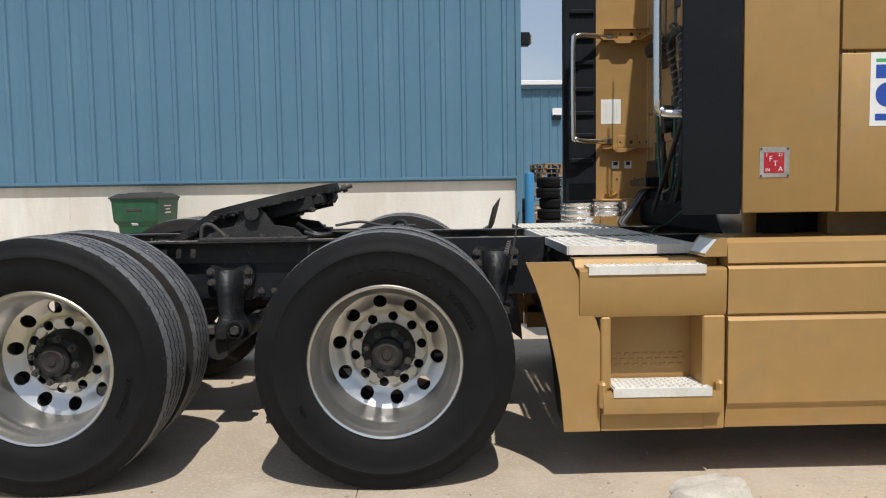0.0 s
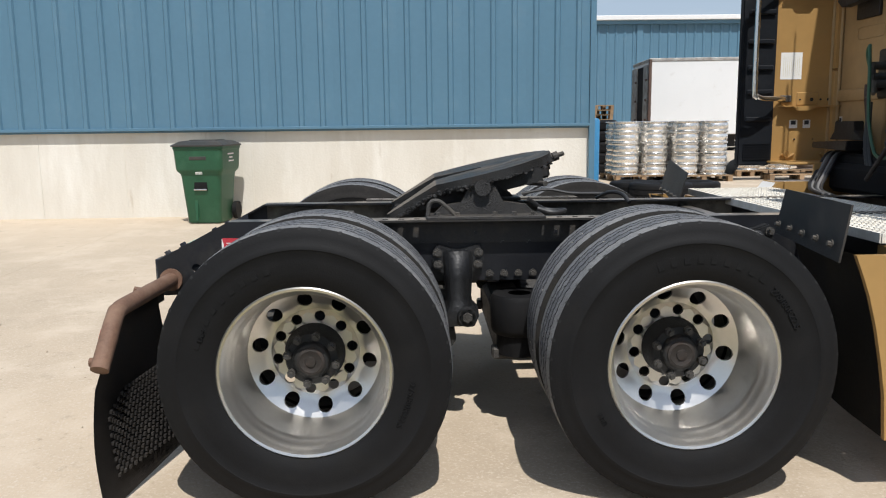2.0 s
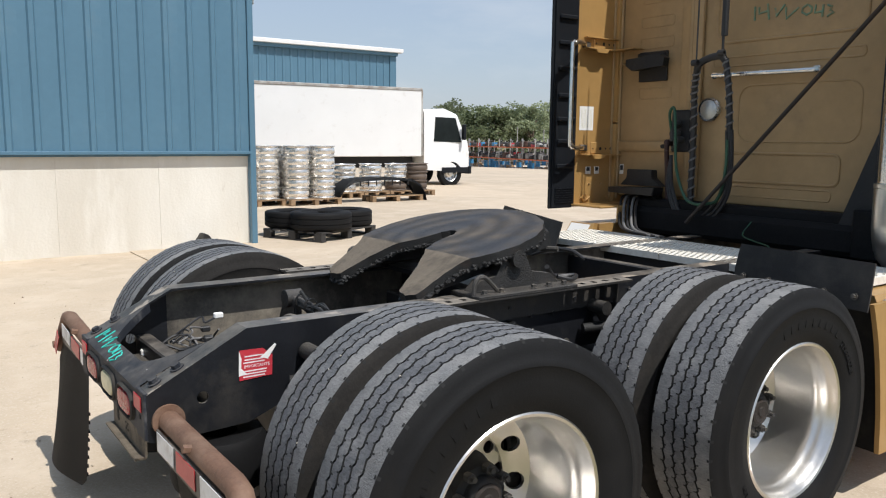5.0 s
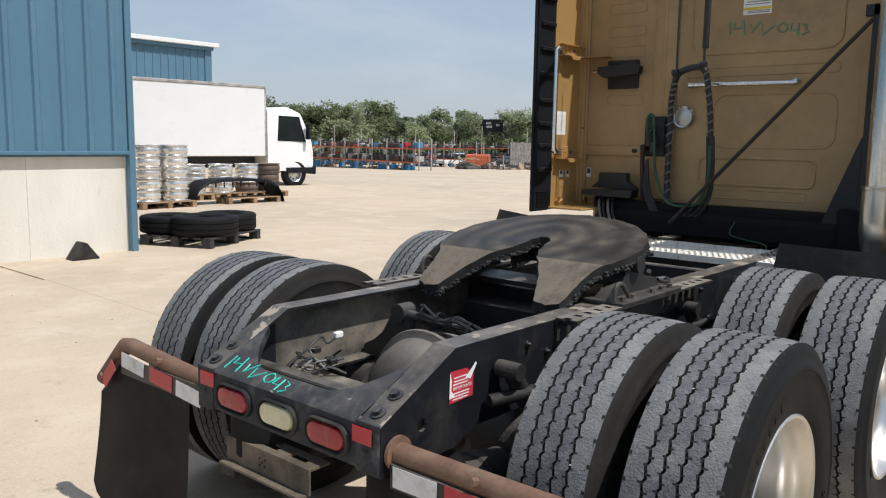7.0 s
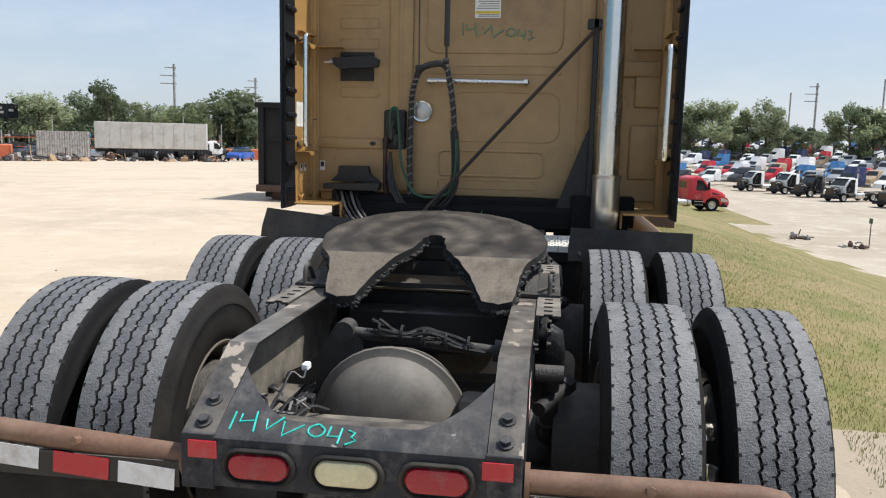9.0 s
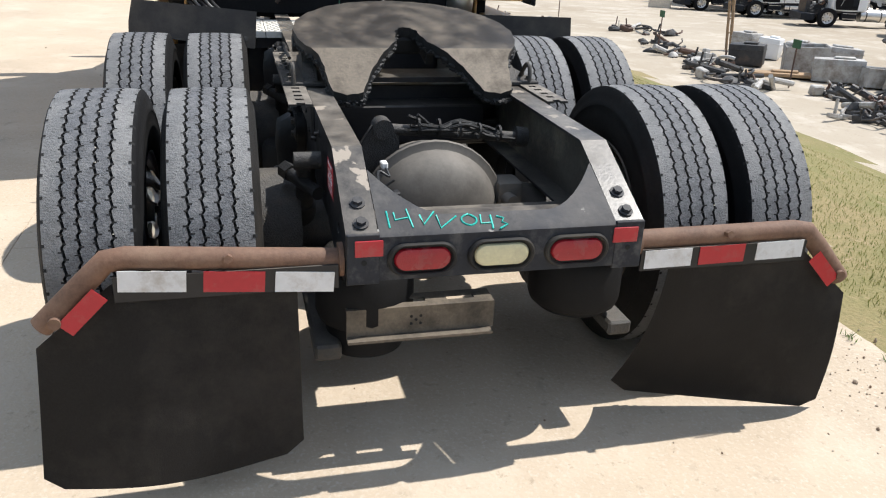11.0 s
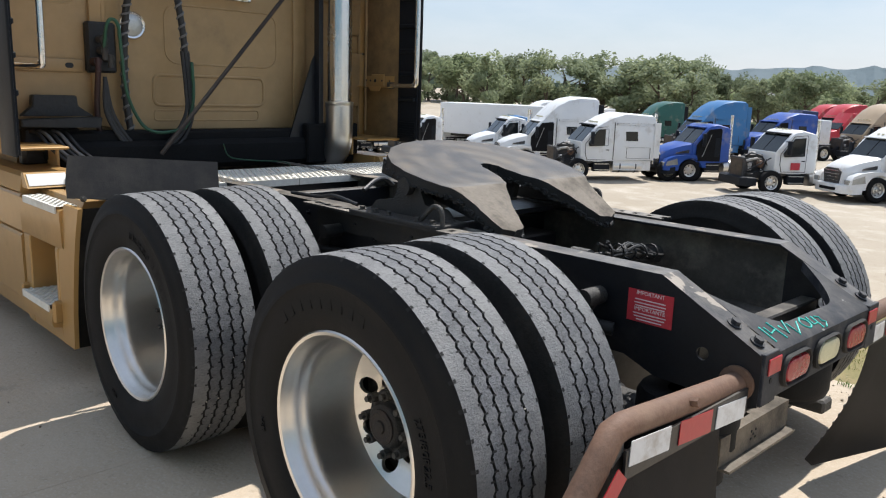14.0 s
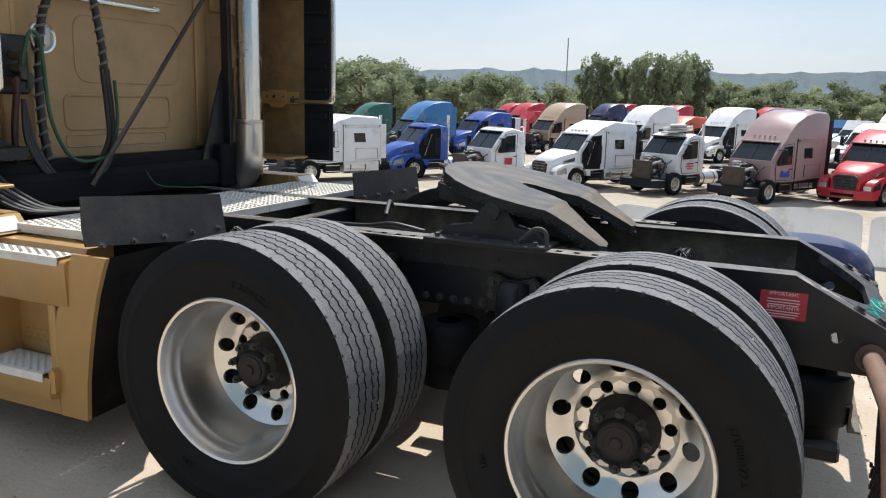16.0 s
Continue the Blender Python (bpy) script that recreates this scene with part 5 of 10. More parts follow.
# mud flap hangers and flaps
for s in (-1, 1):
    z0 = 0.675 if s > 0 else 0.662
    bar_z = lambda y: (0.655 + 0.072 * (y - 0.44)) if s > 0 else (0.660 + 0.012 * (y - 0.44))
    bm = bmesh.new()
    pts = [(-1.335, s * 0.44, bar_z(0.44)), (-1.340, s * 0.99, bar_z(0.99)), (-1.342, s * 1.035, bar_z(1.0) - 0.006), (-1.345, s * 1.075, bar_z(1.0) - 0.045), (-1.352, s * (1.205 if s > 0 else 1.19), bar_z(1.0) - 0.172)]
    tube(bm, pts, 0.031, 16)
    bar = part("flap_hanger", bm, M["rust"], truck, "rusty bent round steel mud-flap bar")
    part("hanger_flange", LA([(0.031, 0), (0.048, 0), (0.048, 0.012), (0.031, 0.014)], 24, "Y", center=(-1.335, s * 0.434 if s > 0 else -0.448, bar_z(0.44))), M["rust"], bar)
    part("hanger_nut", R((-1.362, s * 0.735, bar_z(0.735) + 0.012), (-1.385, s * 0.735, bar_z(0.735) + 0.017), 0.012, 6), M["rust"], bar)
    part("end_washer", R((-1.372, s * 1.165, bar_z(1.0) - 0.150), (-1.392, s * 1.165, bar_z(1.0) - 0.150), 0.016, 12), M["rust"], bar)
    # flap: a sheet with a cut corner, gently bowed
    bm = bmesh.new()
    nu, nv = 14, 14
    top_z = lambda y: bar_z(y) - 0.040 if y < 1.0 else bar_z(1.0) - 0.040 - (y - 1.0) * 0.85
    lean = 0.05 if s > 0 else -0.02
    out = 0.03 if s > 0 else 0.0
    grid = []
    for j in range(nv + 1):
        row = []
        for i in range(nu + 1):
            u, v = i / nu, j / nv
            y = 0.56 + (1.225 - 0.56) * u
            zt = top_z(y)
            zb = 0.05 + 0.03 * (1 - u) + (0.005 - 0.035 * u if s < 0 else 0)
            zb += 0.035 * max(0, abs(u - 0.5) - 0.43) / 0.07 - (0.035 if s < 0 else 0)
            z = zt + (zb - zt) * v
            x = -1.358 - lean * v ** 1.3 - 0.025 * math.sin(math.pi * u) * v + 0.02 * math.sin(5 * u + 2) * v
            if s < 0:
                x = -1.358 + v * (0.15 - 0.15 * u) - 0.035 * math.sin(math.pi * v) * (1 - 0.5 * u)
                y -= 0.06 * v * v * (1 - u)
            row.append(bm.verts.new((x, s * (y + out * v * (u - 0.1)), z)))
        grid.append(row)
    for a, b in zip(grid, grid[1:]):
        for i in range(nu):
            bm.faces.new((a[i], a[i + 1], b[i + 1], b[i]))
    bmesh.ops.solidify(bm, geom=bm.faces, thickness=0.008)
    flap = part("mud_flap", bm, M["flap"], truck, "scuffed black rubber mud flap", 50)
    # moulded studs on the front face of the flap
    bm = bmesh.new()
    for j in range(16):
        for i in range(18):
            u, v = (i + 0.5 * (j % 2) + 0.5) / 19, 0.45 + 0.52 * (j + 0.5) / 16
            y = 0.61 + 0.54 * u
            z = top_z(y) + (0.07 - top_z(y)) * v
            x = -1.344 - lean * v ** 1.3 - 0.025 * math.sin(math.pi * u) * v + 0.02 * math.sin(5 * u + 2) * v if s > 0 else -1.344 + v * (0.15 - 0.15 * u) - 0.035 * math.sin(math.pi * v) * (1 - 0.5 * u)
            yy = s * (y + out * v * (u - 0.1)) if s > 0 else s * (y - 0.06 * v * v * (1 - u))
            box(bm, x - 0.004, x + 0.004, yy - 0.008, yy + 0.008, z - 0.006, z + 0.006)
    tagged(part("moulded_stud_field", bm, M["flap"], flap), kind="stuff")
    # reflective tape along the bar
    tilt = math.atan(0.072 if s > 0 else 0.012)
    for y, w, mat in ((0.540, 0.156, "tape_white"), (0.722, 0.156, "tape_red"), (0.925, 0.166, "tape_white")):
        tmx = Matrix(((0, 0, -1, -1.3745), (s, 0, 0, s * y), (0, 1, 0, bar_z(y) - 0.050), (0, 0, 0, 1))) @ Matrix.Rotation(tilt, 4, "Z")
        part("reflective_tape", PL(tmx, -w / 2, w / 2, -0.029, 0.029, 0.002), M[mat], bar, "red or white reflective tape strip")
    tmx = Matrix(((0, 0, -1, -1.386), (s * 0.70, 0.71 * s, 0, s * 1.098), (-0.71, 0.70, 0, bar_z(1.0) - 0.125), (0, 0, 0, 1)))
    part("reflective_tape", PL(tmx, -0.068, 0.064, -0.024, 0.024, 0.002), M["tape_red"], bar)
    part("tape_backing", B(-1.374, -1.367, min(s * 0.45, s * 1.02), max(s * 0.45, s * 1.02), z0 - 0.088, z0 - 0.02), M["black"], bar)

# suspension, axles, air springs
for x in (-0.655, 0.655):
    ax = part("axle_housing", R((x, -0.62, 0.495), (x, 0.62, 0.495), 0.075, 20), M["iron"], truck, "dusty black axle tube")
    bm = bmesh.new()
    rings = lathe(bm, [(0.10, 0.30), (0.215, 0.20), (0.242, 0.10), (0.244, 0.03), (0.250, 0.022), (0.264, 0.018), (0.268, 0.008), (0.264, -0.002), (0.250, -0.006), (0.238, -0.012), (0.232, -0.03), (0.222, -0.065), (0.196, -0.105), (0.15, -0.135), (0.09, -0.152), (0.02, -0.158)], 36, "X", center=(x - 0.06, 0.03, 0.545))
    bm.faces.new(rings[-1])
    box(bm, x - 0.10, x + 0.02, -0.30, -0.20, 0.55, 0.66, bevel=0.02, seg=2)
    rod(bm, (x - 0.08, -0.235, 0.60), (x - 0.15, -0.245, 0.60), 0.026, 14)
    part("differential_cover", bm, M["diff"], ax, "round dusty differential housing")
    for q in (-0.25, 0.30):
        part("axle_taper", R((x, math.copysign(0.62, q), 0.495), (x, q, 0.51), 0.075, 16, 0.13), M["iron"], ax)
    for s in (-1, 1):
        part("brake_drum", LA([(0.10, 0.50), (0.205, 0.505), (0.21, 0.55), (0.21, 0.72), (0.12, 0.74)], 32, "Y", center=(x, 0, 0.495)) if s > 0 else LA([(0.10, -0.50), (0.205, -0.505), (0.21, -0.55), (0.21, -0.72), (0.12, -0.74)], 32, "Y", center=(x, 0, 0.495)), M["iron"], ax)
        # air spring
        prof = [(0.05, 0.44), (0.115, 0.44), (0.125, 0.42), (0.125, 0.30), (0.118, 0.275), (0.10, 0.265), (0.10, 0.18), (0.0, 0.175)]
        part("air_spring", LA([(r * (1.2 if x < 0 else 1), max(z, 0.255 if x < 0 and s < 0 else 0) + (0.14 if x < 0 else 0.165)) for r, z in prof], 28, "Z", center=(x - 0.50, s * (0.345 if x < 0 else 0.475), -0.02)), M["tyre"], truck, "dusty black rubber air spring", 50)
        bm = bmesh.new()
        box(bm, x - 0.62, x + 0.35, min(s * 0.43, s * 0.51), max(s * 0.43, s * 0.51), 0.30, 0.35, bevel=0.008)
        part("trailing_arm", bm, M["iron"], truck)
        # shock absorber beside the rail
        bm = bmesh.new()
        rod(bm, (x - 0.23, s * 0.49, 0.80), (x - 0.10, s * 0.49, 0.62), 0.03, 14)
        rod(bm, (x - 0.10, s * 0.49, 0.62), (x + 0.02, s * 0.49, 0.42), 0.04, 14)
        rod(bm, (x - 0.235, s * 0.445, 0.805), (x - 0.235, s * 0.53, 0.805), 0.028, 14)
        part("shock_absorber", bm, M["casting"], truck, "dusty black shock absorber")
        bm = bmesh.new()
        rod(bm, (x - 0.30, s * 0.46, 0.715), (x - 0.10, s * 0.55, 0.735), 0.022, 12)
        rod(bm, (x - 0.14, s * 0.53, 0.732), (x - 0.09, s * 0.55, 0.735), 0.030, 6)
        part("air_fitting", bm, M["hub"], truck)
bm = bmesh.new()
slab_from(bm, [(-0.20, -0.10), (0.10, -0.12), (0.075, -0.02), (0.06, 0.06), (0.06, 0.15), (0.058, 0.20), (0.036, 0.236), (0.0, 0.247), (-0.034, 0.236), (-0.056, 0.205), (-0.10, 0.13), (-0.15, 0.09), (-0.21, 0.06)], 0.034, Matrix(((0, 0, 1, -0.625), (-1, 0, 0, 0.205), (0, 1, 0, 0.62), (0, 0, 0, 1))))
bmesh.ops.bevel(bm, geom=list(bm.edges), offset=0.006, segments=2, affect="EDGES", clamp_overlap=True)
arm = part("torque_arm_bracket", bm, M["casting"], truck, "dusty black cast bracket on the axle", 40)
bm = bmesh.new()
rod(bm, (-0.675, 0.205, 0.842), (-0.605, 0.205, 0.842), 0.036, 18)
rod(bm, (-0.642, 0.19, 0.838), (-0.60, -0.33, 0.785), 0.020, 14)
rod(bm, (-0.60, -0.30, 0.79), (-0.60, -0.345, 0.785), 0.038, 14)
part("torque_rod", bm, M["casting"], truck, "steel torque rod across the frame")
rng = random.Random(4)
bm = bmesh.new()
for k in range(5):
    pts = [(-0.66 + rng.uniform(-0.02, 0.02), 0.10 - 0.09 * i + rng.uniform(-0.02, 0.02), 0.865 - 0.012 * i + rng.uniform(-0.03, 0.03)) for i in range(5)]
    tube(bm, smooth_path(pts, 5), 0.0065, 6)
for k in range(5):
    lathe(bm, [(0.026, -0.004), (0.031, -0.004), (0.031, 0.004), (0.026, 0.004)], 12, "Y", True, (-0.655, 0.08 - 0.075 * k, 0.853 - 0.009 * k))
tagged(part("air_line_wrap", bm, M["hub"], truck, "black air lines tied to the rod"), kind="stuff")
for x in (-1.18, -0.05, 0.05, 1.15):
    part("crossmember", B(x - 0.03, x + 0.03, -0.42, 0.42, 0.62, 0.72 if x < 0 else 0.86, bevel=0.006), M["black"], truck)
part("gusset_plate", B(-0.12, 0.30, -0.33, 0.33, 0.64, 0.80, bevel=0.006), M["black"], truck)
# brake chambers, cross tube and spring seats that fill the space between the wheels
for x in (-0.655, 0.655):
    for s in (-1, 1):
        bc = part("brake_chamber", LA([(0.03, -0.17), (0.085, -0.16), (0.098, -0.10), (0.098, -0.02), (0.108, -0.01), (0.108, 0.02), (0.09, 0.05), (0.09, 0.13), (0.05, 0.15)], 20, "X", center=(x - 0.24, s * 0.36, 0.40), caps=True), M["casting"], truck, "dusty black brake chamber")
        part("push_rod", R((x - 0.10, s * 0.36, 0.40), (x + 0.02, s * 0.40, 0.40), 0.012, 8), M["casting"], bc)
        part("spring_seat", B(x - 0.13, x + 0.13, s * 0.475 - 0.06, s * 0.475 + 0.06, 0.35, 0.45, bevel=0.015), M["casting"], truck)
part("cross_tube", R((-0.17, -0.50, 0.40), (-0.17, 0.50, 0.40), 0.05, 16), M["casting"], truck, "black tube between the hangers")
part("cross_beam", B(0.06, 0.24, -0.46, 0.46, 0.28, 0.46, bevel=0.02), M["casting"], truck, "black suspension cross beam")
part("drive_shaft", R((-0.42, 0.03, 0.56), (0.40, 0.03, 0.60), 0.05, 16), M["casting"], truck, "shaft between the two axles")
# lower rear beam with slots
bm = bmesh.new()
for y0, y1 in ((-0.025, 0.03), (0.115, 0.18), (0.265, 0.42)):
    box(bm, -1.295, -1.215, y0, y1, 0.468, 0.476)
for y0, y1 in ((0.03, 0.115), (0.18, 0.265)):
    box(bm, -1.295, -1.272, y0, y1, 0.468, 0.476)
    box(bm, -1.240, -1.215, y0, y1, 0.468, 0.476)
box(bm, -1.303, -1.295, -0.025, 0.42, 0.390, 0.476)
box(bm, -1.335, -1.295, -0.015, 0.42, 0.382, 0.390)
beam = part("lower_beam", bm, M["ramp"], truck, "slotted bare steel channel beside the air springs")
for dy, dz in ((0, 0), (0.014, 0.012), (-0.014, 0.012), (0.014, -0.012), (-0.014, -0.012)):
    part("pin_hole", R((-1.3045, 0.215 + dy, 0.432 + dz), (-1.303, 0.215 + dy, 0.432 + dz), 0.0045, 8), M["groove"], beam)
# cast suspension hangers bolted to the rail
def hanger(cx, cz, s):
    sf = Matrix(((1, 0, 0, cx), (0, 0, s, s * 0.475), (0, 1, 0, cz), (0, 0, 0, 1)))
    bm = bmesh.new()
    slab_from(bm, [(-0.105, 0.0), (-0.085, 0.022), (-0.055, 0.012), (-0.02, 0.0), (0.02, 0.0), (0.055, 0.012), (0.085, 0.022), (0.105, 0.0), (0.112, -0.05), (0.09, -0.085), (0.065, -0.10), (0.052, -0.17), (0.05, -0.215), (0.085, -0.25), (0.09, -0.30), (0.06, -0.325), (-0.02, -0.325), (-0.045, -0.30), (-0.04, -0.25), (-0.055, -0.21), (-0.062, -0.11), (-0.09, -0.085), (-0.112, -0.05)], 0.045, sf)
    bmesh.ops.bevel(bm, geom=list(bm.edges), offset=0.006, segments=2, affect="EDGES", clamp_overlap=True)
    hg = part("spring_hanger", bm, M["greased"], truck, "greasy black cast suspension hanger bolted to the rail", 50)
    bm = bmesh.new()
    prev = None
    for z, w, d in ((-0.005, 0.050, 0.495), (-0.03, 0.052, 0.540), (-0.12, 0.048, 0.552), (-0.20, 0.044, 0.545), (-0.235, 0.050, 0.545), (-0.262, 0.066, 0.552), (-0.318, 0.066, 0.548), (-0.326, 0.060, 0.49)):
        dip = 0.030 if -0.22 < z < -0.02 else 0.008
        row = [bm.verts.new((cx + k * w, s * (d - e_), cz + z)) for k, e_ in ((-1, 0.014), (-0.8, 0.0), (-0.42, dip), (0.42, dip), (0.8, 0.0), (1, 0.014))]
        row = [bm.verts.new((cx - w - 0.012, s * 0.47, cz + z))] + row + [bm.verts.new((cx + w + 0.012, s * 0.47, cz + z))]
        if prev:
            for i in range(7):
                bm.faces.new((prev[i], prev[i + 1], row[i + 1], row[i]))
        prev = row
    part("web", bm, M["greased"], hg, "", 60)
    part("eye", LA([(0.012, -0.05), (0.040, -0.05), (0.044, -0.04), (0.044, 0.04), (0.040, 0.05), (0.012, 0.05)], 20, "Y", True, (cx + 0.035, s * 0.51, cz - 0.275)), M["greased"], hg)
    bolt(hg, (cx + 0.035, s * 0.556, cz - 0.275), (0, s, 0), 0.022)
    for x, z in ((-0.088, -0.012), (0.088, -0.012), (-0.085, -0.062), (0.085, -0.062)):
        bolt(hg, (cx + x, s * 0.476, cz + z), (0, s, 0), 0.013)


for s in (-1, 1):
    hanger(-0.108, 0.775, s)
    hanger(1.140, 0.845, s)

# fifth wheel coupling
TILT5 = math.atan2(0.075, 0.326)
PIV = Vector((0.0, 0.0, 1.093))
half = [(0.362, 0.0), (0.352, 0.10), (0.325, 0.20), (0.275, 0.30), (0.195, 0.385), (0.10, 0.44), (0.0, 0.462), (-0.10, 0.452), (-0.175, 0.425), (-0.235, 0.385), (-0.30, 0.367), (-0.385, 0.358), (-0.43, 0.345),
        (-0.445, 0.30), (-0.435, 0.235), (-0.36, 0.205), (-0.28, 0.165), (-0.20, 0.105), (-0.13, 0.068), (-0.06, 0.052), (-0.015, 0.045), (0.022, 0.026)]
dense = []
for (u0, w0_), (u1, w1_) in zip(half, half[1:]):
    for q in range(3):
        k_ = q / 3
        j_ = 0.0045 * noise.noise((u0 * 31 + q * 3.1, w0_ * 31, 2.0)) if (u0, w0_) != half[0] or q else 0.0
        dense.append((u0 + (u1 - u0) * k_ + j_, w0_ + (w1_ - w0_) * k_ + j_))
half = dense + [half[-1]]
outline = half + [(0.030, 0.0)] + [(u, -v) for u, v in reversed(half[1:])]
bm = bmesh.new()
top = [bm.verts.new((u, v, 0)) for u, v in outline]
face = bm.faces.new(top)
face.normal_update()
bmesh.ops.triangulate(bm, faces=[face])
for cut in (-0.20, -0.30, -0.38, 0.15):
    bmesh.ops.bisect_plane(bm, geom=list(bm.verts) + list(bm.edges) + list(bm.faces), plane_co=(cut, 0, 0), plane_no=(1, 0, 0))
low = bmesh.ops.extrude_face_region(bm, geom=list(bm.faces))["geom"]
bmesh.ops.translate(bm, vec=(0, 0, -0.042), verts=[g for g in low if isinstance(g, bmesh.types.BMVert)])
es = [e for e in bm.edges if len(e.link_faces) == 2 and e.calc_face_angle(0) > 1.2]
bmesh.ops.bevel(bm, geom=es, offset=0.004, segments=1, affect="EDGES", clamp_overlap=True)
for v in bm.verts:
    u = v.co.x
    if u < -0.20:
        v.co.z -= (-0.20 - u) * 0.34
for v in bm.verts:
    edge_ = min(abs(v.co.x - u_) + abs(abs(v.co.y) - w_) for u_, w_ in half)
    if edge_ < 0.02:
        v.co.x += 0.004 * noise.noise(v.co * 40)
        v.co.y += 0.004 * noise.noise(v.co * 40 + Vector((7, 0, 0)))
bm.normal_update()
for f in bm.faces:
    f.material_index = 2 if abs(f.normal.z) < 0.6 else (1 if f.calc_center_median().x < -0.20 else 0)
plate5 = part("fifth_wheel_plate", bm, [M["fifth"], M["ramp"], M["hub"]], truck, "greasy tilted fifth-wheel plate with a slot", 30, at=Matrix.Translation(PIV) @ Matrix.Rotation(-TILT5, 4, "Y"))
bm = bmesh.new()
for s in (-1, 1):
    box(bm, -0.30, 0.26, s * 0.33 - 0.012, s * 0.33 + 0.012, -0.10, -0.04)
    box(bm, -0.10, 0.30, s * 0.09 - 0.015, s * 0.09 + 0.015, -0.11, -0.04)
box(bm, 0.16, 0.30, -0.30, 0.30, -0.095, -0.04, bevel=0.01)
box(bm, 0.02, 0.14, -0.14, 0.14, -0.12, -0.04, bevel=0.015)
box(bm, 0.26, 0.335, -0.12, 0.12, -0.085, -0.03, bevel=0.012)
part("skirt_ribs", bm, M["hub"], plate5, "greasy ribs and lock under the plate")
rg_ = random.Random(77)
verts_, faces_ = [], []
tmpl = bmesh.new()
bmesh.ops.create_icosphere(tmpl, subdivisions=1, radius=1.0)
tv_ = [v.co.copy() for v in tmpl.verts]
tf_ = [[v.index for v in f.verts] for f in tmpl.faces]
tmpl.free()
for (u0, w0_), (u1, w1_) in zip(half, half[1:]):
    for q in range(6 if u0 < -0.05 else 2):
        for sy in (-1, 1):
            k_ = rg_.random()
            u, w_ = u0 + (u1 - u0) * k_, w0_ + (w1_ - w0_) * k_
            zz = -0.041 - rg_.uniform(-0.012, 0.005) - max(0.0, -0.20 - u) * 0.34
            r_ = rg_.uniform(0.002, 0.0065) * (1.35 if u < -0.2 else 1.0)
            o_ = len(verts_)
            verts_ += [(u + p.x * r_ * rg_.uniform(0.9, 2.2), sy * w_ + p.y * r_ * rg_.uniform(0.9, 2.2), zz + p.z * r_ * rg_.uniform(0.7, 1.5)) for p in tv_]
            faces_ += [[o_ + i for i in f] for f in tf_]
me_ = bpy.data.meshes.new("caked_grease")
me_.from_pydata(verts_, [], faces_)
me_.materials.append(M["hub"])
tagged(sub("caked_grease", me_, plate5), kind="stuff")
bm = bmesh.new()
rod(bm, (0.26, 0.0, -0.045), (0.43, 0.02, -0.03), 0.011, 10)
rod(bm, (0.375, 0.014, -0.036), (0.40, 0.017, -0.033), 0.022, 10)
part("release_rod", bm, M["iron"], plate5)
part("release_rod", R((0.20, -0.25, -0.10), (0.26, -0.38, -0.11), 0.012, 10), M["iron"], plate5)
for s in (-1, 1):
    ys = lambda a, b: (min(s * a, s * b), max(s * a, s * b))
    bm = bmesh.new()
    slab_from(bm, [(-0.22, 0.0), (0.24, 0.0), (0.19, 0.05), (0.09, 0.065), (0.055, 0.13), (0.03, 0.15), (-0.03, 0.15), (-0.055, 0.13), (-0.09, 0.065), (-0.17, 0.05)], 0.05, Matrix(((1, 0, 0, 0), (0, 0, -1, s * 0.41 - 0.025), (0, 1, 0, 0.91), (0, 0, 0, 1))))
    rod(bm, (0, s * 0.355, 1.035), (0, s * 0.465, 1.035), 0.034, 18)
    box(bm, -0.24, 0.26, *ys(0.345, 0.52), 0.905, 0.922, bevel=0.003)
    ped = part("pivot_pedestal", bm, M["casting"], truck, "dusty cast pivot pedestal of the coupling")
    part("lifting_loop", T(smooth_path([(-0.235, s * 0.48, 0.915), (-0.225, s * 0.48, 0.975), (-0.19, s * 0.48, 0.985), (-0.155, s * 0.48, 0.96), (-0.12, s * 0.48, 0.925)], 4), 0.009, 8), M["iron"], ped)
    for x in (-0.19, -0.11, 0.05, 0.13, 0.21):
        bolt(ped, (x, s * 0.49, 0.921), (0, 0, 1), 0.011)
bm = bmesh.new()
box(bm, -0.10, 0.10, -0.40, 0.40, 0.895, 0.915)
part("base_plate", bm, M["black"], truck)
for pts, r in (([(0.28, 0.46, 0.93), (0.42, 0.47, 0.95), (0.55, 0.455, 0.93), (0.75, 0.46, 0.925)], 0.008),
               ([(0.20, -0.40, 0.98), (0.28, -0.36, 0.93), (0.36, -0.40, 0.93), (0.30, -0.44, 0.925), (0.24, -0.42, 0.94)], 0.010),
               ([(0.62, 0.16, 0.93), (0.66, 0.06, 0.965), (0.70, -0.03, 0.965), (0.72, -0.10, 0.93)], 0.010)):
    part("loose_cable", T(smooth_path(pts, 5), r, 8), M["hose"], truck)

# loose wiring lying in the frame behind the rear axle
for k, pts in enumerate(([(-1.20, 0.31, 0.675), (-1.14, 0.28, 0.70), (-1.08, 0.25, 0.68), (-1.02, 0.21, 0.70), (-0.97, 0.17, 0.675)], [(-1.18, 0.29, 0.68), (-1.08, 0.30, 0.73), (-0.98, 0.29, 0.69), (-0.90, 0.26, 0.70)])):
    part("loose_wire", T(smooth_path(pts, 5), 0.005 if k % 2 else 0.006, 6), M["hose"], truck, "loose black wire with connectors")
    part("connector", B(pts[0][0] - 0.02, pts[0][0] + 0.02, pts[0][1] - 0.012, pts[0][1] + 0.012, pts[0][2] - 0.012, pts[0][2] + 0.012, bevel=0.004), M["paper" if k == 0 else "hose"], truck)
rw = random.Random(15)
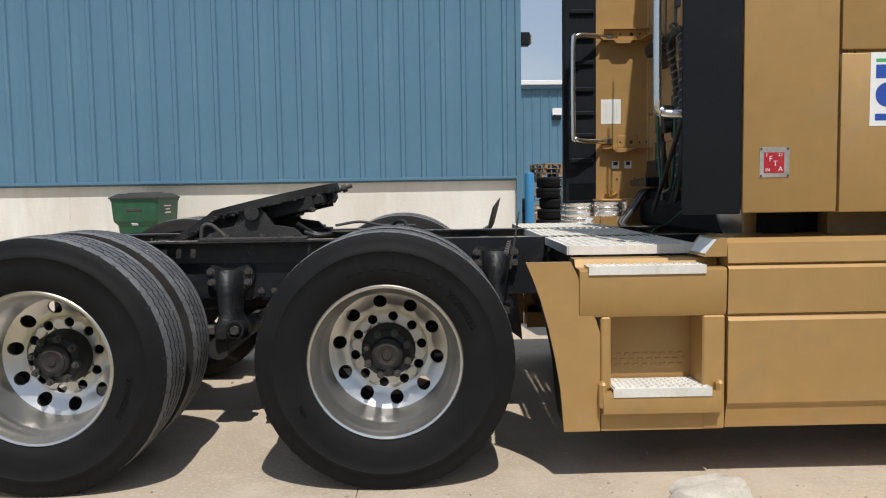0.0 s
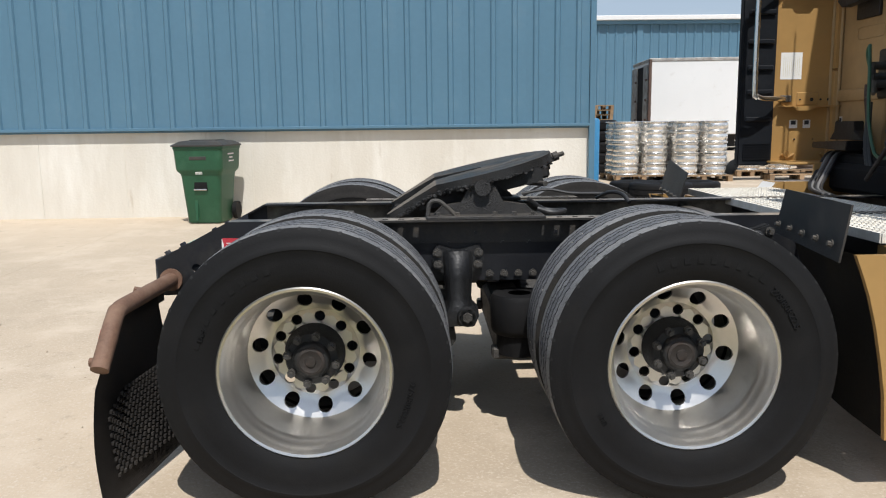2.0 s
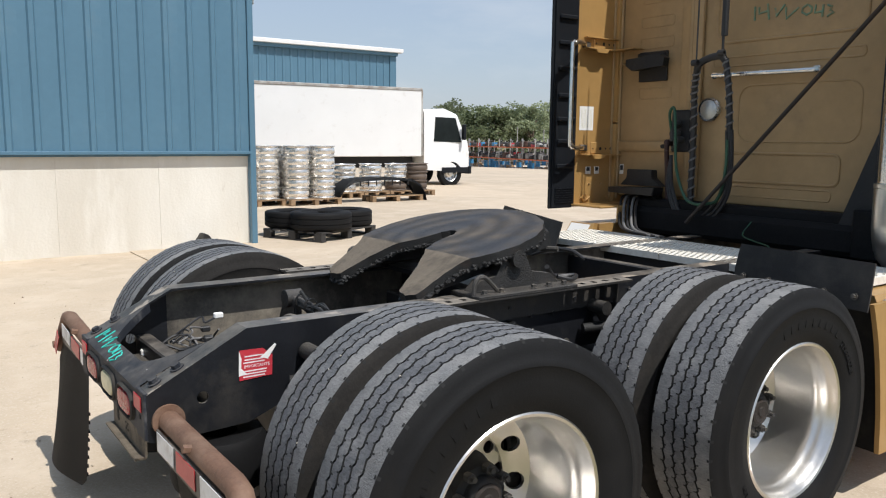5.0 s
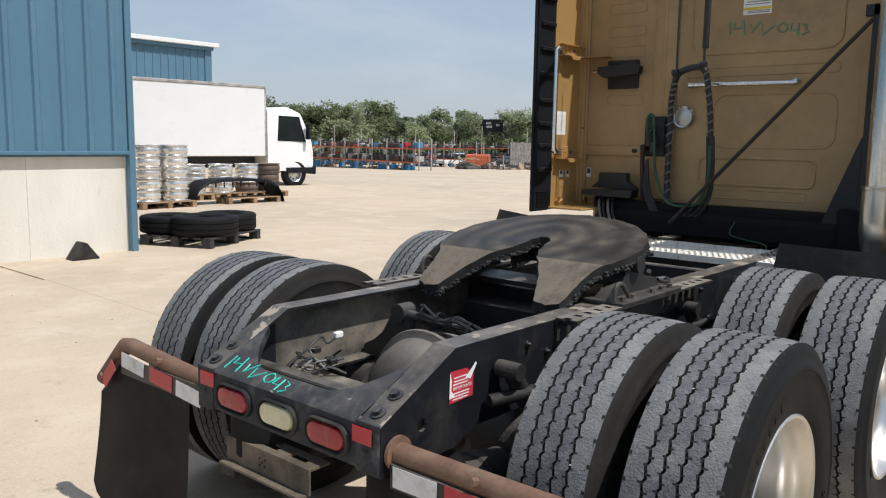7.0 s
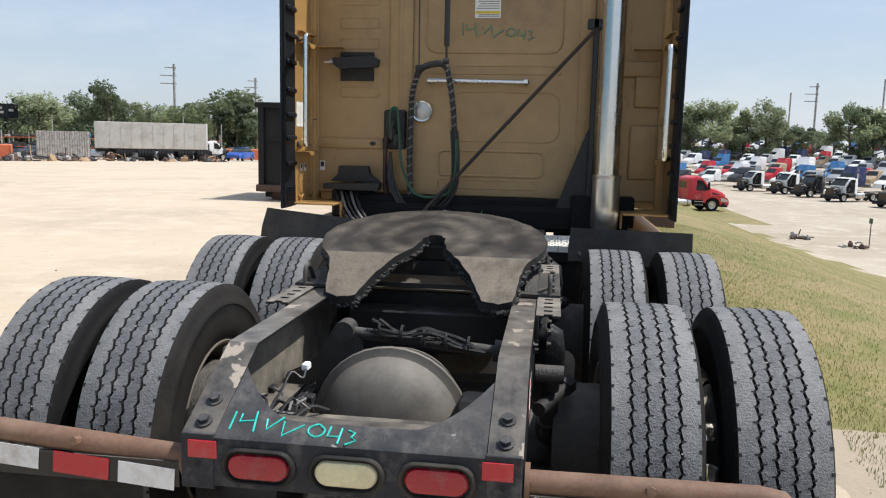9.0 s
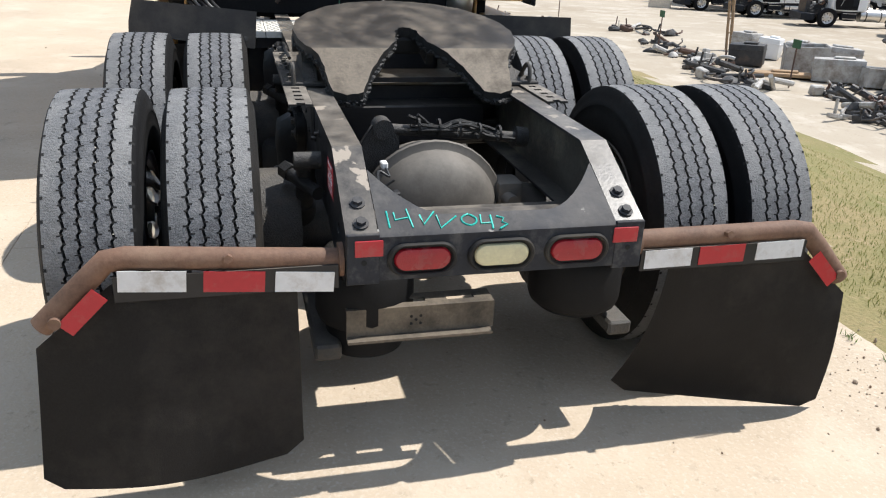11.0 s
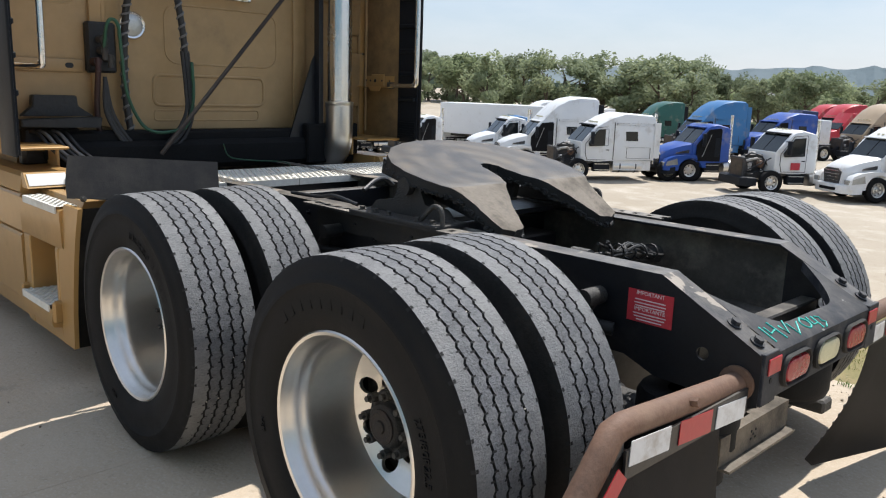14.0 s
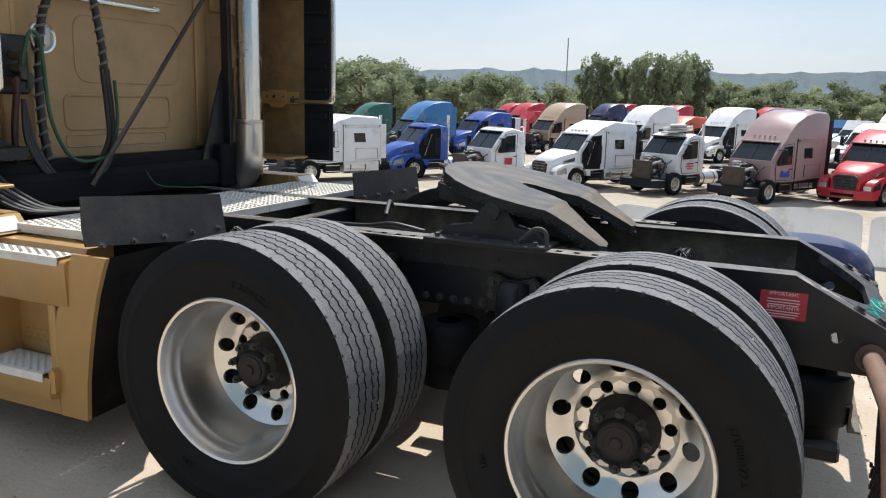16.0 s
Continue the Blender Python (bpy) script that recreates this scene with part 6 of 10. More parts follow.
for k in range(7):
    p0 = Vector((-1.12 + 0.05 * rw.random(), 0.325 - 0.012 * k, 0.69 + 0.04 * rw.random()))
    pts = [p0]
    for q in range(4):
        pts.append(pts[-1] + Vector((rw.uniform(0.0, 0.06), rw.uniform(-0.045, 0.03), rw.uniform(-0.03, 0.04))))
        pts[-1].z = max(0.672, pts[-1].z)
    part("loose_wire", T(smooth_path(pts, 4), 0.0042, 6), M["hose" if k % 3 else "wrap"], truck, "loose wire with a bare end")
    if k % 2 == 0:
        e_ = pts[-1]
        part("connector", B(e_.x - 0.018, e_.x + 0.018, e_.y - 0.011, e_.y + 0.011, e_.z - 0.01, e_.z + 0.012, bevel=0.004), M["paper" if k == 2 else "hose"], truck)
part("wire_shelf", B(-1.24, -0.98, -0.34, 0.34, 0.645, 0.665), M["inner_rail"], truck, "dusty crossmember shelf behind the axle")

# ---- side fairings, steps and deck plate ----
def perforated(bm, x0, x1, y0, y1, z, nx, ny, th=0.006, wx=0.45, wy=0.55, stagger=True):
    """A plate with rows of slots and a small raised rim at each."""
    dx, dy = (x1 - x0) / nx, (y1 - y0) / ny
    def q(a, b, c, d, za=z, zb=z):
        bm.faces.new([bm.verts.new(p) for p in ((a, c, za), (b, c, za), (b, d, za), (a, d, za))])
    for i in range(nx):
        xa, xb = x0 + dx * i, x0 + dx * (i + 1)
        ha, hb = xa + dx * (1 - wx) / 2, xb - dx * (1 - wx) / 2
        q(xa, ha, y0, y1)
        q(hb, xb, y0, y1)
        sh = dy / 2 if (stagger and i % 2) else 0
        edges = [y0]
        for j in range(ny + (0 if not sh else -1)):
            c = y0 + sh + dy * (j + 0.5)
            edges += [c - dy * wy / 2, c + dy * wy / 2]
        edges.append(y1)
        for k in range(0, len(edges), 2):
            q(ha, hb, edges[k], edges[k + 1])
            if k + 2 < len(edges):
                a, b = edges[k + 1], edges[k + 2]
                for (p, r) in (((ha, a), (ha, b)), ((hb, a), (hb, b)), ((ha, a), (hb, a)), ((ha, b), (hb, b))):
                    bm.faces.new([bm.verts.new(v) for v in ((p[0], p[1], z), (r[0], r[1], z), (r[0], r[1], z + 0.004), (p[0], p[1], z + 0.004))])
    r = bmesh.ops.remove_doubles(bm, verts=bm.verts, dist=0.0002)


def extrude_x(bm, prof, x0, x1, s=1):
    """A closed (y, z) profile drawn out along x."""
    a = [bm.verts.new((x0, s * y, z)) for y, z in prof]
    b = [bm.verts.new((x1, s * y, z)) for y, z in prof]
    k = len(prof)
    for i in range(k):
        bm.faces.new((a[i], a[(i + 1) % k], b[(i + 1) % k], b[i]))
    bm.faces.new(a)
    bm.faces.new(b)


for s in (-1, 1):
    sf = lambda y: Matrix(((1, 0, 0, 0), (0, 0, s, s * y), (0, 1, 0, 0), (0, 0, 0, 1)))
    ys = lambda a, b: (min(s * a, s * b), max(s * a, s * b))
    rear_edge = [(1.19, 0.852), (1.212, 0.80), (1.245, 0.71), (1.275, 0.60), (1.30, 0.48), (1.32, 0.36), (1.332, 0.20)]
    seam = [(1.47, 0.20), (1.47, 0.58), (1.455, 0.63), (1.43, 0.665), (1.405, 0.73), (1.385, 0.80), (1.36, 0.852)]
    bm = bmesh.new()
    slab_from(bm, rear_edge + seam, 0.02, sf(1.225))
    fair = part("side_fairing", bm, M["gold"], truck, "gold-brown painted side fairing with a moulded step", 30)
    bm = bmesh.new()
    extrude_x(bm, [(1.0, 0.852), (1.125, 0.852), (1.138, 0.824), (1.222, 0.822), (1.234, 0.815), (1.236, 0.79), (1.232, 0.66), (1.222, 0.640), (1.08, 0.640), (1.08, 0.70), (1.0, 0.70)], 1.392, 1.948, s)
    part("upper_step_housing", bm, M["gold"], fair)
    bm = bmesh.new()
    box(bm, 1.473, 1.512, *ys(1.06, 1.226), 0.36, 0.64, bevel=0.006)
    box(bm, 1.862, 1.948, *ys(1.06, 1.226), 0.20, 0.64, bevel=0.006)
    box(bm, 1.473, 1.862, *ys(1.05, 1.075), 0.30, 0.64)
    part("step_recess", bm, M["gold"], fair)
    bm = bmesh.new()
    for r in range(3):
        for c in range(9):
            box(bm, 1.53 + c * 0.035 + 0.017 * (r % 2), 1.552 + c * 0.035 + 0.017 * (r % 2), *ys(1.075, 1.079), 0.415 + r * 0.022, 0.427 + r * 0.022, bevel=0.0015)
    part("tread_imprint", bm, M["gold"], fair)
    bm = bmesh.new()
    extrude_x(bm, [(1.05, 0.20), (1.222, 0.20), (1.226, 0.268), (1.262, 0.275), (1.268, 0.30), (1.262, 0.356), (1.05, 0.356)], 1.475, 1.925, s)
    box(bm, 1.462, 1.492, *ys(1.06, 1.262), 0.29, 0.395, bevel=0.01)
    box(bm, 1.905, 1.935, *ys(1.06, 1.262), 0.29, 0.395, bevel=0.01)
    part("lower_step_housing", bm, M["gold"], fair)
    for (x0, x1, y0, y1, z) in ((1.425, 1.868, 1.145, 1.236, 0.834), (1.512, 1.885, 1.09, 1.262, 0.372)):
        bm = bmesh.new()
        perforated(bm, x0, x1, *ys(y0, y1), z, 18, 3 if z > 0.5 else 5, wx=0.3, wy=0.4)
        box(bm, x0, x1, *ys(y1, y1 + 0.006), z - 0.032, z + 0.001)
        box(bm, x0, x1, *ys(y0, y0 + 0.004), z - 0.008, z)
        part("step_tread", bm, M["treadplate"], fair, "slotted bare aluminium step tread")
    # long front skirt
    bm = bmesh.new()
    extrude_x(bm, [(0.98, 0.20), (1.205, 0.20), (1.218, 0.285), (1.232, 0.30), (1.236, 0.618), (1.228, 0.632), (1.214, 0.636), (1.214, 0.640), (1.228, 0.645), (1.232, 0.815), (1.222, 0.826), (1.212, 0.829), (1.226, 0.838), (1.214, 0.912), (1.19, 0.930), (0.98, 0.935)], 1.956, 5.2, s)
    part("front_skirt", bm, M["gold"], truck, "long gold-brown lower side skirt", 30)
    bm = bmesh.new()
    slab_from(bm, [(1.868, 0.862), (1.955, 0.862), (1.955, 0.932), (1.925, 0.932)], 0.22, sf(1.215))
    corner = part("step_end_cap", bm, M["gold"], fair)
    part("corner_decal", SL([(-0.034, -0.09), (0.034, -0.09), (0.034, 0.09), (-0.034, 0.09)], 0.002, Matrix.Translation((1.8945, s * 1.115, 0.900)) @ Matrix.Rotation(radians(-51), 4, "Y")), M["paper"], fair, "pale worn decal on the slanted corner")
    # plain dark block added behind the skirt to close off the hollow
    part("under_body", B(1.50, 5.0, *ys(0.50, 1.03), 0.36, 0.83, bevel=0.05, seg=2), M["black"], truck, "black filler block behind the skirt")
    # curved black return inside the fairing's rear edge, and the upright rubber flap above the tyres
    bm = bmesh.new()
    prev = None
    for x, z in rear_edge:
        row = [bm.verts.new((x + dx_, s * y, z)) for y, dx_ in ((0.62, 0.06), (0.95, 0.02), (1.16, 0.008), (1.204, 0.006))]
        if prev:
            for i in range(3):
                bm.faces.new((prev[i], prev[i + 1], row[i + 1], row[i]))
        prev = row
    bmesh.ops.solidify(bm, geom=bm.faces, thickness=0.006)
    qf = part("quarter_fender", bm, M["rubber"], truck, "curved black plastic liner ahead of the tyres")
    bm = bmesh.new()
    slab_from(bm, [(-0.33, -0.07), (0.33, -0.07), (0.335, 0.0), (0.325, 0.115), (-0.325, 0.125), (-0.33, 0.0)], 0.007, Matrix(((0, 0, -1, 1.235 if s > 0 else 1.178), (1, 0, 0, s * 0.905), (0, 1, 0, 0.930 if s > 0 else 0.905), (0, 0, 0, 1))) @ pose(0, 0, 0, -14 if s > 0 else -9, 9 if s > 0 else 7, 5 if s > 0 else 1))
    fl = part("top_flap", bm, M["flap"], qf, "upright black rubber splash flap")
    for k in range(5):
        bolt(fl, ((1.218 + 0.16 * (-0.27 + 0.135 * k)) if s > 0 else 1.161 + 0.12 * (-0.27 + 0.135 * k), s * 0.905 - 0.27 + 0.135 * k, 0.885), (-1, 0, 0.2), 0.009)

DX0, DX1, DZ = 1.385, 1.905, 0.897
for y0, y1 in ((-1.03, -0.522), (-0.518, -0.002), (0.002, 0.518), (0.522, 1.03)):
    bm = bmesh.new()
    perforated(bm, DX0, DX1, y0, y1, DZ, 14, 15, wx=0.30, wy=0.42)
    deck = part("deck_plank", bm, M["treadplate"], truck, "bright perforated aluminium deck plank behind the cab")
    for x in (DX0 - 0.006, DX1):
        part("plank_lip", B(x, x + 0.006, y0, y1, DZ - 0.035, DZ + 0.001), M["treadplate"], deck)
for y in (-1.036, 1.03):
    part("plank_lip", B(DX0, DX1, y, y + 0.006, DZ - 0.035, DZ + 0.001), M["treadplate"], deck)
for x in (DX0 + 0.03, DX1 - 0.09):
    part("deck_support", B(x, x + 0.06, -1.0, 1.0, 0.80, DZ - 0.008), M["black"], truck)
part("battery_box", B(1.2, 1.40, -0.43, 0.43, 0.66, 0.79, bevel=0.01), M["black"], truck)

# second cab step on the skirt
for s in (-1, 1):
    ys = lambda a, b: (min(s * a, s * b), max(s * a, s * b))
    fs = part("front_step_housing", B(4.45, 5.0, *ys(1.05, 1.27), 0.30, 0.44, bevel=0.02), M["gold"], truck, "moulded gold-brown step below the door")
    bm = bmesh.new()
    perforated(bm, 4.48, 4.97, *ys(1.10, 1.268), 0.446, 14, 5)
    box(bm, 4.48, 4.97, *ys(1.10, 1.268), 0.438, 0.442)
    part("step_tread", bm, M["treadplate"], fs, "slotted bare aluminium step tread")
    for x in (2.75, 3.62):
        part("skirt_seam", B(x, x + 0.006, *ys(1.225, 1.2385), 0.24, 0.86), M["trim"], truck)
# louvred grille panel swung out at the front of the left side
lg = part("louvred_panel", SL([(-0.16, -0.32), (0.12, -0.34), (0.16, 0.30), (-0.10, 0.34), (-0.18, 0.1)], 0.03, Matrix.Translation((6.2, 1.24, 1.57)) @ Matrix(((0, 0, -1, 0), (-1, 0, 0, 0), (0, 1, 0, 0), (0, 0, 0, 1)))), M["black"], truck, "black louvred panel with bright bars")
for k in range(8):
    part("louvre", B(6.165, 6.20, 1.09 + 0.034 * k, 1.102 + 0.034 * k, 1.27, 1.86), M["chrome"], lg)
# ---- cab and sleeper ----
bm = bmesh.new()
st = [(2.428, 1.215, 1.05, 3.55), (2.7, 1.215, 1.04, 3.72), (3.9, 1.215, 1.04, 3.80), (4.5, 1.19, 1.0, 3.35), (5.0, 1.15, 0.95, 2.85), (5.55, 1.02, 0.9, 1.98), (6.4, 0.95, 0.7, 1.80), (7.3, 0.85, 0.6, 1.62), (7.55, 0.7, 0.6, 1.35)]
rings = []
for x, w, z0, z1 in st:
    c = 0.12
    pts = [(w, z0), (w, z1 - c), (w - 0.3 * c, z1 - 0.3 * c), (w - c, z1), (-w + c, z1), (-w + 0.3 * c, z1 - 0.3 * c), (-w, z1 - c), (-w, z0)]
    rings.append([bm.verts.new((x, y, z)) for y, z in pts])
for a, b in zip(rings, rings[1:]):
    for k in range(8):
        bm.faces.new((a[k], a[(k + 1) % 8], b[(k + 1) % 8], b[k]))
bm.faces.new(rings[0]); bm.faces.new(rings[-1])
cab = part("cab_shell", bm, M["gold"], truck, "gold-brown sleeper cab shell", 40)
# the void's shade below the rear wall is painted into these black mounts
part("cab_floor_frame", B(2.2, 5.5, -0.95, 0.95, 0.88, 1.05, bevel=0.03), M["cabin"], truck, "black cab underside and mounts")
part("cab_mount", B(2.25, 2.36, -1.0, 1.0, 0.95, 1.105, bevel=0.015), M["cabin"], truck)
M["wallgold"] = material("sooty_gold_sheet", (0.375, 0.248, 0.118), 0.48, 0.12, var=0.16, scale=1.3, fine=12, bump=0.03, dirt=(0.15, 0.108, 0.072), dirt_amount=0.40, dirt_scale=1.1, dirt_detail=10)
# left door glass, mirror and handle
for s in (-1, 1):
    sf = lambda y: Matrix(((1, 0, 0, 0), (0, 0, s, s * y), (0, 1, 0, 0), (0, 0, 0, 1)))
    # the sleeper sits a little off the frame's centre line
    off, dx = (0.0, 0.0) if s > 0 else (0.05, 0.017)
    ys = lambda a, b: (min(s * (a - off), s * (b - off)), max(s * (a - off), s * (b - off)))
    part("door_glass", SL([(4.35, 2.1), (5.25, 2.05), (4.98, 2.75), (4.4, 2.8)], 0.02, sf(1.235 - off)), M["glass"], cab, "dark side window")
    mir = part("mirror", B(5.12, 5.26, *ys(1.24, 1.56), 1.93, 2.55, bevel=0.04, seg=2), M["trim"], truck, "tall black door mirror")
    part("mirror_arm", T([(5.2, s * 1.1, 2.5), (5.2, s * 1.35, 2.5)], 0.014), M["trim"], mir)
    part("mirror_arm", T([(5.2, s * 1.1, 2.05), (5.2, s * 1.35, 2.05)], 0.014), M["trim"], mir)
    # outer side skins with seams
    for x0, x1, z0, z1 in ((1.984, 2.338, 1.026, 3.5), (2.348, 3.45, 1.023, 1.612), (2.348, 3.45, 1.624, 3.45), (3.462, 4.4, 1.026, 3.3)):
        part("side_skin", B(x0 + dx, x1 + dx, *ys(1.273 if x0 < 2 else 1.225, 1.290), z0, z1, bevel=0.006, seg=2), M["gold"], cab)
    # the sill's shade is mixed into this darker gold
    part("sill_panel", B(2.42, 4.6, *ys(1.02, 1.10), 0.93, 1.034), M["shaded_sooty_gold"], cab, "gold-brown sill under the sleeper")
    # side extender: outer trim, ribbed inner edge, gold inner skin
    ext = part("side_extender", B(1.757 + dx, 1.980 + dx, *ys(1.272, 1.288), 1.022, 3.5, bevel=0.012, seg=2), M["trim"], truck, "dark grey rubber-edged cab side extender")
    bm = bmesh.new()
    box(bm, 1.775 + dx, 1.985, *ys(1.260, 1.273), 1.030, 3.5)
    for z in np.arange(1.06, 1.16, 0.016):
        box(bm, 1.80, 1.975, *ys(1.252, 1.261), z, z + 0.007)
    for z in (1.30, 1.47, 1.62, 1.78, 1.96, 2.13, 2.3, 2.47, 2.66, 2.9):
        box(bm, 1.805, 1.97, *ys(1.240, 1.261), z, z + 0.03, bevel=0.006)
    part("inner_edge", bm, M["trim"], ext, "ribbed black inner edge")
    # the right skin's darker gold holds its shade along with the soot
    part("inner_skin", B(1.986, 2.39, *ys(1.264, 1.273), 1.045, 3.5), M["gold" if s > 0 else "shaded_sooty_gold"], ext, "gold-brown inner skin")
    # folded brackets inside the extender
    for z in (1.395, 2.122, 2.86):
        bm = bmesh.new()
        box(bm, 2.02, 2.385, *ys(1.195, 1.270), z - 0.006, z)
        box(bm, 2.03, 2.385, *ys(1.258, 1.268), z, z + 0.072)
        box(bm, 2.13, 2.27, *ys(1.252, 1.262), z + 0.004, z + 0.085, bevel=0.004)
        if z > 2:
            box(bm, 2.28, 2.385, *ys(1.03, 1.20), z - 0.004, z + 0.002)
            box(bm, 2.04, 2.385, *ys(1.225, 1.262), z + 0.072, z + 0.078)
        slab_from(bm, [(2.09, z - 0.006), (2.22, z - 0.006), (2.20, z - 0.030), (2.11, z - 0.030)], 0.006, Matrix(((1, 0, 0, 0), (0, 0, s, s * (1.196 - off)), (0, 1, 0, 0), (0, 0, 0, 1))))
        br = part("bracket", bm, M["gold"], ext, "folded gold-painted bracket")
        for x, r_ in ((2.075, 0.007), (2.15, 0.006), (2.225, 0.012), (2.285, 0.007), (2.335, 0.009)):
            yb = (1.2505 if 2.13 < x < 2.27 else 1.2565) - off
            part("rivet_hole", R((x, s * yb, z + 0.040), (x, s * (yb + 0.002), z + 0.040), r_, 10), M["black"], br)
    # rolled return where the skin meets the rear wall
    for x, y in ((2.345, 1.262), (2.380, 1.225)):
        part("corner_bead", R((x, s * (y - off), 1.08), (x, s * (y - off), 3.5), 0.011, 10), M["wallgold"], ext)
    # grab handle
    z0, z1, hx = (1.440, 2.142, 1.806) if s > 0 else (1.405, 2.075, 1.712)
    hpts = [(2.05, s * (1.255 - off), z1), (1.97, s * 1.19, z1), (hx + 0.055, s * 1.140, z1 - 0.002), (hx + 0.016, s * 1.132, z1 - 0.018), (hx, s * 1.13, z1 - 0.06), (hx, s * 1.13, z0 + 0.06), (hx + 0.016, s * 1.132, z0 + 0.018), (hx + 0.055, s * 1.140, z0 + 0.002), (1.97, s * 1.19, z0), (2.05, s * (1.255 - off), z0)]
    hd_ = part("grab_handle", T(smooth_path(hpts, 4), 0.016, 12), M["chrome"], truck, "chromed tubular grab handle")
    for z in (z0, z1):
        part("handle_plate", B(2.02, 2.095, *ys(1.245, 1.262), z - 0.022, z + 0.022, bevel=0.006), M["iron"], hd_)
    # lower ledge
    part("ledge", B(1.96, 2.37, *ys(0.98, 1.268), 1.036, 1.050, bevel=0.004), M["gold"], ext)
    part("ledge_front", B(2.126, 2.278, *ys(0.975, 0.99), 0.93, 1.048, bevel=0.004), M["gold"], ext)

# rear wall with pressed panels
wall = part("rear_wall", B(2.392, 2.425, -1.218, 1.268, 1.10, 3.55, bevel=0.006), M["wallgold"], truck, "gold-brown pressed-steel sleeper rear wall")


def bead(y0, y1, z0, z1, r=0.03, w=0.0095, open_top=False):
    """A raised pressed line round a rectangle with rounded corners."""
    pts = []
    for cy, cz, a0 in ((y1 - r, z1 - r, 0), (y0 + r, z1 - r, 90), (y0 + r, z0 + r, 180), (y1 - r, z0 + r, 270)):
        for k in range(5):
            a = radians(a0 + 90 * k / 4)
            pts.append((2.3925, cy + r * math.cos(a), cz + r * math.sin(a)))
    bm = bmesh.new()
    tube(bm, pts + [pts[0]], w, 8)
    part("pressed_bead", bm, M["wallgold"], wall)


def panel(y0, y1, z0, z1, d=0.012, r=0.02):
    part("pressed_panel", B(2.392 - d, 2.393, y0, y1, z0, z1, bevel=min(r, d * 0.9), seg=2), M["wallgold"], wall)


bead(-0.50, 0.44, 2.10, 3.2, 0.08)
bead(-0.40, 0.34, 1.245, 1.42, 0.04)
bead(-0.36, 0.34, 1.155, 1.215, 0.02, 0.005)
bead(-0.50, 0.26, 1.49, 1.83, 0.08, 0.006)
bead(-0.50, 0.46, 1.955, 2.01, 0.02, 0.006)
panel(0.53, 0.70, 1.12, 3.5, 0.028)
panel(0.60, 0.64, 1.30, 3.4, 0.036)
panel(-0.72, -0.62, 1.12, 3.5, 0.02)
panel(-1.17, -0.98, 1.25, 1.62, 0.03)
panel(-1.17, -1.00, 1.74, 2.02, 0.03)
panel(-1.17, -0.76, 1.94, 2.05, 0.045)
for z in (1.78, 2.12, 2.26, 2.42):
    bead(0.78, 1.06, z, z + 0.07, 0.02, 0.004)
for z in (1.72, 2.10, 2.24):
    bead(-0.96, -0.78, z, z + 0.08, 0.02, 0.004)
panel(0.74, 1.24, 1.418, 1.490, 0.02)
for y in (0.815,):
    part("oval_slot", SL(oval(0.022, 0.014), 0.002, Matrix(((0, 0, -1, 2.3705), (1, 0, 0, y), (0, 1, 0, 1.455), (0, 0, 0, 1)))), M["black"], wall)
# chrome bar across
bm = bmesh.new()
rod(bm, (2.332, 0.42, 1.902), (2.332, -0.255, 1.894), 0.016, 14)
for y in (0.405, -0.262):
    box(bm, 2.322, 2.393, y - 0.022, y + 0.022, 1.880, 1.918, bevel=0.008)
part("hanger_bar", bm, M["chrome"], truck, "bright hose hanger bar")
# round lamp
bm = bmesh.new()
lathe(bm, [(0.030, -0.03), (0.078, -0.03), (0.080, -0.05), (0.072, -0.062), (0.062, -0.058)], 32, "X", center=(2.422, 0.462, 1.691))
lampo = part("work_lamp", bm, M["chrome"], truck, "round chrome-rimmed work lamp")
bm = bmesh.new()
rr = lathe(bm, [(0.063, 0.0), (0.05, -0.008), (0.025, -0.012), (0.004, -0.013)], 24, "X", center=(2.365, 0.462, 1.691))
bm.faces.new(rr[-1])
part("lamp_lens", bm, M["lampglass"], lampo)
# connector box with hoses
cbox = part("connector_box", B(2.335, 2.393, 0.568, 0.728, 1.42, 1.695, bevel=0.012), M["greased"], truck, "black air and electric connector box")
for y, z, mat in ((0.66, 1.60, "iron"), (0.70, 1.48, "red_hose"), (0.63, 1.50, "iron"), (0.66, 1.54, "iron")):
    bm = bmesh.new()
    rod(bm, (2.336, y, z), (2.265, y, z), 0.022, 14)
    rod(bm, (2.27, y, z + 0.02), (2.27, y, z - 0.05), 0.016, 12)
    part("coupling", bm, M[mat], cbox)
bm = bmesh.new()
tube(bm, smooth_path([(2.27, 0.70, 1.43), (2.29, 0.705, 1.30), (2.30, 0.705, 1.18), (2.30, 0.69, 1.02)], 6), 0.016, 10)
part("red_air_hose", bm, M["red_hose"], truck, "dull red air hose")
gp = smooth_path([(2.27, 0.665, 1.54), (2.235, 0.66, 1.66), (2.23, 0.635, 1.706), (2.215, 0.605, 1.68), (2.215, 0.592, 1.55), (2.215, 0.572, 1.32), (2.21, 0.50, 1.15), (2.20, 0.42, 1.10), (2.19, 0.32, 1.105), (2.19, 0.235, 1.14), (2.19, 0.19, 1.30), (2.195, 0.192, 1.50)], 7)
part("green_air_hose", T(gp, 0.0095, 10), M["green_hose"], truck, "green air hose hanging in a loop")


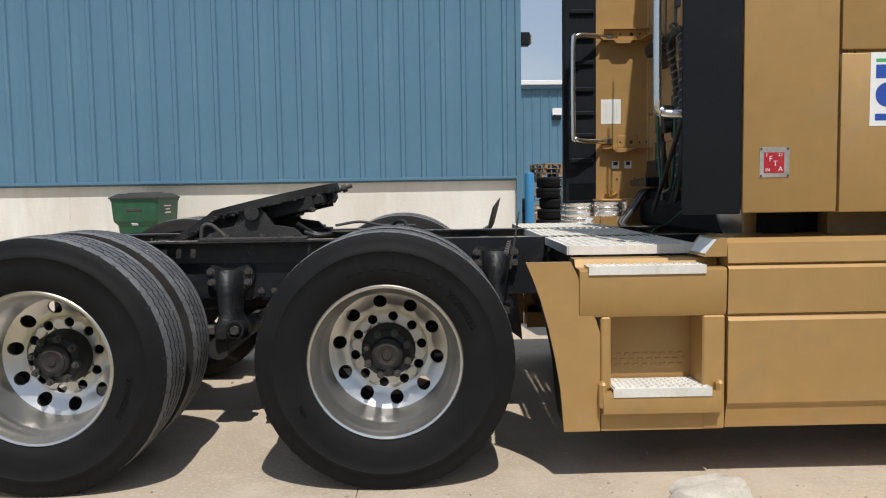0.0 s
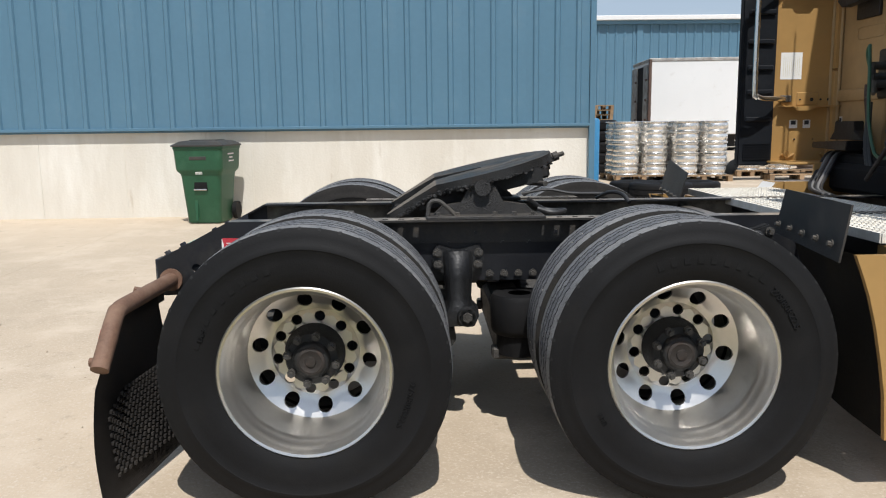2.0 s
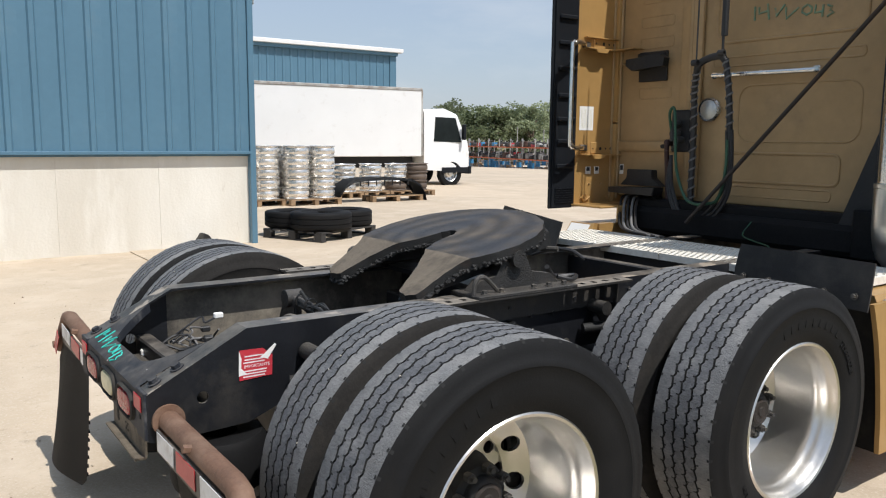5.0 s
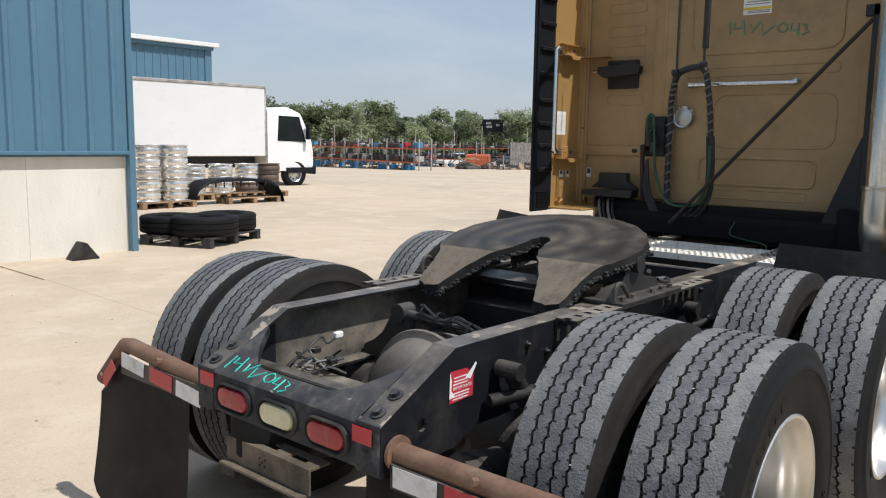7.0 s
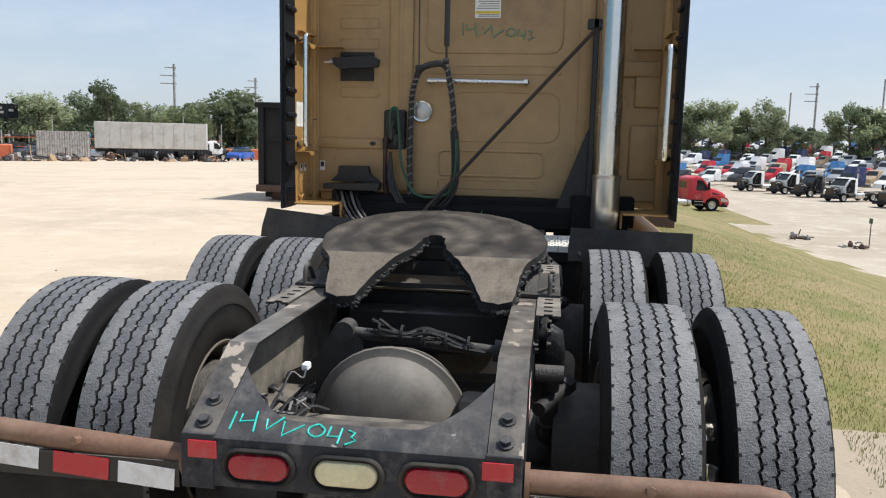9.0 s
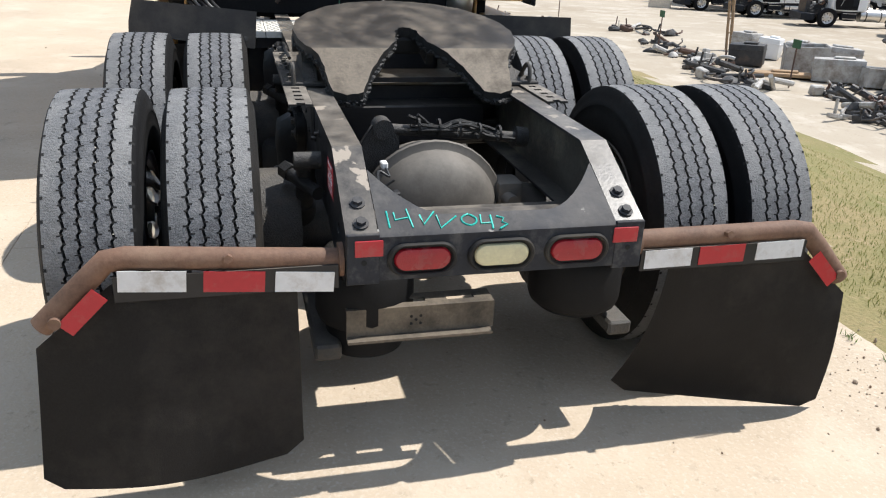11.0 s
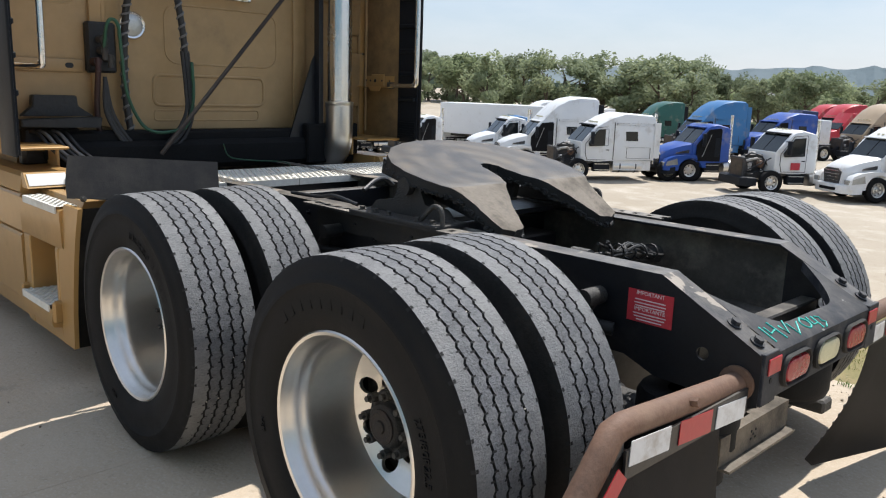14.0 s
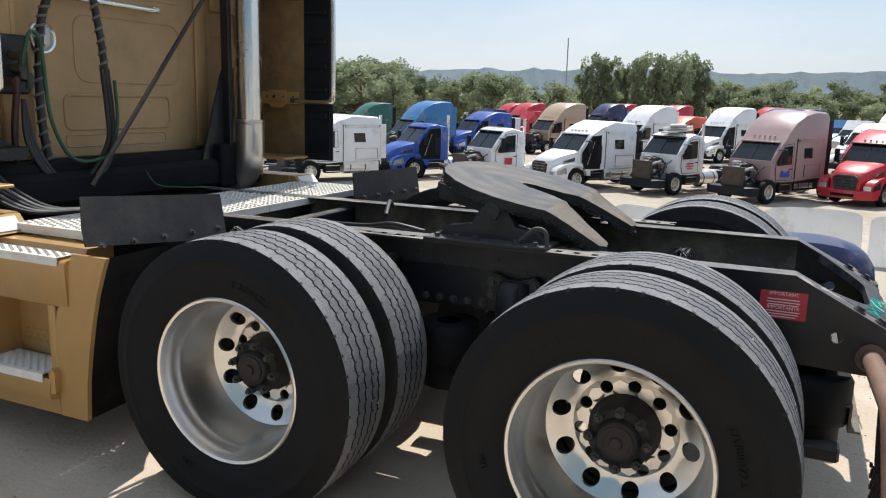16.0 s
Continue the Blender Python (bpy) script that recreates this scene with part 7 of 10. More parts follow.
def wrapped(pts, r, name):
    path = smooth_path(pts, 8)
    hose = part(name, T(path, r, 12), M["hose"], truck, "black hose with grey spiral wrap")
    bm = bmesh.new()
    n, k = len(path), 0.0
    L = 0.0
    for i in range(n - 1):
        L += (path[i + 1] - path[i]).length
    turns = int(L / 0.05)
    sp = []
    for j in range(turns * 10 + 1):
        f = j / (turns * 10) * (n - 1)
        i = min(int(f), n - 2)
        p = path[i].lerp(path[i + 1], f - i)
        d = (path[i + 1] - path[i]).normalized()
        sd = d.cross(Vector((1, 0, 0.01))).normalized()
        o = d.cross(sd)
        a = 2 * math.pi * j / 10
        sp.append(p + (r + 0.001) * (math.cos(a) * sd + math.sin(a) * o))
    tube(bm, sp, 0.0065, 6)
    part("spiral_wrap", bm, M["wrap"], hose, "grey spiral wrap")


wrapped([(2.27, 0.52, 0.98), (2.30, 0.518, 1.06), (2.32, 0.532, 1.25), (2.325, 0.535, 1.45), (2.31, 0.528, 1.67), (2.285, 0.515, 1.82), (2.25, 0.478, 1.935)], 0.0195, "wrapped_hose")
part("hose_arch", T(smooth_path([(2.25, 0.478, 1.935), (2.242, 0.452, 1.972), (2.248, 0.40, 1.998), (2.25, 0.345, 2.008), (2.25, 0.30, 2.004), (2.25, 0.270, 1.972)], 5), 0.022, 12), M["hose"], truck, "black hose bent over between its two hangers")
wrapped([(2.25, 0.270, 1.972), (2.248, 0.244, 1.85), (2.243, 0.222, 1.70), (2.24, 0.210, 1.55)], 0.0185, "wrapped_hose")
for k, (dy, mat) in enumerate(((0.0, "hose"), (0.02, "hose"), (-0.016, "hose"))):
    pts = [(2.24, 0.210 + dy, 1.56), (2.235, 0.195 + dy, 1.35), (2.225, 0.205 + dy, 1.18 + dy), (2.22, 0.30 + dy, 1.04 + dy), (2.22, 0.44, 1.0 - dy), (2.235, 0.56 - dy, 1.03), (2.26, 0.655 - dy, 1.20), (2.275, 0.665, 1.40)]
    part("air_hose", T(smooth_path(pts, 7), 0.011, 8), M[mat], truck)
# spring hangers
for y, z0 in ((0.462, 1.945), (0.275, 1.99)):
    bm = bmesh.new()
    rod(bm, (2.22, y, z0 + 0.05), (2.24, y + 0.015, 3.2), 0.005 if y > 0.4 else 0.008, 8)
    lathe(bm, [(0.012, -0.02), (0.020, -0.02), (0.020, 0.02), (0.012, 0.02)], 12, "Y", True, (2.21, y, z0 + 0.03))
    if y < 0.4:
        box(bm, 2.215, 2.245, y - 0.018, y + 0.018, 2.12, 2.6, bevel=0.006)
    part("hose_hanger", bm, M["hose"], truck, "black spring hose hanger")
for k in range(5):
    bm = bmesh.new()
    y = 0.82 + 0.035 * k
    tube(bm, smooth_path([(2.33, y + 0.1, 1.10), (2.24, y + 0.08, 1.10), (2.15, y + 0.02, 1.0), (2.05, y - 0.1, 0.91), (2.0, y - 0.35, 0.89)], 6), 0.010, 8)
    part("cable", bm, M["wrap" if k in (1, 3) else "hose"], truck, "grey-black cable running under the deck")
bm = bmesh.new()
tube(bm, smooth_path([(1.9, -0.30, 0.87), (1.95, -0.28, 0.92), (2.05, -0.12, 0.93), (2.12, 0.0, 0.95), (2.2, 0.0, 1.02)], 6), 0.004, 6)
part("thin_wire", bm, M["green_hose"], truck)
# black boxes on the rear wall
bm = bmesh.new()
box(bm, 2.372, 2.393, 0.815, 1.055, 1.895, 2.095, bevel=0.004)
slab_from(bm, [(0.755, 2.035), (0.765, 1.985), (1.035, 1.968), (1.085, 2.005), (1.085, 2.045), (0.80, 2.062)], 0.055, Matrix(((0, 0, 1, 2.325), (1, 0, 0, 0), (0, 1, 0, 0), (0, 0, 0, 1))))
box(bm, 2.345, 2.393, 0.82, 1.05, 2.062, 2.085, bevel=0.006)
lb = part("latch_box", bm, M["greased"], truck, "black cab latch box")
for y in (0.88, 0.93, 0.985):
    part("latch_pin", R((2.322, y - 0.02, 2.028), (2.322, y + 0.02, 2.028), 0.011, 10), M["chrome"], lb)
part("latch_rod", R((2.345, 1.085, 2.025), (2.345, 1.165, 2.022), 0.011, 10), M["chrome"], lb)
part("rod_end", R((2.345, 1.105, 2.024), (2.345, 1.125, 2.024), 0.019, 6), M["chrome"], lb)
bm = bmesh.new()
slab_from(bm, [(0.72, 1.185), (1.13, 1.172), (1.13, 1.135), (0.735, 1.128)], 0.105, Matrix(((0, 0, 1, 2.288), (1, 0, 0, 0), (0, 1, 0, 0), (0, 0, 0, 1))))
slab_from(bm, [(0.735, 1.186), (1.10, 1.186), (1.045, 1.235), (1.04, 1.296), (0.82, 1.296), (0.815, 1.24)], 0.06, Matrix(((0, 0, 1, 2.333), (1, 0, 0, 0), (0, 1, 0, 0), (0, 0, 0, 1))))
bmesh.ops.bevel(bm, geom=list(bm.edges), offset=0.005, segments=2, affect="EDGES", clamp_overlap=True)
box(bm, 2.30, 2.393, 0.80, 1.10, 0.92, 1.13, bevel=0.02)
sb_ = part("step_box", bm, M["greased"], truck, "black plastic cover at the foot of the wall", 40)
part("worn_label", PL(Matrix(((0, 0, -1, 2.287), (1, 0, 0, 0), (0, 1, 0, 0), (0, 0, 0, 1))), 0.89, 0.96, 1.146, 1.162), M["wrap"], sb_, "worn grey label")
# brace, exhaust bracket and stack
part("diagonal_brace", R((2.20, -0.72, 2.24), (2.14, 0.42, 0.98), 0.0125, 10), M["brace"], truck, "thin dark brown diagonal brace")
bm = bmesh.new()
box(bm, 2.19, 2.25, -0.735, -0.70, 1.0, 2.30, bevel=0.004)
box(bm, 2.19, 2.25, -0.80, -0.66, 2.235, 2.30, bevel=0.004)
slab_from(bm, [(-0.69, 0.88), (-0.47, 0.88), (-0.50, 1.05), (-0.68, 1.55), (-0.72, 1.62), (-0.735, 1.6)], 0.012, Matrix(((0, 0, 1, 2.25), (1, 0, 0, 0), (0, 1, 0, 0), (0, 0, 0, 1))))
part("stack_bracket", bm, M["black"], truck, "black exhaust stack bracket")
bm = bmesh.new()
EX = (2.137, -0.825)
rg = lathe(bm, [(0.080, 1.262), (0.080, 3.7), (0.074, 3.7), (0.074, 3.4)], 32, "Z", center=(EX[0], EX[1], 0))
stack = part("exhaust_pipe", bm, M["chrome"], truck, "tall chromed exhaust stack")
bm = bmesh.new()
tube(bm, smooth_path([(EX[0], EX[1], 1.285), (EX[0], EX[1], 1.15), (EX[0] + 0.01, EX[1], 1.03), (EX[0] + 0.06, EX[1], 0.94), (EX[0] + 0.18, EX[1], 0.90), (EX[0] + 0.4, EX[1], 0.89)], 6), 0.092, 28)
lathe(bm, [(0.092, 1.262), (0.0945, 1.266), (0.0945, 1.286), (0.080, 1.29)], 32, "Z", center=(EX[0], EX[1], 0))
part("exhaust_elbow", bm, M["alu"], stack, "tarnished exhaust elbow")
part("heat_shield", B(2.18, 2.30, -1.02, -0.60, 0.88, 1.14, bevel=0.01), M["cabin"], truck)
# papers, decals and writing
def wall_label(parent, y0, y1, z0, z1, mat, x=2.3545, label=""):
    return part("sticker", PL(Matrix(((0, 0, -1, x), (1, 0, 0, 0), (0, 1, 0, 0), (0, 0, 0, 1))), y0, y1, z0, z1, 0.001), M[mat], parent, label)


sheet = wall_label(wall, -0.072, 0.106, 2.333, 2.57, "paper", 2.391, "white notice with a yellow strip")
wall_label(sheet, -0.068, 0.102, 2.362, 2.378, "ink_yellow", 2.3895)
bm = bmesh.new()
for z in (2.342, 2.352, 2.395, 2.41, 2.425, 2.44, 2.46, 2.48, 2.5):
    plate(bm, Matrix(((0, 0, -1, 2.3895), (1, 0, 0, 0), (0, 1, 0, 0), (0, 0, 0, 1))), -0.062, 0.085 + 0.01 * math.sin(z * 90), z, z + 0.005, 0.0006)
part("print_block", bm, M["wrap"], sheet)
M["faded_teal"] = material("faded_teal_marker", (0.15, 0.27, 0.18), 0.6, var=0.3, scale=40, bump=0.05, dirt=(0.28, 0.20, 0.10), dirt_amount=0.6, dirt_scale=30)
wm = Matrix(((0, 0, -1, 2.3925), (-1, 0, 0, 0.0), (0, 1, 0, 2.19), (0, 0, 0, 1)))
for pts in MARKS:
    stroke(wall, [(-0.185 + (x_ + 0.312) * 1.48, y_ * 1.35) for x_, y_ in pts], wm, 0.0075, "faded_teal")
for s, y in ((1, 1.2632),):
    im = Matrix(((1, 0, 0, 2.088), (0, 0, -1, y), (0, 1, 0, 1.645), (0, 0, 0, 1)))
    pp = part("paper_sheet", PL(im, -0.068, 0.068, -0.083, 0.083), M["paper"], truck, "white paper taped inside the extender")
    bm = bmesh.new()
    for k in range(9):
        plate(bm, im @ pose(0, 0, 0.001), -0.05 + 0.0125 * k, -0.0485 + 0.0125 * k, -0.065, 0.06, 0.0005)
    part("print_block", bm, M["clear_lens"], pp)
    for dx, w in ((0.032, 0.026), (0.118, 0.024)):
        st_ = part("small_sticker", PL(im @ pose(dx, -0.363, 0), -w, w, -0.026, 0.026), M["paper"], truck, "small white sticker with black symbols")
        part("symbol", PL(im @ pose(dx, -0.355, 0.001), -w * 0.6, w * 0.6, -0.012, 0.014), M["ink_dark"], st_)
    cs_ = wall_label(truck, 1.172, 1.208, 1.255, 1.325, "paper", 2.388, "small white sticker with black symbols")
    part("symbol", PL(Matrix(((0, 0, -1, 2.3865), (1, 0, 0, 0), (0, 1, 0, 0), (0, 0, 0, 1))), 1.177, 1.203, 1.282, 1.318, 0.0006), M["ink_dark"], cs_)
    for dx in (0.07, 0.19):
        part("rivet", R((2.06 + dx, 1.264, 1.185), (2.06 + dx, 1.258, 1.185), 0.006, 8), M["chrome"], truck)
    for dx in (0.0, 0.25):
        bm = bmesh.new()
        for a in (35, 90, 145):
            rod(bm, (2.09 + dx, 1.262, 1.065), (2.09 + dx + 0.05 * math.cos(radians(a)), 1.25, 1.065 + 0.05 * math.sin(radians(a))), 0.007, 8)
        part("clip", bm, M["gold"], truck)
# right side: permit plate and door decal
pm = Matrix(((1, 0, 0, 2.1185), (0, 0, -1, -1.2405), (0, 1, 0, 1.2138), (0, 0, 0, 1)))
plt = part("permit_plate", PL(pm, -0.056, 0.056, -0.056, 0.056, 0.002), M["junkgrey"], truck, "square metal plate with a red sticker")
part("permit_sticker", PL(pm @ pose(-0.002, -0.002, 0.002), -0.038, 0.038, -0.038, 0.038, 0.0008), M["tape_red"], plt, "red tax sticker")
for txt, x, y, sz in (("I", -0.03, 0.026, 0.022), ("F", -0.015, 0.012, 0.028), ("T", 0.002, -0.006, 0.028), ("A", 0.022, -0.026, 0.026), ("21", 0.022, 0.027, 0.018), ("IN", -0.026, -0.029, 0.018)):
    letters(txt, sz, M["ink_white"], plt, pm @ pose(x, y, 0.0034), "plate_letters")
for x in (-0.05, 0.05):
    for z in (-0.05, 0.05):
        part("rivet", R((2.1185 + x, -1.242, 1.2138 + z), (2.1185 + x, -1.245, 1.2138 + z), 0.004, 8), M["iron"], plt)
for s in (-1, 1):
    dm = Matrix(((-s, 0, 0, 2.632 if s < 0 else 2.604), (0, 0, s, 1.2905 if s > 0 else -1.2405), (0, 1, 0, 1.477), (0, 0, 0, 1)))
    dc = part("door_decal", PL(dm, -0.16, 0.16, -0.135, 0.135, 0.001), M["paper"], truck, "white company decal with blue and green marks")
    part("decal_mark", SL(oval(0.05, 0.045), 0.0006, dm @ pose(-0.09, -0.02, 0.0018)), M["ink_blue"], dc)
    part("decal_mark", PL(dm @ pose(0, 0, 0.001), -0.14, 0.12, 0.04, 0.09, 0.0006), M["ink_blue"], dc)
    part("decal_mark", PL(dm @ pose(0, 0, 0.001), -0.14, 0.0, 0.10, 0.112, 0.0006), M["ink_green"], dc)
    part("decal_mark", PL(dm @ pose(0, 0, 0.001), -0.14, 0.12, -0.115, -0.09, 0.0006), M["ink_blue"], dc)

# ---- box truck by the far workshop ----
def low_wheel(name="wheel"):
    bm = bmesh.new()
    lathe(bm, [(0.30, -0.11), (0.44, -0.135), (0.49, -0.115), (0.505, -0.09), (0.505, 0.09), (0.49, 0.115), (0.44, 0.135), (0.30, 0.11)], 28, "Y")
    return finish(bm, M["tyre"], "yard_tyre", 40)


def low_rim():
    bm = bmesh.new()
    r = lathe(bm, [(0.30, 0.11), (0.27, 0.09), (0.25, 0.0), (0.16, -0.02), (0.15, 0.02), (0.09, 0.03), (0.085, 0.10), (0.03, 0.11)], 24, "Y")
    bm.faces.new(r[-1])
    for k in range(8):
        a = 2 * math.pi * k / 8
        before = set(bm.faces)
        rod(bm, (0.205 * math.cos(a), -0.02, 0.205 * math.sin(a)), (0.205 * math.cos(a), 0.0, 0.205 * math.sin(a)), 0.034, 8)
        for f in set(bm.faces) - before:
            f.material_index = 1
    return finish(bm, [M["alu"], M["junkdark"]], "yard_rim", 40)


Y_TYRE, Y_RIM = low_wheel(), low_rim()


def road_wheel(parent, x, y, out, z=0.5, k=1.0):
    w = sub("wheel", Y_TYRE, parent, pose(x, y, z, 0, 0, 0 if out > 0 else 180) @ Matrix.Diagonal((k, k, k, 1)), "black tyre with a grey wheel")
    sub("rim", Y_RIM, w)
    return w


def hull(bm, stations):
    """Rounded box sections (x, half width, z0, z1, corner) joined along x."""
    rings = []
    for x, w, z0, z1, c in stations:
        pts = [(w, z0), (w, z1 - c), (w - 0.29 * c, z1 - 0.29 * c), (w - c, z1), (-w + c, z1), (-w + 0.29 * c, z1 - 0.29 * c), (-w, z1 - c), (-w, z0)]
        rings.append([bm.verts.new((x, y, z)) for y, z in pts])
    for a, b in zip(rings, rings[1:]):
        for k in range(8):
            bm.faces.new((a[k], a[(k + 1) % 8], b[(k + 1) % 8], b[k]))
    bm.faces.new(rings[0]); bm.faces.new(rings[-1])


def HU(st):
    bm = bmesh.new()
    hull(bm, st)
    return bm


bt = thing("box_truck", "white cab-over box truck with open rear doors by the blue building", "truck")
part("cargo_box", B(-2.9, 2.9, -1.2, 1.2, 0.98, 3.05, bevel=0.02), M["boxwhite"], bt, "white box body")
part("cargo_rail", B(-2.92, 2.92, -1.22, 1.22, 2.99, 3.08, bevel=0.015), M["junkgrey"], bt, "grey roof rail")
part("cargo_rail", B(-2.93, -2.86, -1.22, -1.12, 0.98, 3.05), M["rustrail"], bt)
part("front_radius", B(2.84, 2.96, -1.2, 1.2, 1.0, 3.02, bevel=0.04, seg=2), M["junkgrey"], bt)
# flat near-black panel stands for the shade inside the open doors
part("door_opening", B(-2.93, -2.90, -0.55, 0.35, 1.05, 2.9), M["cabin"], bt, "open rear doorway with its shaded inside as a dark panel")
for y0, y1 in ((-1.1, -0.55), (0.35, 1.1)):
    dr = part("rear_door", B(-2.96, -2.91, y0, y1, 1.02, 2.92, bevel=0.01), M["junkgrey"], bt, "weathered grey rear door")
    for z in (1.4, 1.95, 2.5):
        part("hinge", B(-2.99, -2.95, y0 + 0.04, y0 + 0.16, z - 0.03, z + 0.03), M["rustrail"], dr)
part("chassis", B(-2.8, 3.0, -0.42, 0.42, 0.62, 0.98), M["black"], bt)
bm = HU([(3.1, 1.0, 0.55, 2.45, 0.15), (3.9, 1.02, 0.5, 2.5, 0.18), (4.35, 1.0, 0.5, 2.35, 0.2), (4.75, 0.98, 0.45, 1.5, 0.1), (4.82, 0.95, 0.45, 1.2, 0.1)])
cb = part("cab", bm, M["boxwhite"], bt, "white tilt cab")
for s in (-1, 1):
    part("side_window", SL([(3.45, 1.45), (4.5, 1.42), (4.25, 2.2), (3.5, 2.22)], 0.03, Matrix(((1, 0, 0, 0), (0, 0, s, s * 1.025), (0, 1, 0, 0), (0, 0, 0, 1)))), M["glass"], cb, "dark side window")
    part("mirror", B(4.45, 4.55, s * 1.15 - 0.08, s * 1.15 + 0.08, 1.5, 2.0, bevel=0.02), M["trim"], cb)
    part("fender", B(3.75, 4.75, s * 1.0 - 0.04, s * 1.0 + 0.04, 0.45, 0.62), M["trim"], cb)
    road_wheel(bt, 4.1, s * 0.9, s, 0.42, 0.84)
    road_wheel(bt, -1.5, s * 0.95, s, 0.42, 0.84)
part("windscreen", SL([(-0.85, 0), (0.85, 0), (0.8, 0.9), (-0.8, 0.9)], 0.02, Matrix.Translation((4.76, 0, 1.5)) @ Matrix(((0, -0.42, 0.9, 0), (1, 0, 0, 0), (0, 0.9, 0.42, 0), (0, 0, 0, 1)))), M["glass"], cb)
part("bumper", B(4.78, 4.92, -1.0, 1.0, 0.4, 0.66, bevel=0.03), M["trim"], cb)
for s in (-1, 1):
    part("headlamp", B(4.80, 4.85, s * 0.78 - 0.14, s * 0.78 + 0.14, 0.8, 0.98), M["lampglass"], cb)
bt.matrix_basis = pose(9.05, 19.35, 0, 0, 0, -4)

# ---- salvage trucks on the lower lot ----
TRUCK_LABELS = {"white": "white", "blue": "blue", "navy": "navy blue", "azure": "mid-blue", "red": "red", "orange": "orange-red", "tan": "tan", "mauve": "faded maroon-grey", "green": "dark green", "yellow": "yellow",
                "grey": "grey", "black": "black", "teal": "teal"}


CAB_SHAPES = {
    "daycab": [(-2.0, 1.08, 0.95, 2.50, 0.14), (-1.9, 1.14, 0.95, 2.62, 0.16), (-1.3, 1.16, 0.92, 2.76, 0.18), (-0.95, 1.13, 0.9, 2.70, 0.20), (-0.80, 1.11, 0.9, 2.58, 0.16), (-0.10, 1.03, 0.95, 1.80, 0.10)],
    "mid": [(-3.7, 1.16, 1.0, 3.02, 0.2), (-3.55, 1.21, 1.0, 3.12, 0.2), (-2.2, 1.21, 0.98, 3.20, 0.22), (-1.5, 1.18, 0.95, 2.98, 0.24), (-0.95, 1.14, 0.9, 2.66, 0.22), (-0.80, 1.11, 0.9, 2.56, 0.16), (-0.10, 1.03, 0.95, 1.80, 0.10)],
    "sleeper": [(-4.0, 1.18, 1.0, 3.80, 0.22), (-3.85, 1.22, 1.0, 3.90, 0.25), (-3.0, 1.22, 1.0, 3.94, 0.3), (-2.3, 1.20, 0.95, 3.82, 0.34), (-1.7, 1.17, 0.92, 3.52, 0.36), (-1.25, 1.15, 0.9, 3.10, 0.32), (-0.95, 1.13, 0.9, 2.72, 0.22), (-0.80, 1.11, 0.9, 2.58, 0.16), (-0.10, 1.03, 0.95, 1.80, 0.10)],
}


def flank(s, y):
    """Lays an outline (x, z) on the side s of a truck at half width y."""
    return Matrix(((1, 0, 0, 0), (0, 0, s, s * y), (0, 1, 0, 0), (0, 0, 0, 1)))


def outline_strip(pts, w):
    """A closed thin band along an outline, as a bent wire of square section."""
    bm = bmesh.new()
    k = len(pts)
    cx, cz = sum(p[0] for p in pts) / k, sum(p[1] for p in pts) / k
    inner = [(x + (cx - x) * w / max(0.2, math.hypot(cx - x, cz - z)), z + (cz - z) * w / max(0.2, math.hypot(cx - x, cz - z))) for x, z in pts]
    o, i = [bm.verts.new((x, z, 0)) for x, z in pts], [bm.verts.new((x, z, 0)) for x, z in inner]
    for q in range(k):
        bm.faces.new((o[q], o[(q + 1) % k], i[(q + 1) % k], i[q]))
    r = bmesh.ops.extrude_face_region(bm, geom=list(bm.faces))
    bmesh.ops.translate(bm, vec=(0, 0, -0.03), verts=[v for v in r["geom"] if isinstance(v, bmesh.types.BMVert)])
    return bm


def front_fender(s, P, parent):
    """Moulded fender with a round wheel arch."""
    arch = [(0.62 * math.cos(radians(a)), 0.52 + 0.62 * math.sin(radians(a))) for a in range(0, 166, 11)]
    prof = [(1.34, 0.52), (1.36, 0.80), (1.22, 1.06), (0.85, 1.20), (0.3, 1.27), (-0.35, 1.26), (-0.78, 1.16), (-0.80, 0.68)]
    bm = SL(arch[::-1] + prof, 0.36, flank(s, 1.17))
    bmesh.ops.triangulate(bm, faces=[f for f in bm.faces if len(f.verts) > 4])
    part("fender", bm, P, parent, "fender with a round wheel arch", 50)


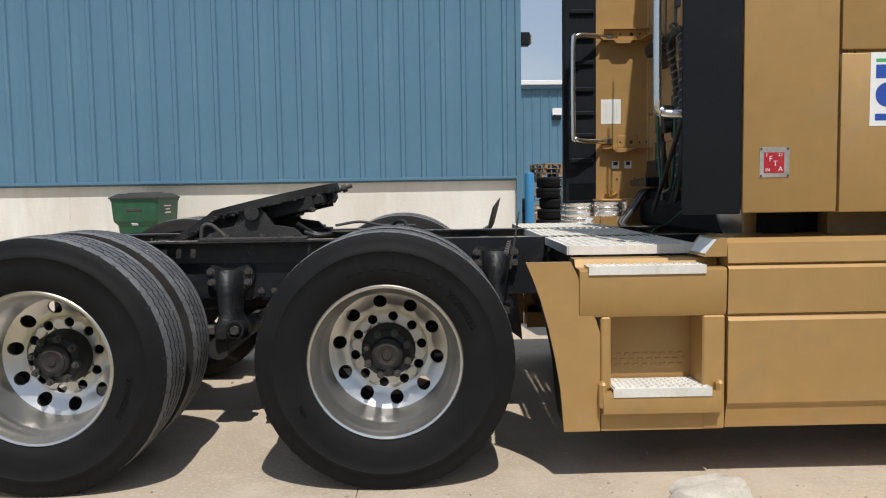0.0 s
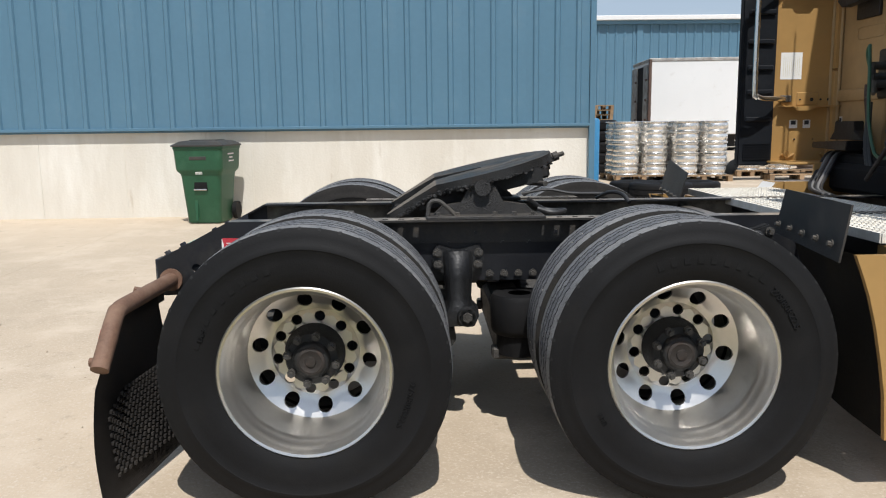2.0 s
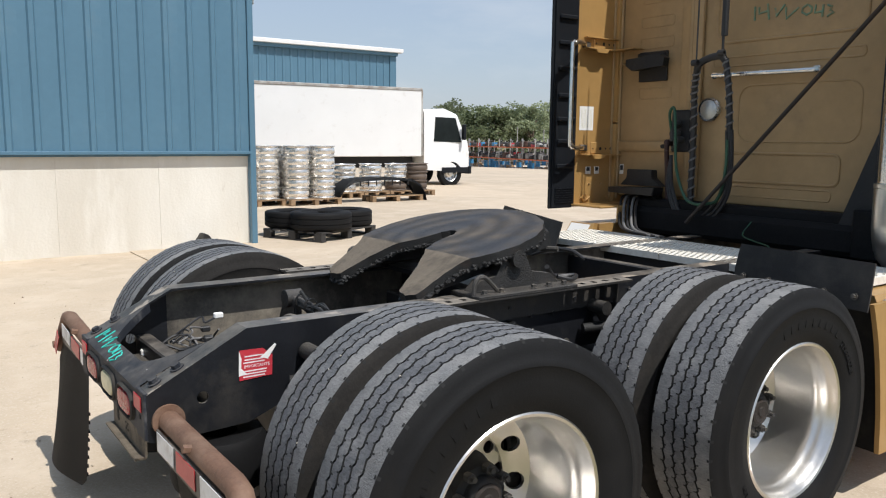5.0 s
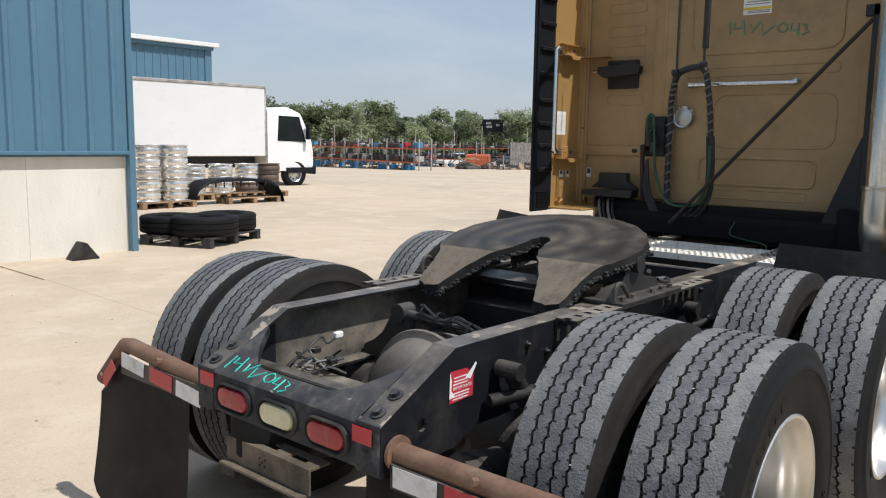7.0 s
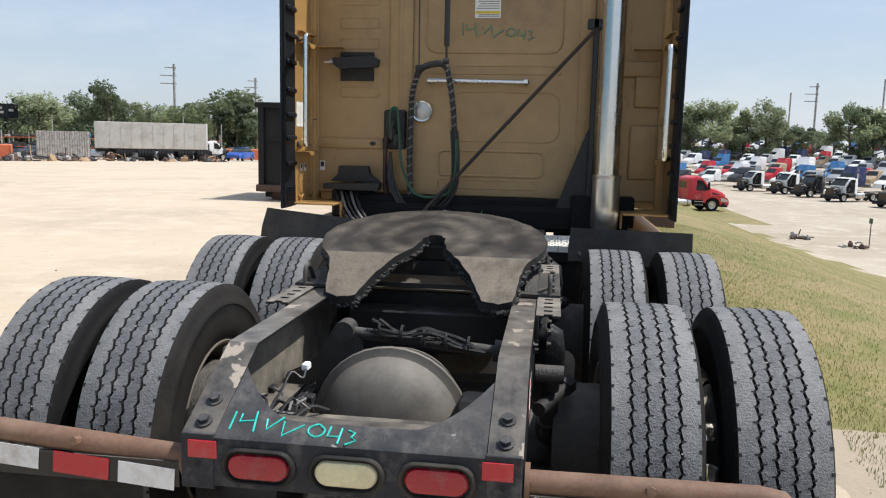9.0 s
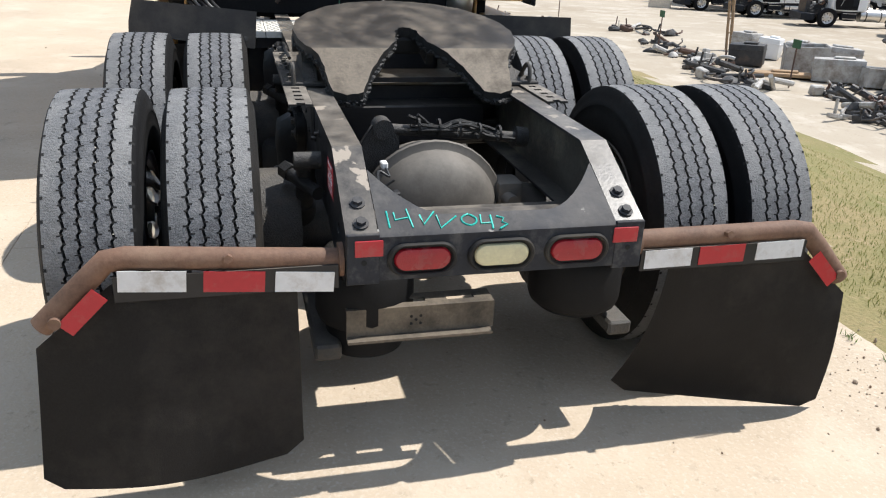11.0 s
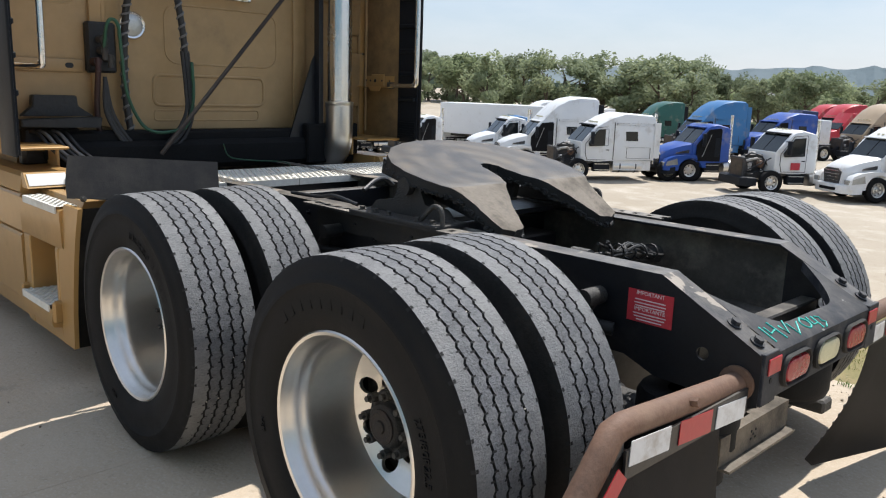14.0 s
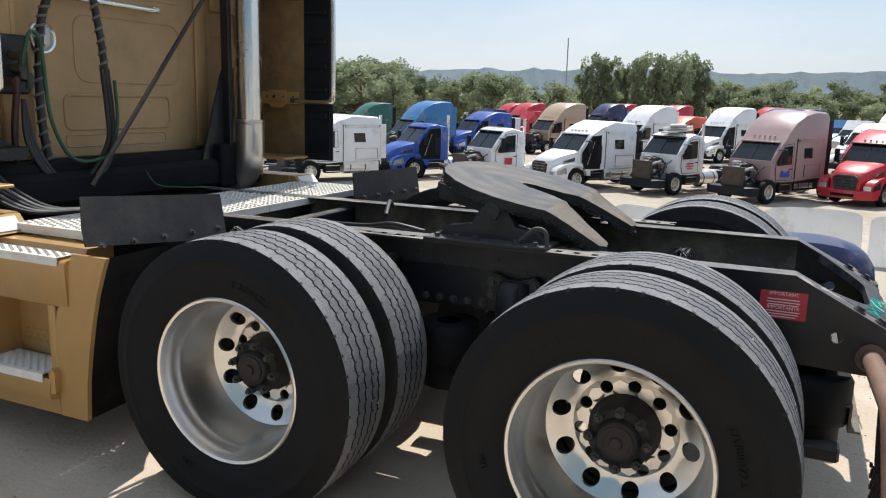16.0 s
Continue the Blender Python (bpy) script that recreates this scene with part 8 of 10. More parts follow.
def bare_engine(t, rng):
    en = part("engine", B(-0.25, 0.78, -0.27, 0.27, 0.72, 1.50, bevel=0.05), M["junkdark"], t, "exposed dark diesel engine")
    part("rocker_cover", B(-0.2, 0.72, -0.18, 0.12, 1.50, 1.64, bevel=0.05, seg=2), M["iron"], en)
    part("turbo", LA([(0.02, -0.1), (0.13, -0.09), (0.16, 0.0), (0.12, 0.09), (0.04, 0.1)], 16, "Y"), M["rust"], en, "rusty turbocharger", at=pose(0.2, 0.42, 1.28))
    part("air_pipe", T([(0.85, 0.42, 1.38), (0.7, 0.52, 1.46), (0.4, 0.5, 1.5), (0.25, 0.44, 1.36)], 0.06, 10), M["junkgrey"], en)
    part("hose", T([(0.86, -0.3, 0.8), (0.6, 0.45, 0.86), (0.1, 0.48, 1.0), (-0.15, 0.4, 1.5)], 0.035, 8), M["hose"], en)
    part("hose", T([(0.86, 0.1, 1.5), (0.5, 0.2, 1.72), (0.1, 0.36, 1.6), (-0.12, 0.5, 1.2)], 0.03, 8), M["hose"], en)
    part("alternator", R((0.6, 0.36, 1.05), (0.82, 0.36, 1.05), 0.10, 12), M["junkgrey"], en)
    part("filter", R((0.05, 0.36, 0.72), (0.05, 0.36, 1.02), 0.07, 10), M["paper"], en)
    part("steering_gear", B(0.55, 0.85, 0.38, 0.56, 0.62, 0.86, bevel=0.03), M["iron"], en)
    part("coolant_tank", B(-0.1, 0.12, -0.75, -0.35, 1.45, 1.72, bevel=0.05), M["junkgrey"], en)
    part("fan_shroud", LA([(0.50, -0.05), (0.46, 0.06), (0.40, 0.10)], 20, "X"), M["junkdark"], en, at=pose(0.86, 0, 1.08))
    for y in (-0.75, 0.75):
        part("inner_brace", T([(-0.1, y, 1.55), (0.4, y * 0.85, 1.25), (0.95, y * 0.7, 0.95)], 0.025, 6), M["junkdark"], en)
    for k in range(7):
        x, y, z = rng.uniform(-0.1, 0.8), rng.choice((-1, 1)) * rng.uniform(0.3, 0.6), rng.uniform(0.7, 1.3)
        part("bracket", B(x - 0.08, x + rng.uniform(0.05, 0.16), y - 0.05, y + 0.06, z - 0.06, z + rng.uniform(0.05, 0.16), bevel=0.015), M[rng.choice(("junkdark", "rust", "iron", "junkgrey"))], en)
    rad = part("radiator", B(0.94, 1.06, -0.52, 0.52, 0.58, 1.54, bevel=0.015), M["junkdark"], t, "bare radiator in a dark frame")
    part("radiator_core", B(1.05, 1.075, -0.45, 0.45, 0.66, 1.46), M["core"], rad, "brown radiator core")


def yard_truck(paint, kind="daycab", hood=True, door=True, seed=0, tyres_only=False):
    """A tractor unit: front axle at the origin, nose to +x."""
    P = PAINTS[paint]
    C = TRUCK_LABELS[paint]
    rng = random.Random(seed)
    words = {"daycab": "day-cab tractor", "sleeper": "high-roof sleeper tractor", "mid": "mid-roof sleeper tractor"}[kind]
    t = thing("salvage_truck", f"{C} {words}" + (" with its hood on" if hood else " stripped of its hood") + ("" if door else " and an open doorway"), "truck", "salvage trucks")
    for s in (-1, 1):
        part("frame_rail", B(-6.2, 1.0, s * 0.43 - 0.04, s * 0.43 + 0.04, 0.62, 0.90), M["junkdark"], t, "dark frame rail")
    part("crossmember", B(-6.25, -6.1, -0.5, 0.5, 0.58, 0.9), M["junkdark"], t)
    part("axle", R((0, -0.9, 0.48), (0, 0.9, 0.48), 0.07, 8), M["iron"], t)
    st = CAB_SHAPES[kind]
    back = st[0][0]
    body = part("cab", HU(st), P, t, f"{C} painted cab", 32)
    part("cab_floor", B(back + 0.1, -0.2, -1.0, 1.0, 0.80, 0.96), M["junkdark"], body)
    door_line = [(-1.50, 0.98), (-0.36, 0.98), (-0.26, 1.30), (-0.26, 1.74), (-0.84, 2.50), (-1.44, 2.56), (-1.50, 2.48)]
    for s in (-1, 1):
        if door:
            part("door_line", outline_strip(door_line, 0.022), M["junkdark"], body, at=flank(s, 1.166))
            glass = [(-1.40, 1.66), (-0.46, 1.62), (-0.42, 1.76), (-0.88, 2.40), (-1.38, 2.45)]
            w = part("side_window", SL(glass, 0.07, flank(s, 1.160)), M["glass"], body, "dark side window")
            part("window_seal", outline_strip(glass, 0.03), M["trim"], w, at=flank(s, 1.172))
            part("door_handle", B(-1.44, -1.28, s * 1.17 - 0.02, s * 1.17 + 0.02, 1.44, 1.48), M["trim"], body)
        else:
            # the cab is solid; a near-black slab paints the doorway's inner shade
            gap = part("doorway", SL(door_line, 0.06, flank(s, 1.172)), M["cabin"], body, "open doorway, its shaded inside a flat dark slab")
            part("seat", B(-1.44, -1.18, s * 1.172 - 0.012, s * 1.172 + 0.012, 1.2, 2.1, bevel=0.01), M["trim"], gap)
            part("grab_bar", R((-0.55, s * 1.19, 1.2), (-0.95, s * 1.19, 2.25), 0.016, 6), M["junkgrey"], gap)
        if kind != "daycab":
            part("sleeper_window", SL([(-2.85, 1.9), (-2.25, 1.9), (-2.2, 2.34), (-2.80, 2.34)], 0.05, flank(s, 1.222)), M["glass"], body)
            part("cab_seam", B(-1.66, -1.635, s * 1.195 - 0.02, s * 1.195 + 0.02, 1.0, 2.75), M["junkdark"], body)
            part("locker_door", outline_strip([(-3.5, 1.08), (-2.3, 1.08), (-2.3, 1.6), (-3.5, 1.6)], 0.016), M["junkdark"], body, at=flank(s, 1.228))
            part("skirt", B(-3.6, -1.7, s * 1.13 - 0.03, s * 1.13 + 0.03, 0.50, 0.98, bevel=0.02), P if seed % 3 == 0 else M["trim"], t)
            part("side_extender", B(back - 0.28, back + 0.03, s * 1.19 - 0.02, s * 1.19 + 0.02, 1.1, st[0][3] - 0.25, bevel=0.01), M["trim"] if seed % 2 else P, body)
        mr = part("mirror", B(-0.56, -0.42, s * 1.40 - 0.10, s * 1.40 + 0.10, 1.72, 2.32, bevel=0.04, seg=2), M["trim"], t, "black mirror")
        for z in (1.8, 2.28):
            part("mirror_arm", R((-0.48, s * 1.08, z), (-0.48, s * 1.34, z), 0.018, 6), M["trim"], mr)
        tank = part("fuel_tank", R((-1.75, s * 0.86, 0.70), (-3.15, s * 0.86, 0.70), 0.32, 20), M["alu"], t, "aluminium fuel tank")
        for x in (-2.05, -2.85):
            part("strap", LA([(0.324, -0.03), (0.33, -0.03), (0.33, 0.03), (0.324, 0.03)], 20, "X"), M["junkdark"], tank, at=pose(x, s * 0.86, 0.70))
        stp = part("step_box", B(-1.55, -0.72, s * 0.98 - 0.14, s * 0.98 + 0.14, 0.44, 0.92, bevel=0.03), M["trim"], t, "dark cab step")
        for z in (0.50, 0.78):
            part("step_tread", B(-1.5, -0.78, s * 1.12 - 0.03, s * 1.12 + 0.02, z, z + 0.03), M["alu"], stp)
        road_wheel(t, 0, s * 1.0, s, 0.52, 1.03)
        for x in (-4.6, -5.9):
            road_wheel(t, x, s * 0.95, s, 0.52, 1.03)
    if kind != "daycab":
        part("roof_fairing_line", outline_strip([(-3.6, 2.62), (-1.75, 2.62), (-1.75, 2.72), (-3.6, 2.72)], 0.02), M["junkdark"], body, at=flank(1, 1.226))
    ws = part("windscreen", SL([(-0.98, 0.02), (0.98, 0.02), (0.90, 0.98), (-0.90, 0.98)], 0.03, Matrix.Translation((-0.12, 0, 1.80)) @ Matrix.Rotation(radians(-41.9), 4, "Y") @ Matrix(((0, 0, 1, 0.022), (1, 0, 0, 0), (0, 1, 0, 0), (0, 0, 0, 1)))), M["glass"], body, "dark raked windscreen")
    part("centre_post", B(-0.015, 0.008, -0.02, 0.02, 0.05, 0.98, m=Matrix.Translation((-0.085, 0, 1.80)) @ Matrix.Rotation(radians(-41.9), 4, "Y")), M["trim"], ws)
    part("sun_visor", B(-0.98, -0.66, -0.94, 0.94, 2.56, 2.62, bevel=0.02), P if seed % 2 else M["trim"], body)
    lz = {"daycab": 2.74, "mid": 2.70, "sleeper": 2.80}[kind]
    for k in range(5):
        part("marker_lamp", B(-1.06, -0.97, -0.53 + 0.25 * k, -0.47 + 0.25 * k, lz, lz + 0.06), M["clear_lens"], body)
    if kind == "daycab":
        part("rear_window", B(-2.03, -1.98, -0.6, 0.6, 1.8, 2.3), M["glass"], body)
    if hood:
        hd = part("hood", HU([(-0.16, 0.99, 1.0, 1.84, 0.22), (0.35, 0.92, 0.95, 1.76, 0.28), (0.85, 0.80, 0.85, 1.60, 0.30), (1.18, 0.70, 0.72, 1.42, 0.26), (1.32, 0.62, 0.66, 1.22, 0.18)]), P, t, f"{C} sloping hood", 40)
        gr = part("grille", SL([(-0.42, 0.60), (0.42, 0.60), (0.54, 1.22), (0.36, 1.33), (-0.36, 1.33), (-0.54, 1.22)], 0.10, Matrix(((0, 0, 1, 1.36), (1, 0, 0, 0), (0, 1, 0, 0), (0, 0, 0, 1))) @ pose(0, 0, 0)), M["junkdark"], hd, "dark radiator grille")
        for z in (0.70, 0.83, 0.96, 1.09, 1.22):
            part("grille_bar", B(1.355, 1.375, -0.45, 0.45, z, z + 0.025), M["chrome"] if seed % 2 else M["trim"], gr)
        bp = part("bumper", HU([(0.78, 1.19, 0.36, 0.70, 0.05), (1.2, 1.16, 0.34, 0.72, 0.06), (1.45, 0.85, 0.34, 0.70, 0.06), (1.50, 0.6, 0.36, 0.66, 0.05)]), M["trim"] if seed % 3 else P, t, "front bumper")
        part("lower_grille", B(1.47, 1.515, -0.5, 0.5, 0.44, 0.56), M["cabin"], bp)
        for s in (-1, 1):
            front_fender(s, P, hd)
            part("headlamp", SL([(0.66, 0.80), (1.28, 0.74), (1.24, 0.94), (0.72, 1.10)], 0.05, flank(s, 1.176)), M["lampglass"] if seed % 2 else M["glass"], hd, "swept headlamp")
            part("headlamp_front", B(1.30, 1.372, s * 0.95 - 0.16, s * 0.95 + 0.16, 0.72, 0.92, bevel=0.02), M["lampglass"], hd)
            part("hood_vent", SL([(0.05, 1.34), (0.72, 1.30), (0.66, 1.37), (0.0, 1.52)], 0.05, flank(s, 0.965)), M["junkdark"], hd)
    else:
        bare_engine(t, rng)
        part("bumper", HU([(0.75, 1.16, 0.38, 0.72, 0.05), (1.15, 1.14, 0.36, 0.74, 0.06), (1.36, 0.85, 0.36, 0.70, 0.06)]), M["trim"], t, "dark front bumper")
    if kind == "daycab" or seed % 3 == 0:
        part("exhaust_pipe", R((back - 0.14, 0.85, 0.8), (back - 0.14, 0.85, 3.2), 0.075, 12), M["chrome"], t, "upright exhaust stack")
    part("coupling", B(-5.7, -4.8, -0.45, 0.45, 1.02, 1.10, bevel=0.02), M["junkdark"], t)
    part("deck_plate", B(-4.5, back - 0.2, -0.5, 0.5, 0.91, 0.95), M["junkgrey"], t) if kind == "daycab" else None
    return t


HEAD = 57
def put_truck(x, y, rz, *a, **k):
    t = yard_truck(*a, **k)
    t.matrix_basis = pose(x, y, ground_z(x, y) + 0.01, 0, 0, rz) @ Matrix.Scale(0.93, 4)
    return t


# front row along the dirt road, as they stand
put_truck(43.4, -27.7, 78, "white", "sleeper", hood=False, seed=1)
put_truck(38.9, -28.5, 76, "white", "mid", hood=False, door=False, seed=2)
put_truck(33.2, -28.8, 74, "white", "daycab", hood=False, door=False, seed=3)
put_truck(27.4, -29.7, 60, "white", "daycab", seed=4)
put_truck(24.47, -28.97, 56, "white", "sleeper", door=False, seed=5)
put_truck(19.35, -26.48, HEAD, "white", "mid", hood=False, seed=6)
put_truck(16.39, -30.77, HEAD, "blue", "daycab", door=False, seed=7)
red_label = put_truck(12.03, -29.35, HEAD, "white", "daycab", hood=False, seed=8)
put_truck(8.54, -30.71, HEAD, "white", "mid", door=False, seed=9)
junk_roof = put_truck(4.55, -31.45, HEAD + 4, "white", "daycab", hood=False, seed=10)
maroon = put_truck(0.84, -30.76, HEAD + 2, "mauve", "sleeper", hood=False, seed=11)
put_truck(-3.35, -32.6, HEAD + 4, "red", "mid", seed=12)
put_truck(-6.9, -32.9, HEAD, "red", "daycab", seed=13)
part("door_sign", SL([(-1.22, 1.08), (-0.78, 1.08), (-0.78, 1.38), (-1.22, 1.38)], 0.012, flank(1, 1.178)), M["label_red"], red_label, "plain red sign on the door")
for k, (x, z, w) in enumerate(((-1.15, 1.40, 0.5), (-1.2, 1.28, 0.62), (-1.1, 1.17, 0.4))):
    part("print_block", SL([(x, z), (x + w, z), (x + w, z + 0.05), (x, z + 0.05)], 0.012, flank(1, 1.176)), M["label_red"], junk_roof)
part("door_emblem", SL([(-1.3, 1.12), (-0.7, 1.12), (-0.72, 1.42), (-1.0, 1.28), (-1.26, 1.44)], 0.012, flank(1, 1.178)), M["ink_blue"], maroon, "plain blue shape on the door")
for k, (w, h, rz) in enumerate(((1.7, 0.10, 8), (1.2, 0.16, -25), (0.9, 0.14, 40))):
    part("roof_junk", B(-w / 2, w / 2, -0.4, 0.35, 0, h, bevel=0.04), PAINTS["white"] if k < 2 else M["junkgrey"], junk_roof, "loose panel lying on the roof", at=pose(-1.35 + 0.1 * k, 0.1 * k, 2.80 + 0.11 * k, 4, 3, rz))
# second and third rows
for k, (x, y, p, kd, h, dr) in enumerate((
        (52.8, -52.9, "white", "daycab", True, True), (47.3, -49.9, "red", "daycab", False, True), (31.7, -34.4, "azure", "daycab", True, True), (33.7, -52.9, "green", "sleeper", True, True),
        (23.6, -42.8, "azure", "sleeper", False, False), (20.5, -46.6, "blue", "mid", True, False), (29.6, -75.4, "red", "sleeper", True, True), (28.2, -78.1, "red", "mid", True, True),
        (41.4, -47.1, "white", "sleeper", True, True), (41.8, -38.4, "white", "mid", True, True), (25.8, -70.0, "red", "sleeper", True, True), (16.9, -51.9, "tan", "sleeper", False, True),
        (19.8, -78.1, "navy", "sleeper", True, True), (20.1, -86.3, "red", "sleeper", True, True), (9.8, -47.6, "white", "sleeper", True, True), (12.3, -73.6, "red", "sleeper", True, True),
        (8.3, -53.0, "orange", "mid", True, True), (5.2, -52.4, "white", "sleeper", True, False), (4.4, -84.6, "red", "sleeper", True, True), (2.3, -58.6, "navy", "sleeper", True, True),
        (1.0, -66.7, "black", "sleeper", True, True), (-3.6, -48.7, "white", "mid", True, False), (-5.6, -60.6, "white", "sleeper", True, True), (-7.6, -76.5, "azure", "sleeper", True, True),
        (-10.5, -44.0, "red", "mid", True, True), (-14.0, -42.0, "white", "sleeper", True, True))):
    put_truck(x + 0.009 * y, y - 0.009 * x, HEAD + (k % 3) * 2, p, kd, hood=h, door=dr, seed=20 + k)

# ---- trees, hills and far woods ----
def leaf_material(name, a, b):
    m = bpy.data.materials.new(name)
    m.use_nodes = True
    nt = m.node_tree
    bsdf = nt.nodes["Principled BSDF"]
    geo = nt.nodes.new("ShaderNodeNewGeometry")
    info = nt.nodes.new("ShaderNodeObjectInfo")
    mx = nt.nodes.new("ShaderNodeMix")
    mx.data_type = "RGBA"
    mx.inputs[6].default_value, mx.inputs[7].default_value = (*a, 1), (*b, 1)
    nt.links.new(geo.outputs["Random Per Island"], mx.inputs[0])
    hs = nt.nodes.new("ShaderNodeHueSaturation")
    r = nt.nodes.new("ShaderNodeMapRange")
    r.inputs["To Min"].default_value, r.inputs["To Max"].default_value = 0.75, 1.3
    nt.links.new(info.outputs["Random"], r.inputs["Value"])
    nt.links.new(r.outputs["Result"], hs.inputs["Value"])
    nt.links.new(mx.outputs[2], hs.inputs["Color"])
    nt.links.new(hs.outputs["Color"], bsdf.inputs["Base Color"])
    bsdf.inputs["Roughness"].default_value = 0.7
    bsdf.inputs["Specular IOR Level"].default_value = 0.2
    tr = nt.nodes.new("ShaderNodeBsdfTranslucent")
    nt.links.new(hs.outputs["Color"], tr.inputs["Color"])
    ms = nt.nodes.new("ShaderNodeMixShader")
    ms.inputs[0].default_value = 0.45
    nt.links.new(bsdf.outputs[0], ms.inputs[1])
    nt.links.new(tr.outputs[0], ms.inputs[2])
    nt.links.new(ms.outputs[0], nt.nodes["Material Output"].inputs["Surface"])
    return m


# leaf tones are lifted for distance haze, the second one most of all
LEAF = [leaf_material("summer_leaves", (0.145, 0.18, 0.095), (0.25, 0.285, 0.165)), leaf_material("hazed_leaves", (0.22, 0.255, 0.145), (0.34, 0.38, 0.23)), leaf_material("dark_leaves", (0.105, 0.14, 0.085), (0.185, 0.22, 0.135))]


def tree_meshes(seed, tall=False, leaf=0):
    rng = random.Random(seed)
    h = 9.0
    trunk = bmesh.new()
    lean = rng.uniform(-0.4, 0.4)
    pts = [(lean * (k / 5) ** 2, 0.2 * math.sin(k + seed), h * 0.72 * k / 5) for k in range(6)]
    tube(trunk, pts, [0.26 - 0.042 * k for k in range(6)], 7)
    limbs = []
    for k in range(9):
        z = h * rng.uniform(0.22, 0.7)
        a = rng.uniform(0, 2 * math.pi)
        ln = (rng.uniform(0.8, 1.4) if tall else rng.uniform(1.2, 2.6))
        e = Vector((math.cos(a) * ln, math.sin(a) * ln, z + rng.uniform(0.6, 1.8)))
        tube(trunk, [(lean * (z / h) ** 2, 0, z), e * 0.6 + Vector((0, 0, z * 0.4)), e], [0.10, 0.06, 0.025], 5)
        limbs.append(e)
    limbs.append(Vector((lean, 0, h * 0.85)))
    crown = bmesh.new()
    blobs = []
    for e in limbs:
        for q in range(2):
            blobs.append((e + Vector((rng.uniform(-0.7, 0.7), rng.uniform(-0.7, 0.7), rng.uniform(-0.3, 0.9))), rng.uniform(0.4, 1.0) if tall else rng.uniform(0.6, 1.4)))
    for k in range(5):
        blobs.append((Vector((rng.uniform(-1.2, 1.2), rng.uniform(-1.2, 1.2), rng.uniform(0.5, 2.6))), rng.uniform(0.7, 1.2)))
    for c, r in blobs:
        for k in range(120 if tall else 190):
            d = Vector((rng.gauss(0, 1), rng.gauss(0, 1), rng.gauss(0, 0.85))).normalized() * r * rng.uniform(0.55, 1.08)
            p = c + d
            s = rng.uniform(0.10, 0.24)
            u = Vector((rng.gauss(0, 1), rng.gauss(0, 1), rng.gauss(0, 1))).normalized()
            w = u.orthogonal().normalized()
            v = [crown.verts.new(p + u * s * a + w * s * b) for a, b in ((-1, -0.5), (1, -0.3), (0.0, 1.0))]
            crown.faces.new(v)
    return finish(trunk, M["bark"], "trunk", 60), finish(crown, LEAF[leaf], "crown", None)


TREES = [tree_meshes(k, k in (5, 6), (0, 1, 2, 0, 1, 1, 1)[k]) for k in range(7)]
tree_count = 0


def plant(x, y, height, kind, rz, wide=1.0):
    t = thing("tree", ("slender tall poplar" if kind in (5, 6) else "broad leafy summer tree") + " at the edge of the lot", "tree", "tree belt")
    a = new("trunk", TREES[kind][0])
    b = new("crown", TREES[kind][1])
    a.parent = b.parent = t
    k = height / 9.6
    t.matrix_basis = pose(x, y, ground_z(x, y) - 0.1, 0, 0, rz) @ Matrix.Diagonal((k * wide, k * wide, k, 1))


rng = random.Random(21)
def belt(az0, az1, dist, top_deg, step, spread=10, kinds=(0, 1, 2, 3, 4), jitter=0.5, wide=1.15):
    az = az0
    while az > az1:
        d = dist + rng.uniform(-spread, spread)
        a = radians(az)
        x, y = -2 + d * math.cos(a), d * math.sin(a)
        top = 1.5 + d * math.tan(radians(top_deg + rng.uniform(-jitter, jitter)))
        plant(x, y, max(2.0, top - ground_z(x, y)), rng.choice(kinds), rng.uniform(0, 360), wide * rng.uniform(0.85, 1.3))
        az -= step * rng.uniform(0.6, 1.4)


belt(56, 20, 135, 2.2, 1.15, 12, jitter=0.6)
belt(53, 46, 118, 3.1, 1.5, 6, jitter=0.35)
belt(54, 20, 165, 1.9, 1.5, 8, jitter=0.4)
belt(30.8, 29.6, 120, 3.5, 1.2, 2, jitter=0.1)
belt(23, 21.5, 130, 3.4, 1.2, 2, jitter=0.1)
belt(-7.5, -14.6, 170, 3.0, 1.0, 8, jitter=0.45)
belt(-14.6, -19, 185, 1.5, 1.0, 8, jitter=0.3)
belt(-16, -27, 300, 1.3, 0.9, 12, jitter=0.35)
belt(-19.4, -22.0, 160, 2.8, 1.0, 3, jitter=0.3)
belt(-27, -38, 310, 2.45, 0.8, 10, jitter=0.3, kinds=(2, 2, 0))
# these farther belts lean on the trees with haze in their leaf colour
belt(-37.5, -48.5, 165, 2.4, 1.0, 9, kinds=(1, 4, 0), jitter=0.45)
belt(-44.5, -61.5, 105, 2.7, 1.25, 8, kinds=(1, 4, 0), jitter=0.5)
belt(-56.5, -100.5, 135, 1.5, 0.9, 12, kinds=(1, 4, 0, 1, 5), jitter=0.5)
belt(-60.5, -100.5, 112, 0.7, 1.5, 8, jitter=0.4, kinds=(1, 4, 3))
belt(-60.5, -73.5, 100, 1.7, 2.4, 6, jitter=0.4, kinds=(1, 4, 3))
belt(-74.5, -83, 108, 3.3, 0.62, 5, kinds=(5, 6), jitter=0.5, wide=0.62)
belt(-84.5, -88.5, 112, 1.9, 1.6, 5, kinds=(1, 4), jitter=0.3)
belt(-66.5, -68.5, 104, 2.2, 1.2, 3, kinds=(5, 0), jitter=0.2)

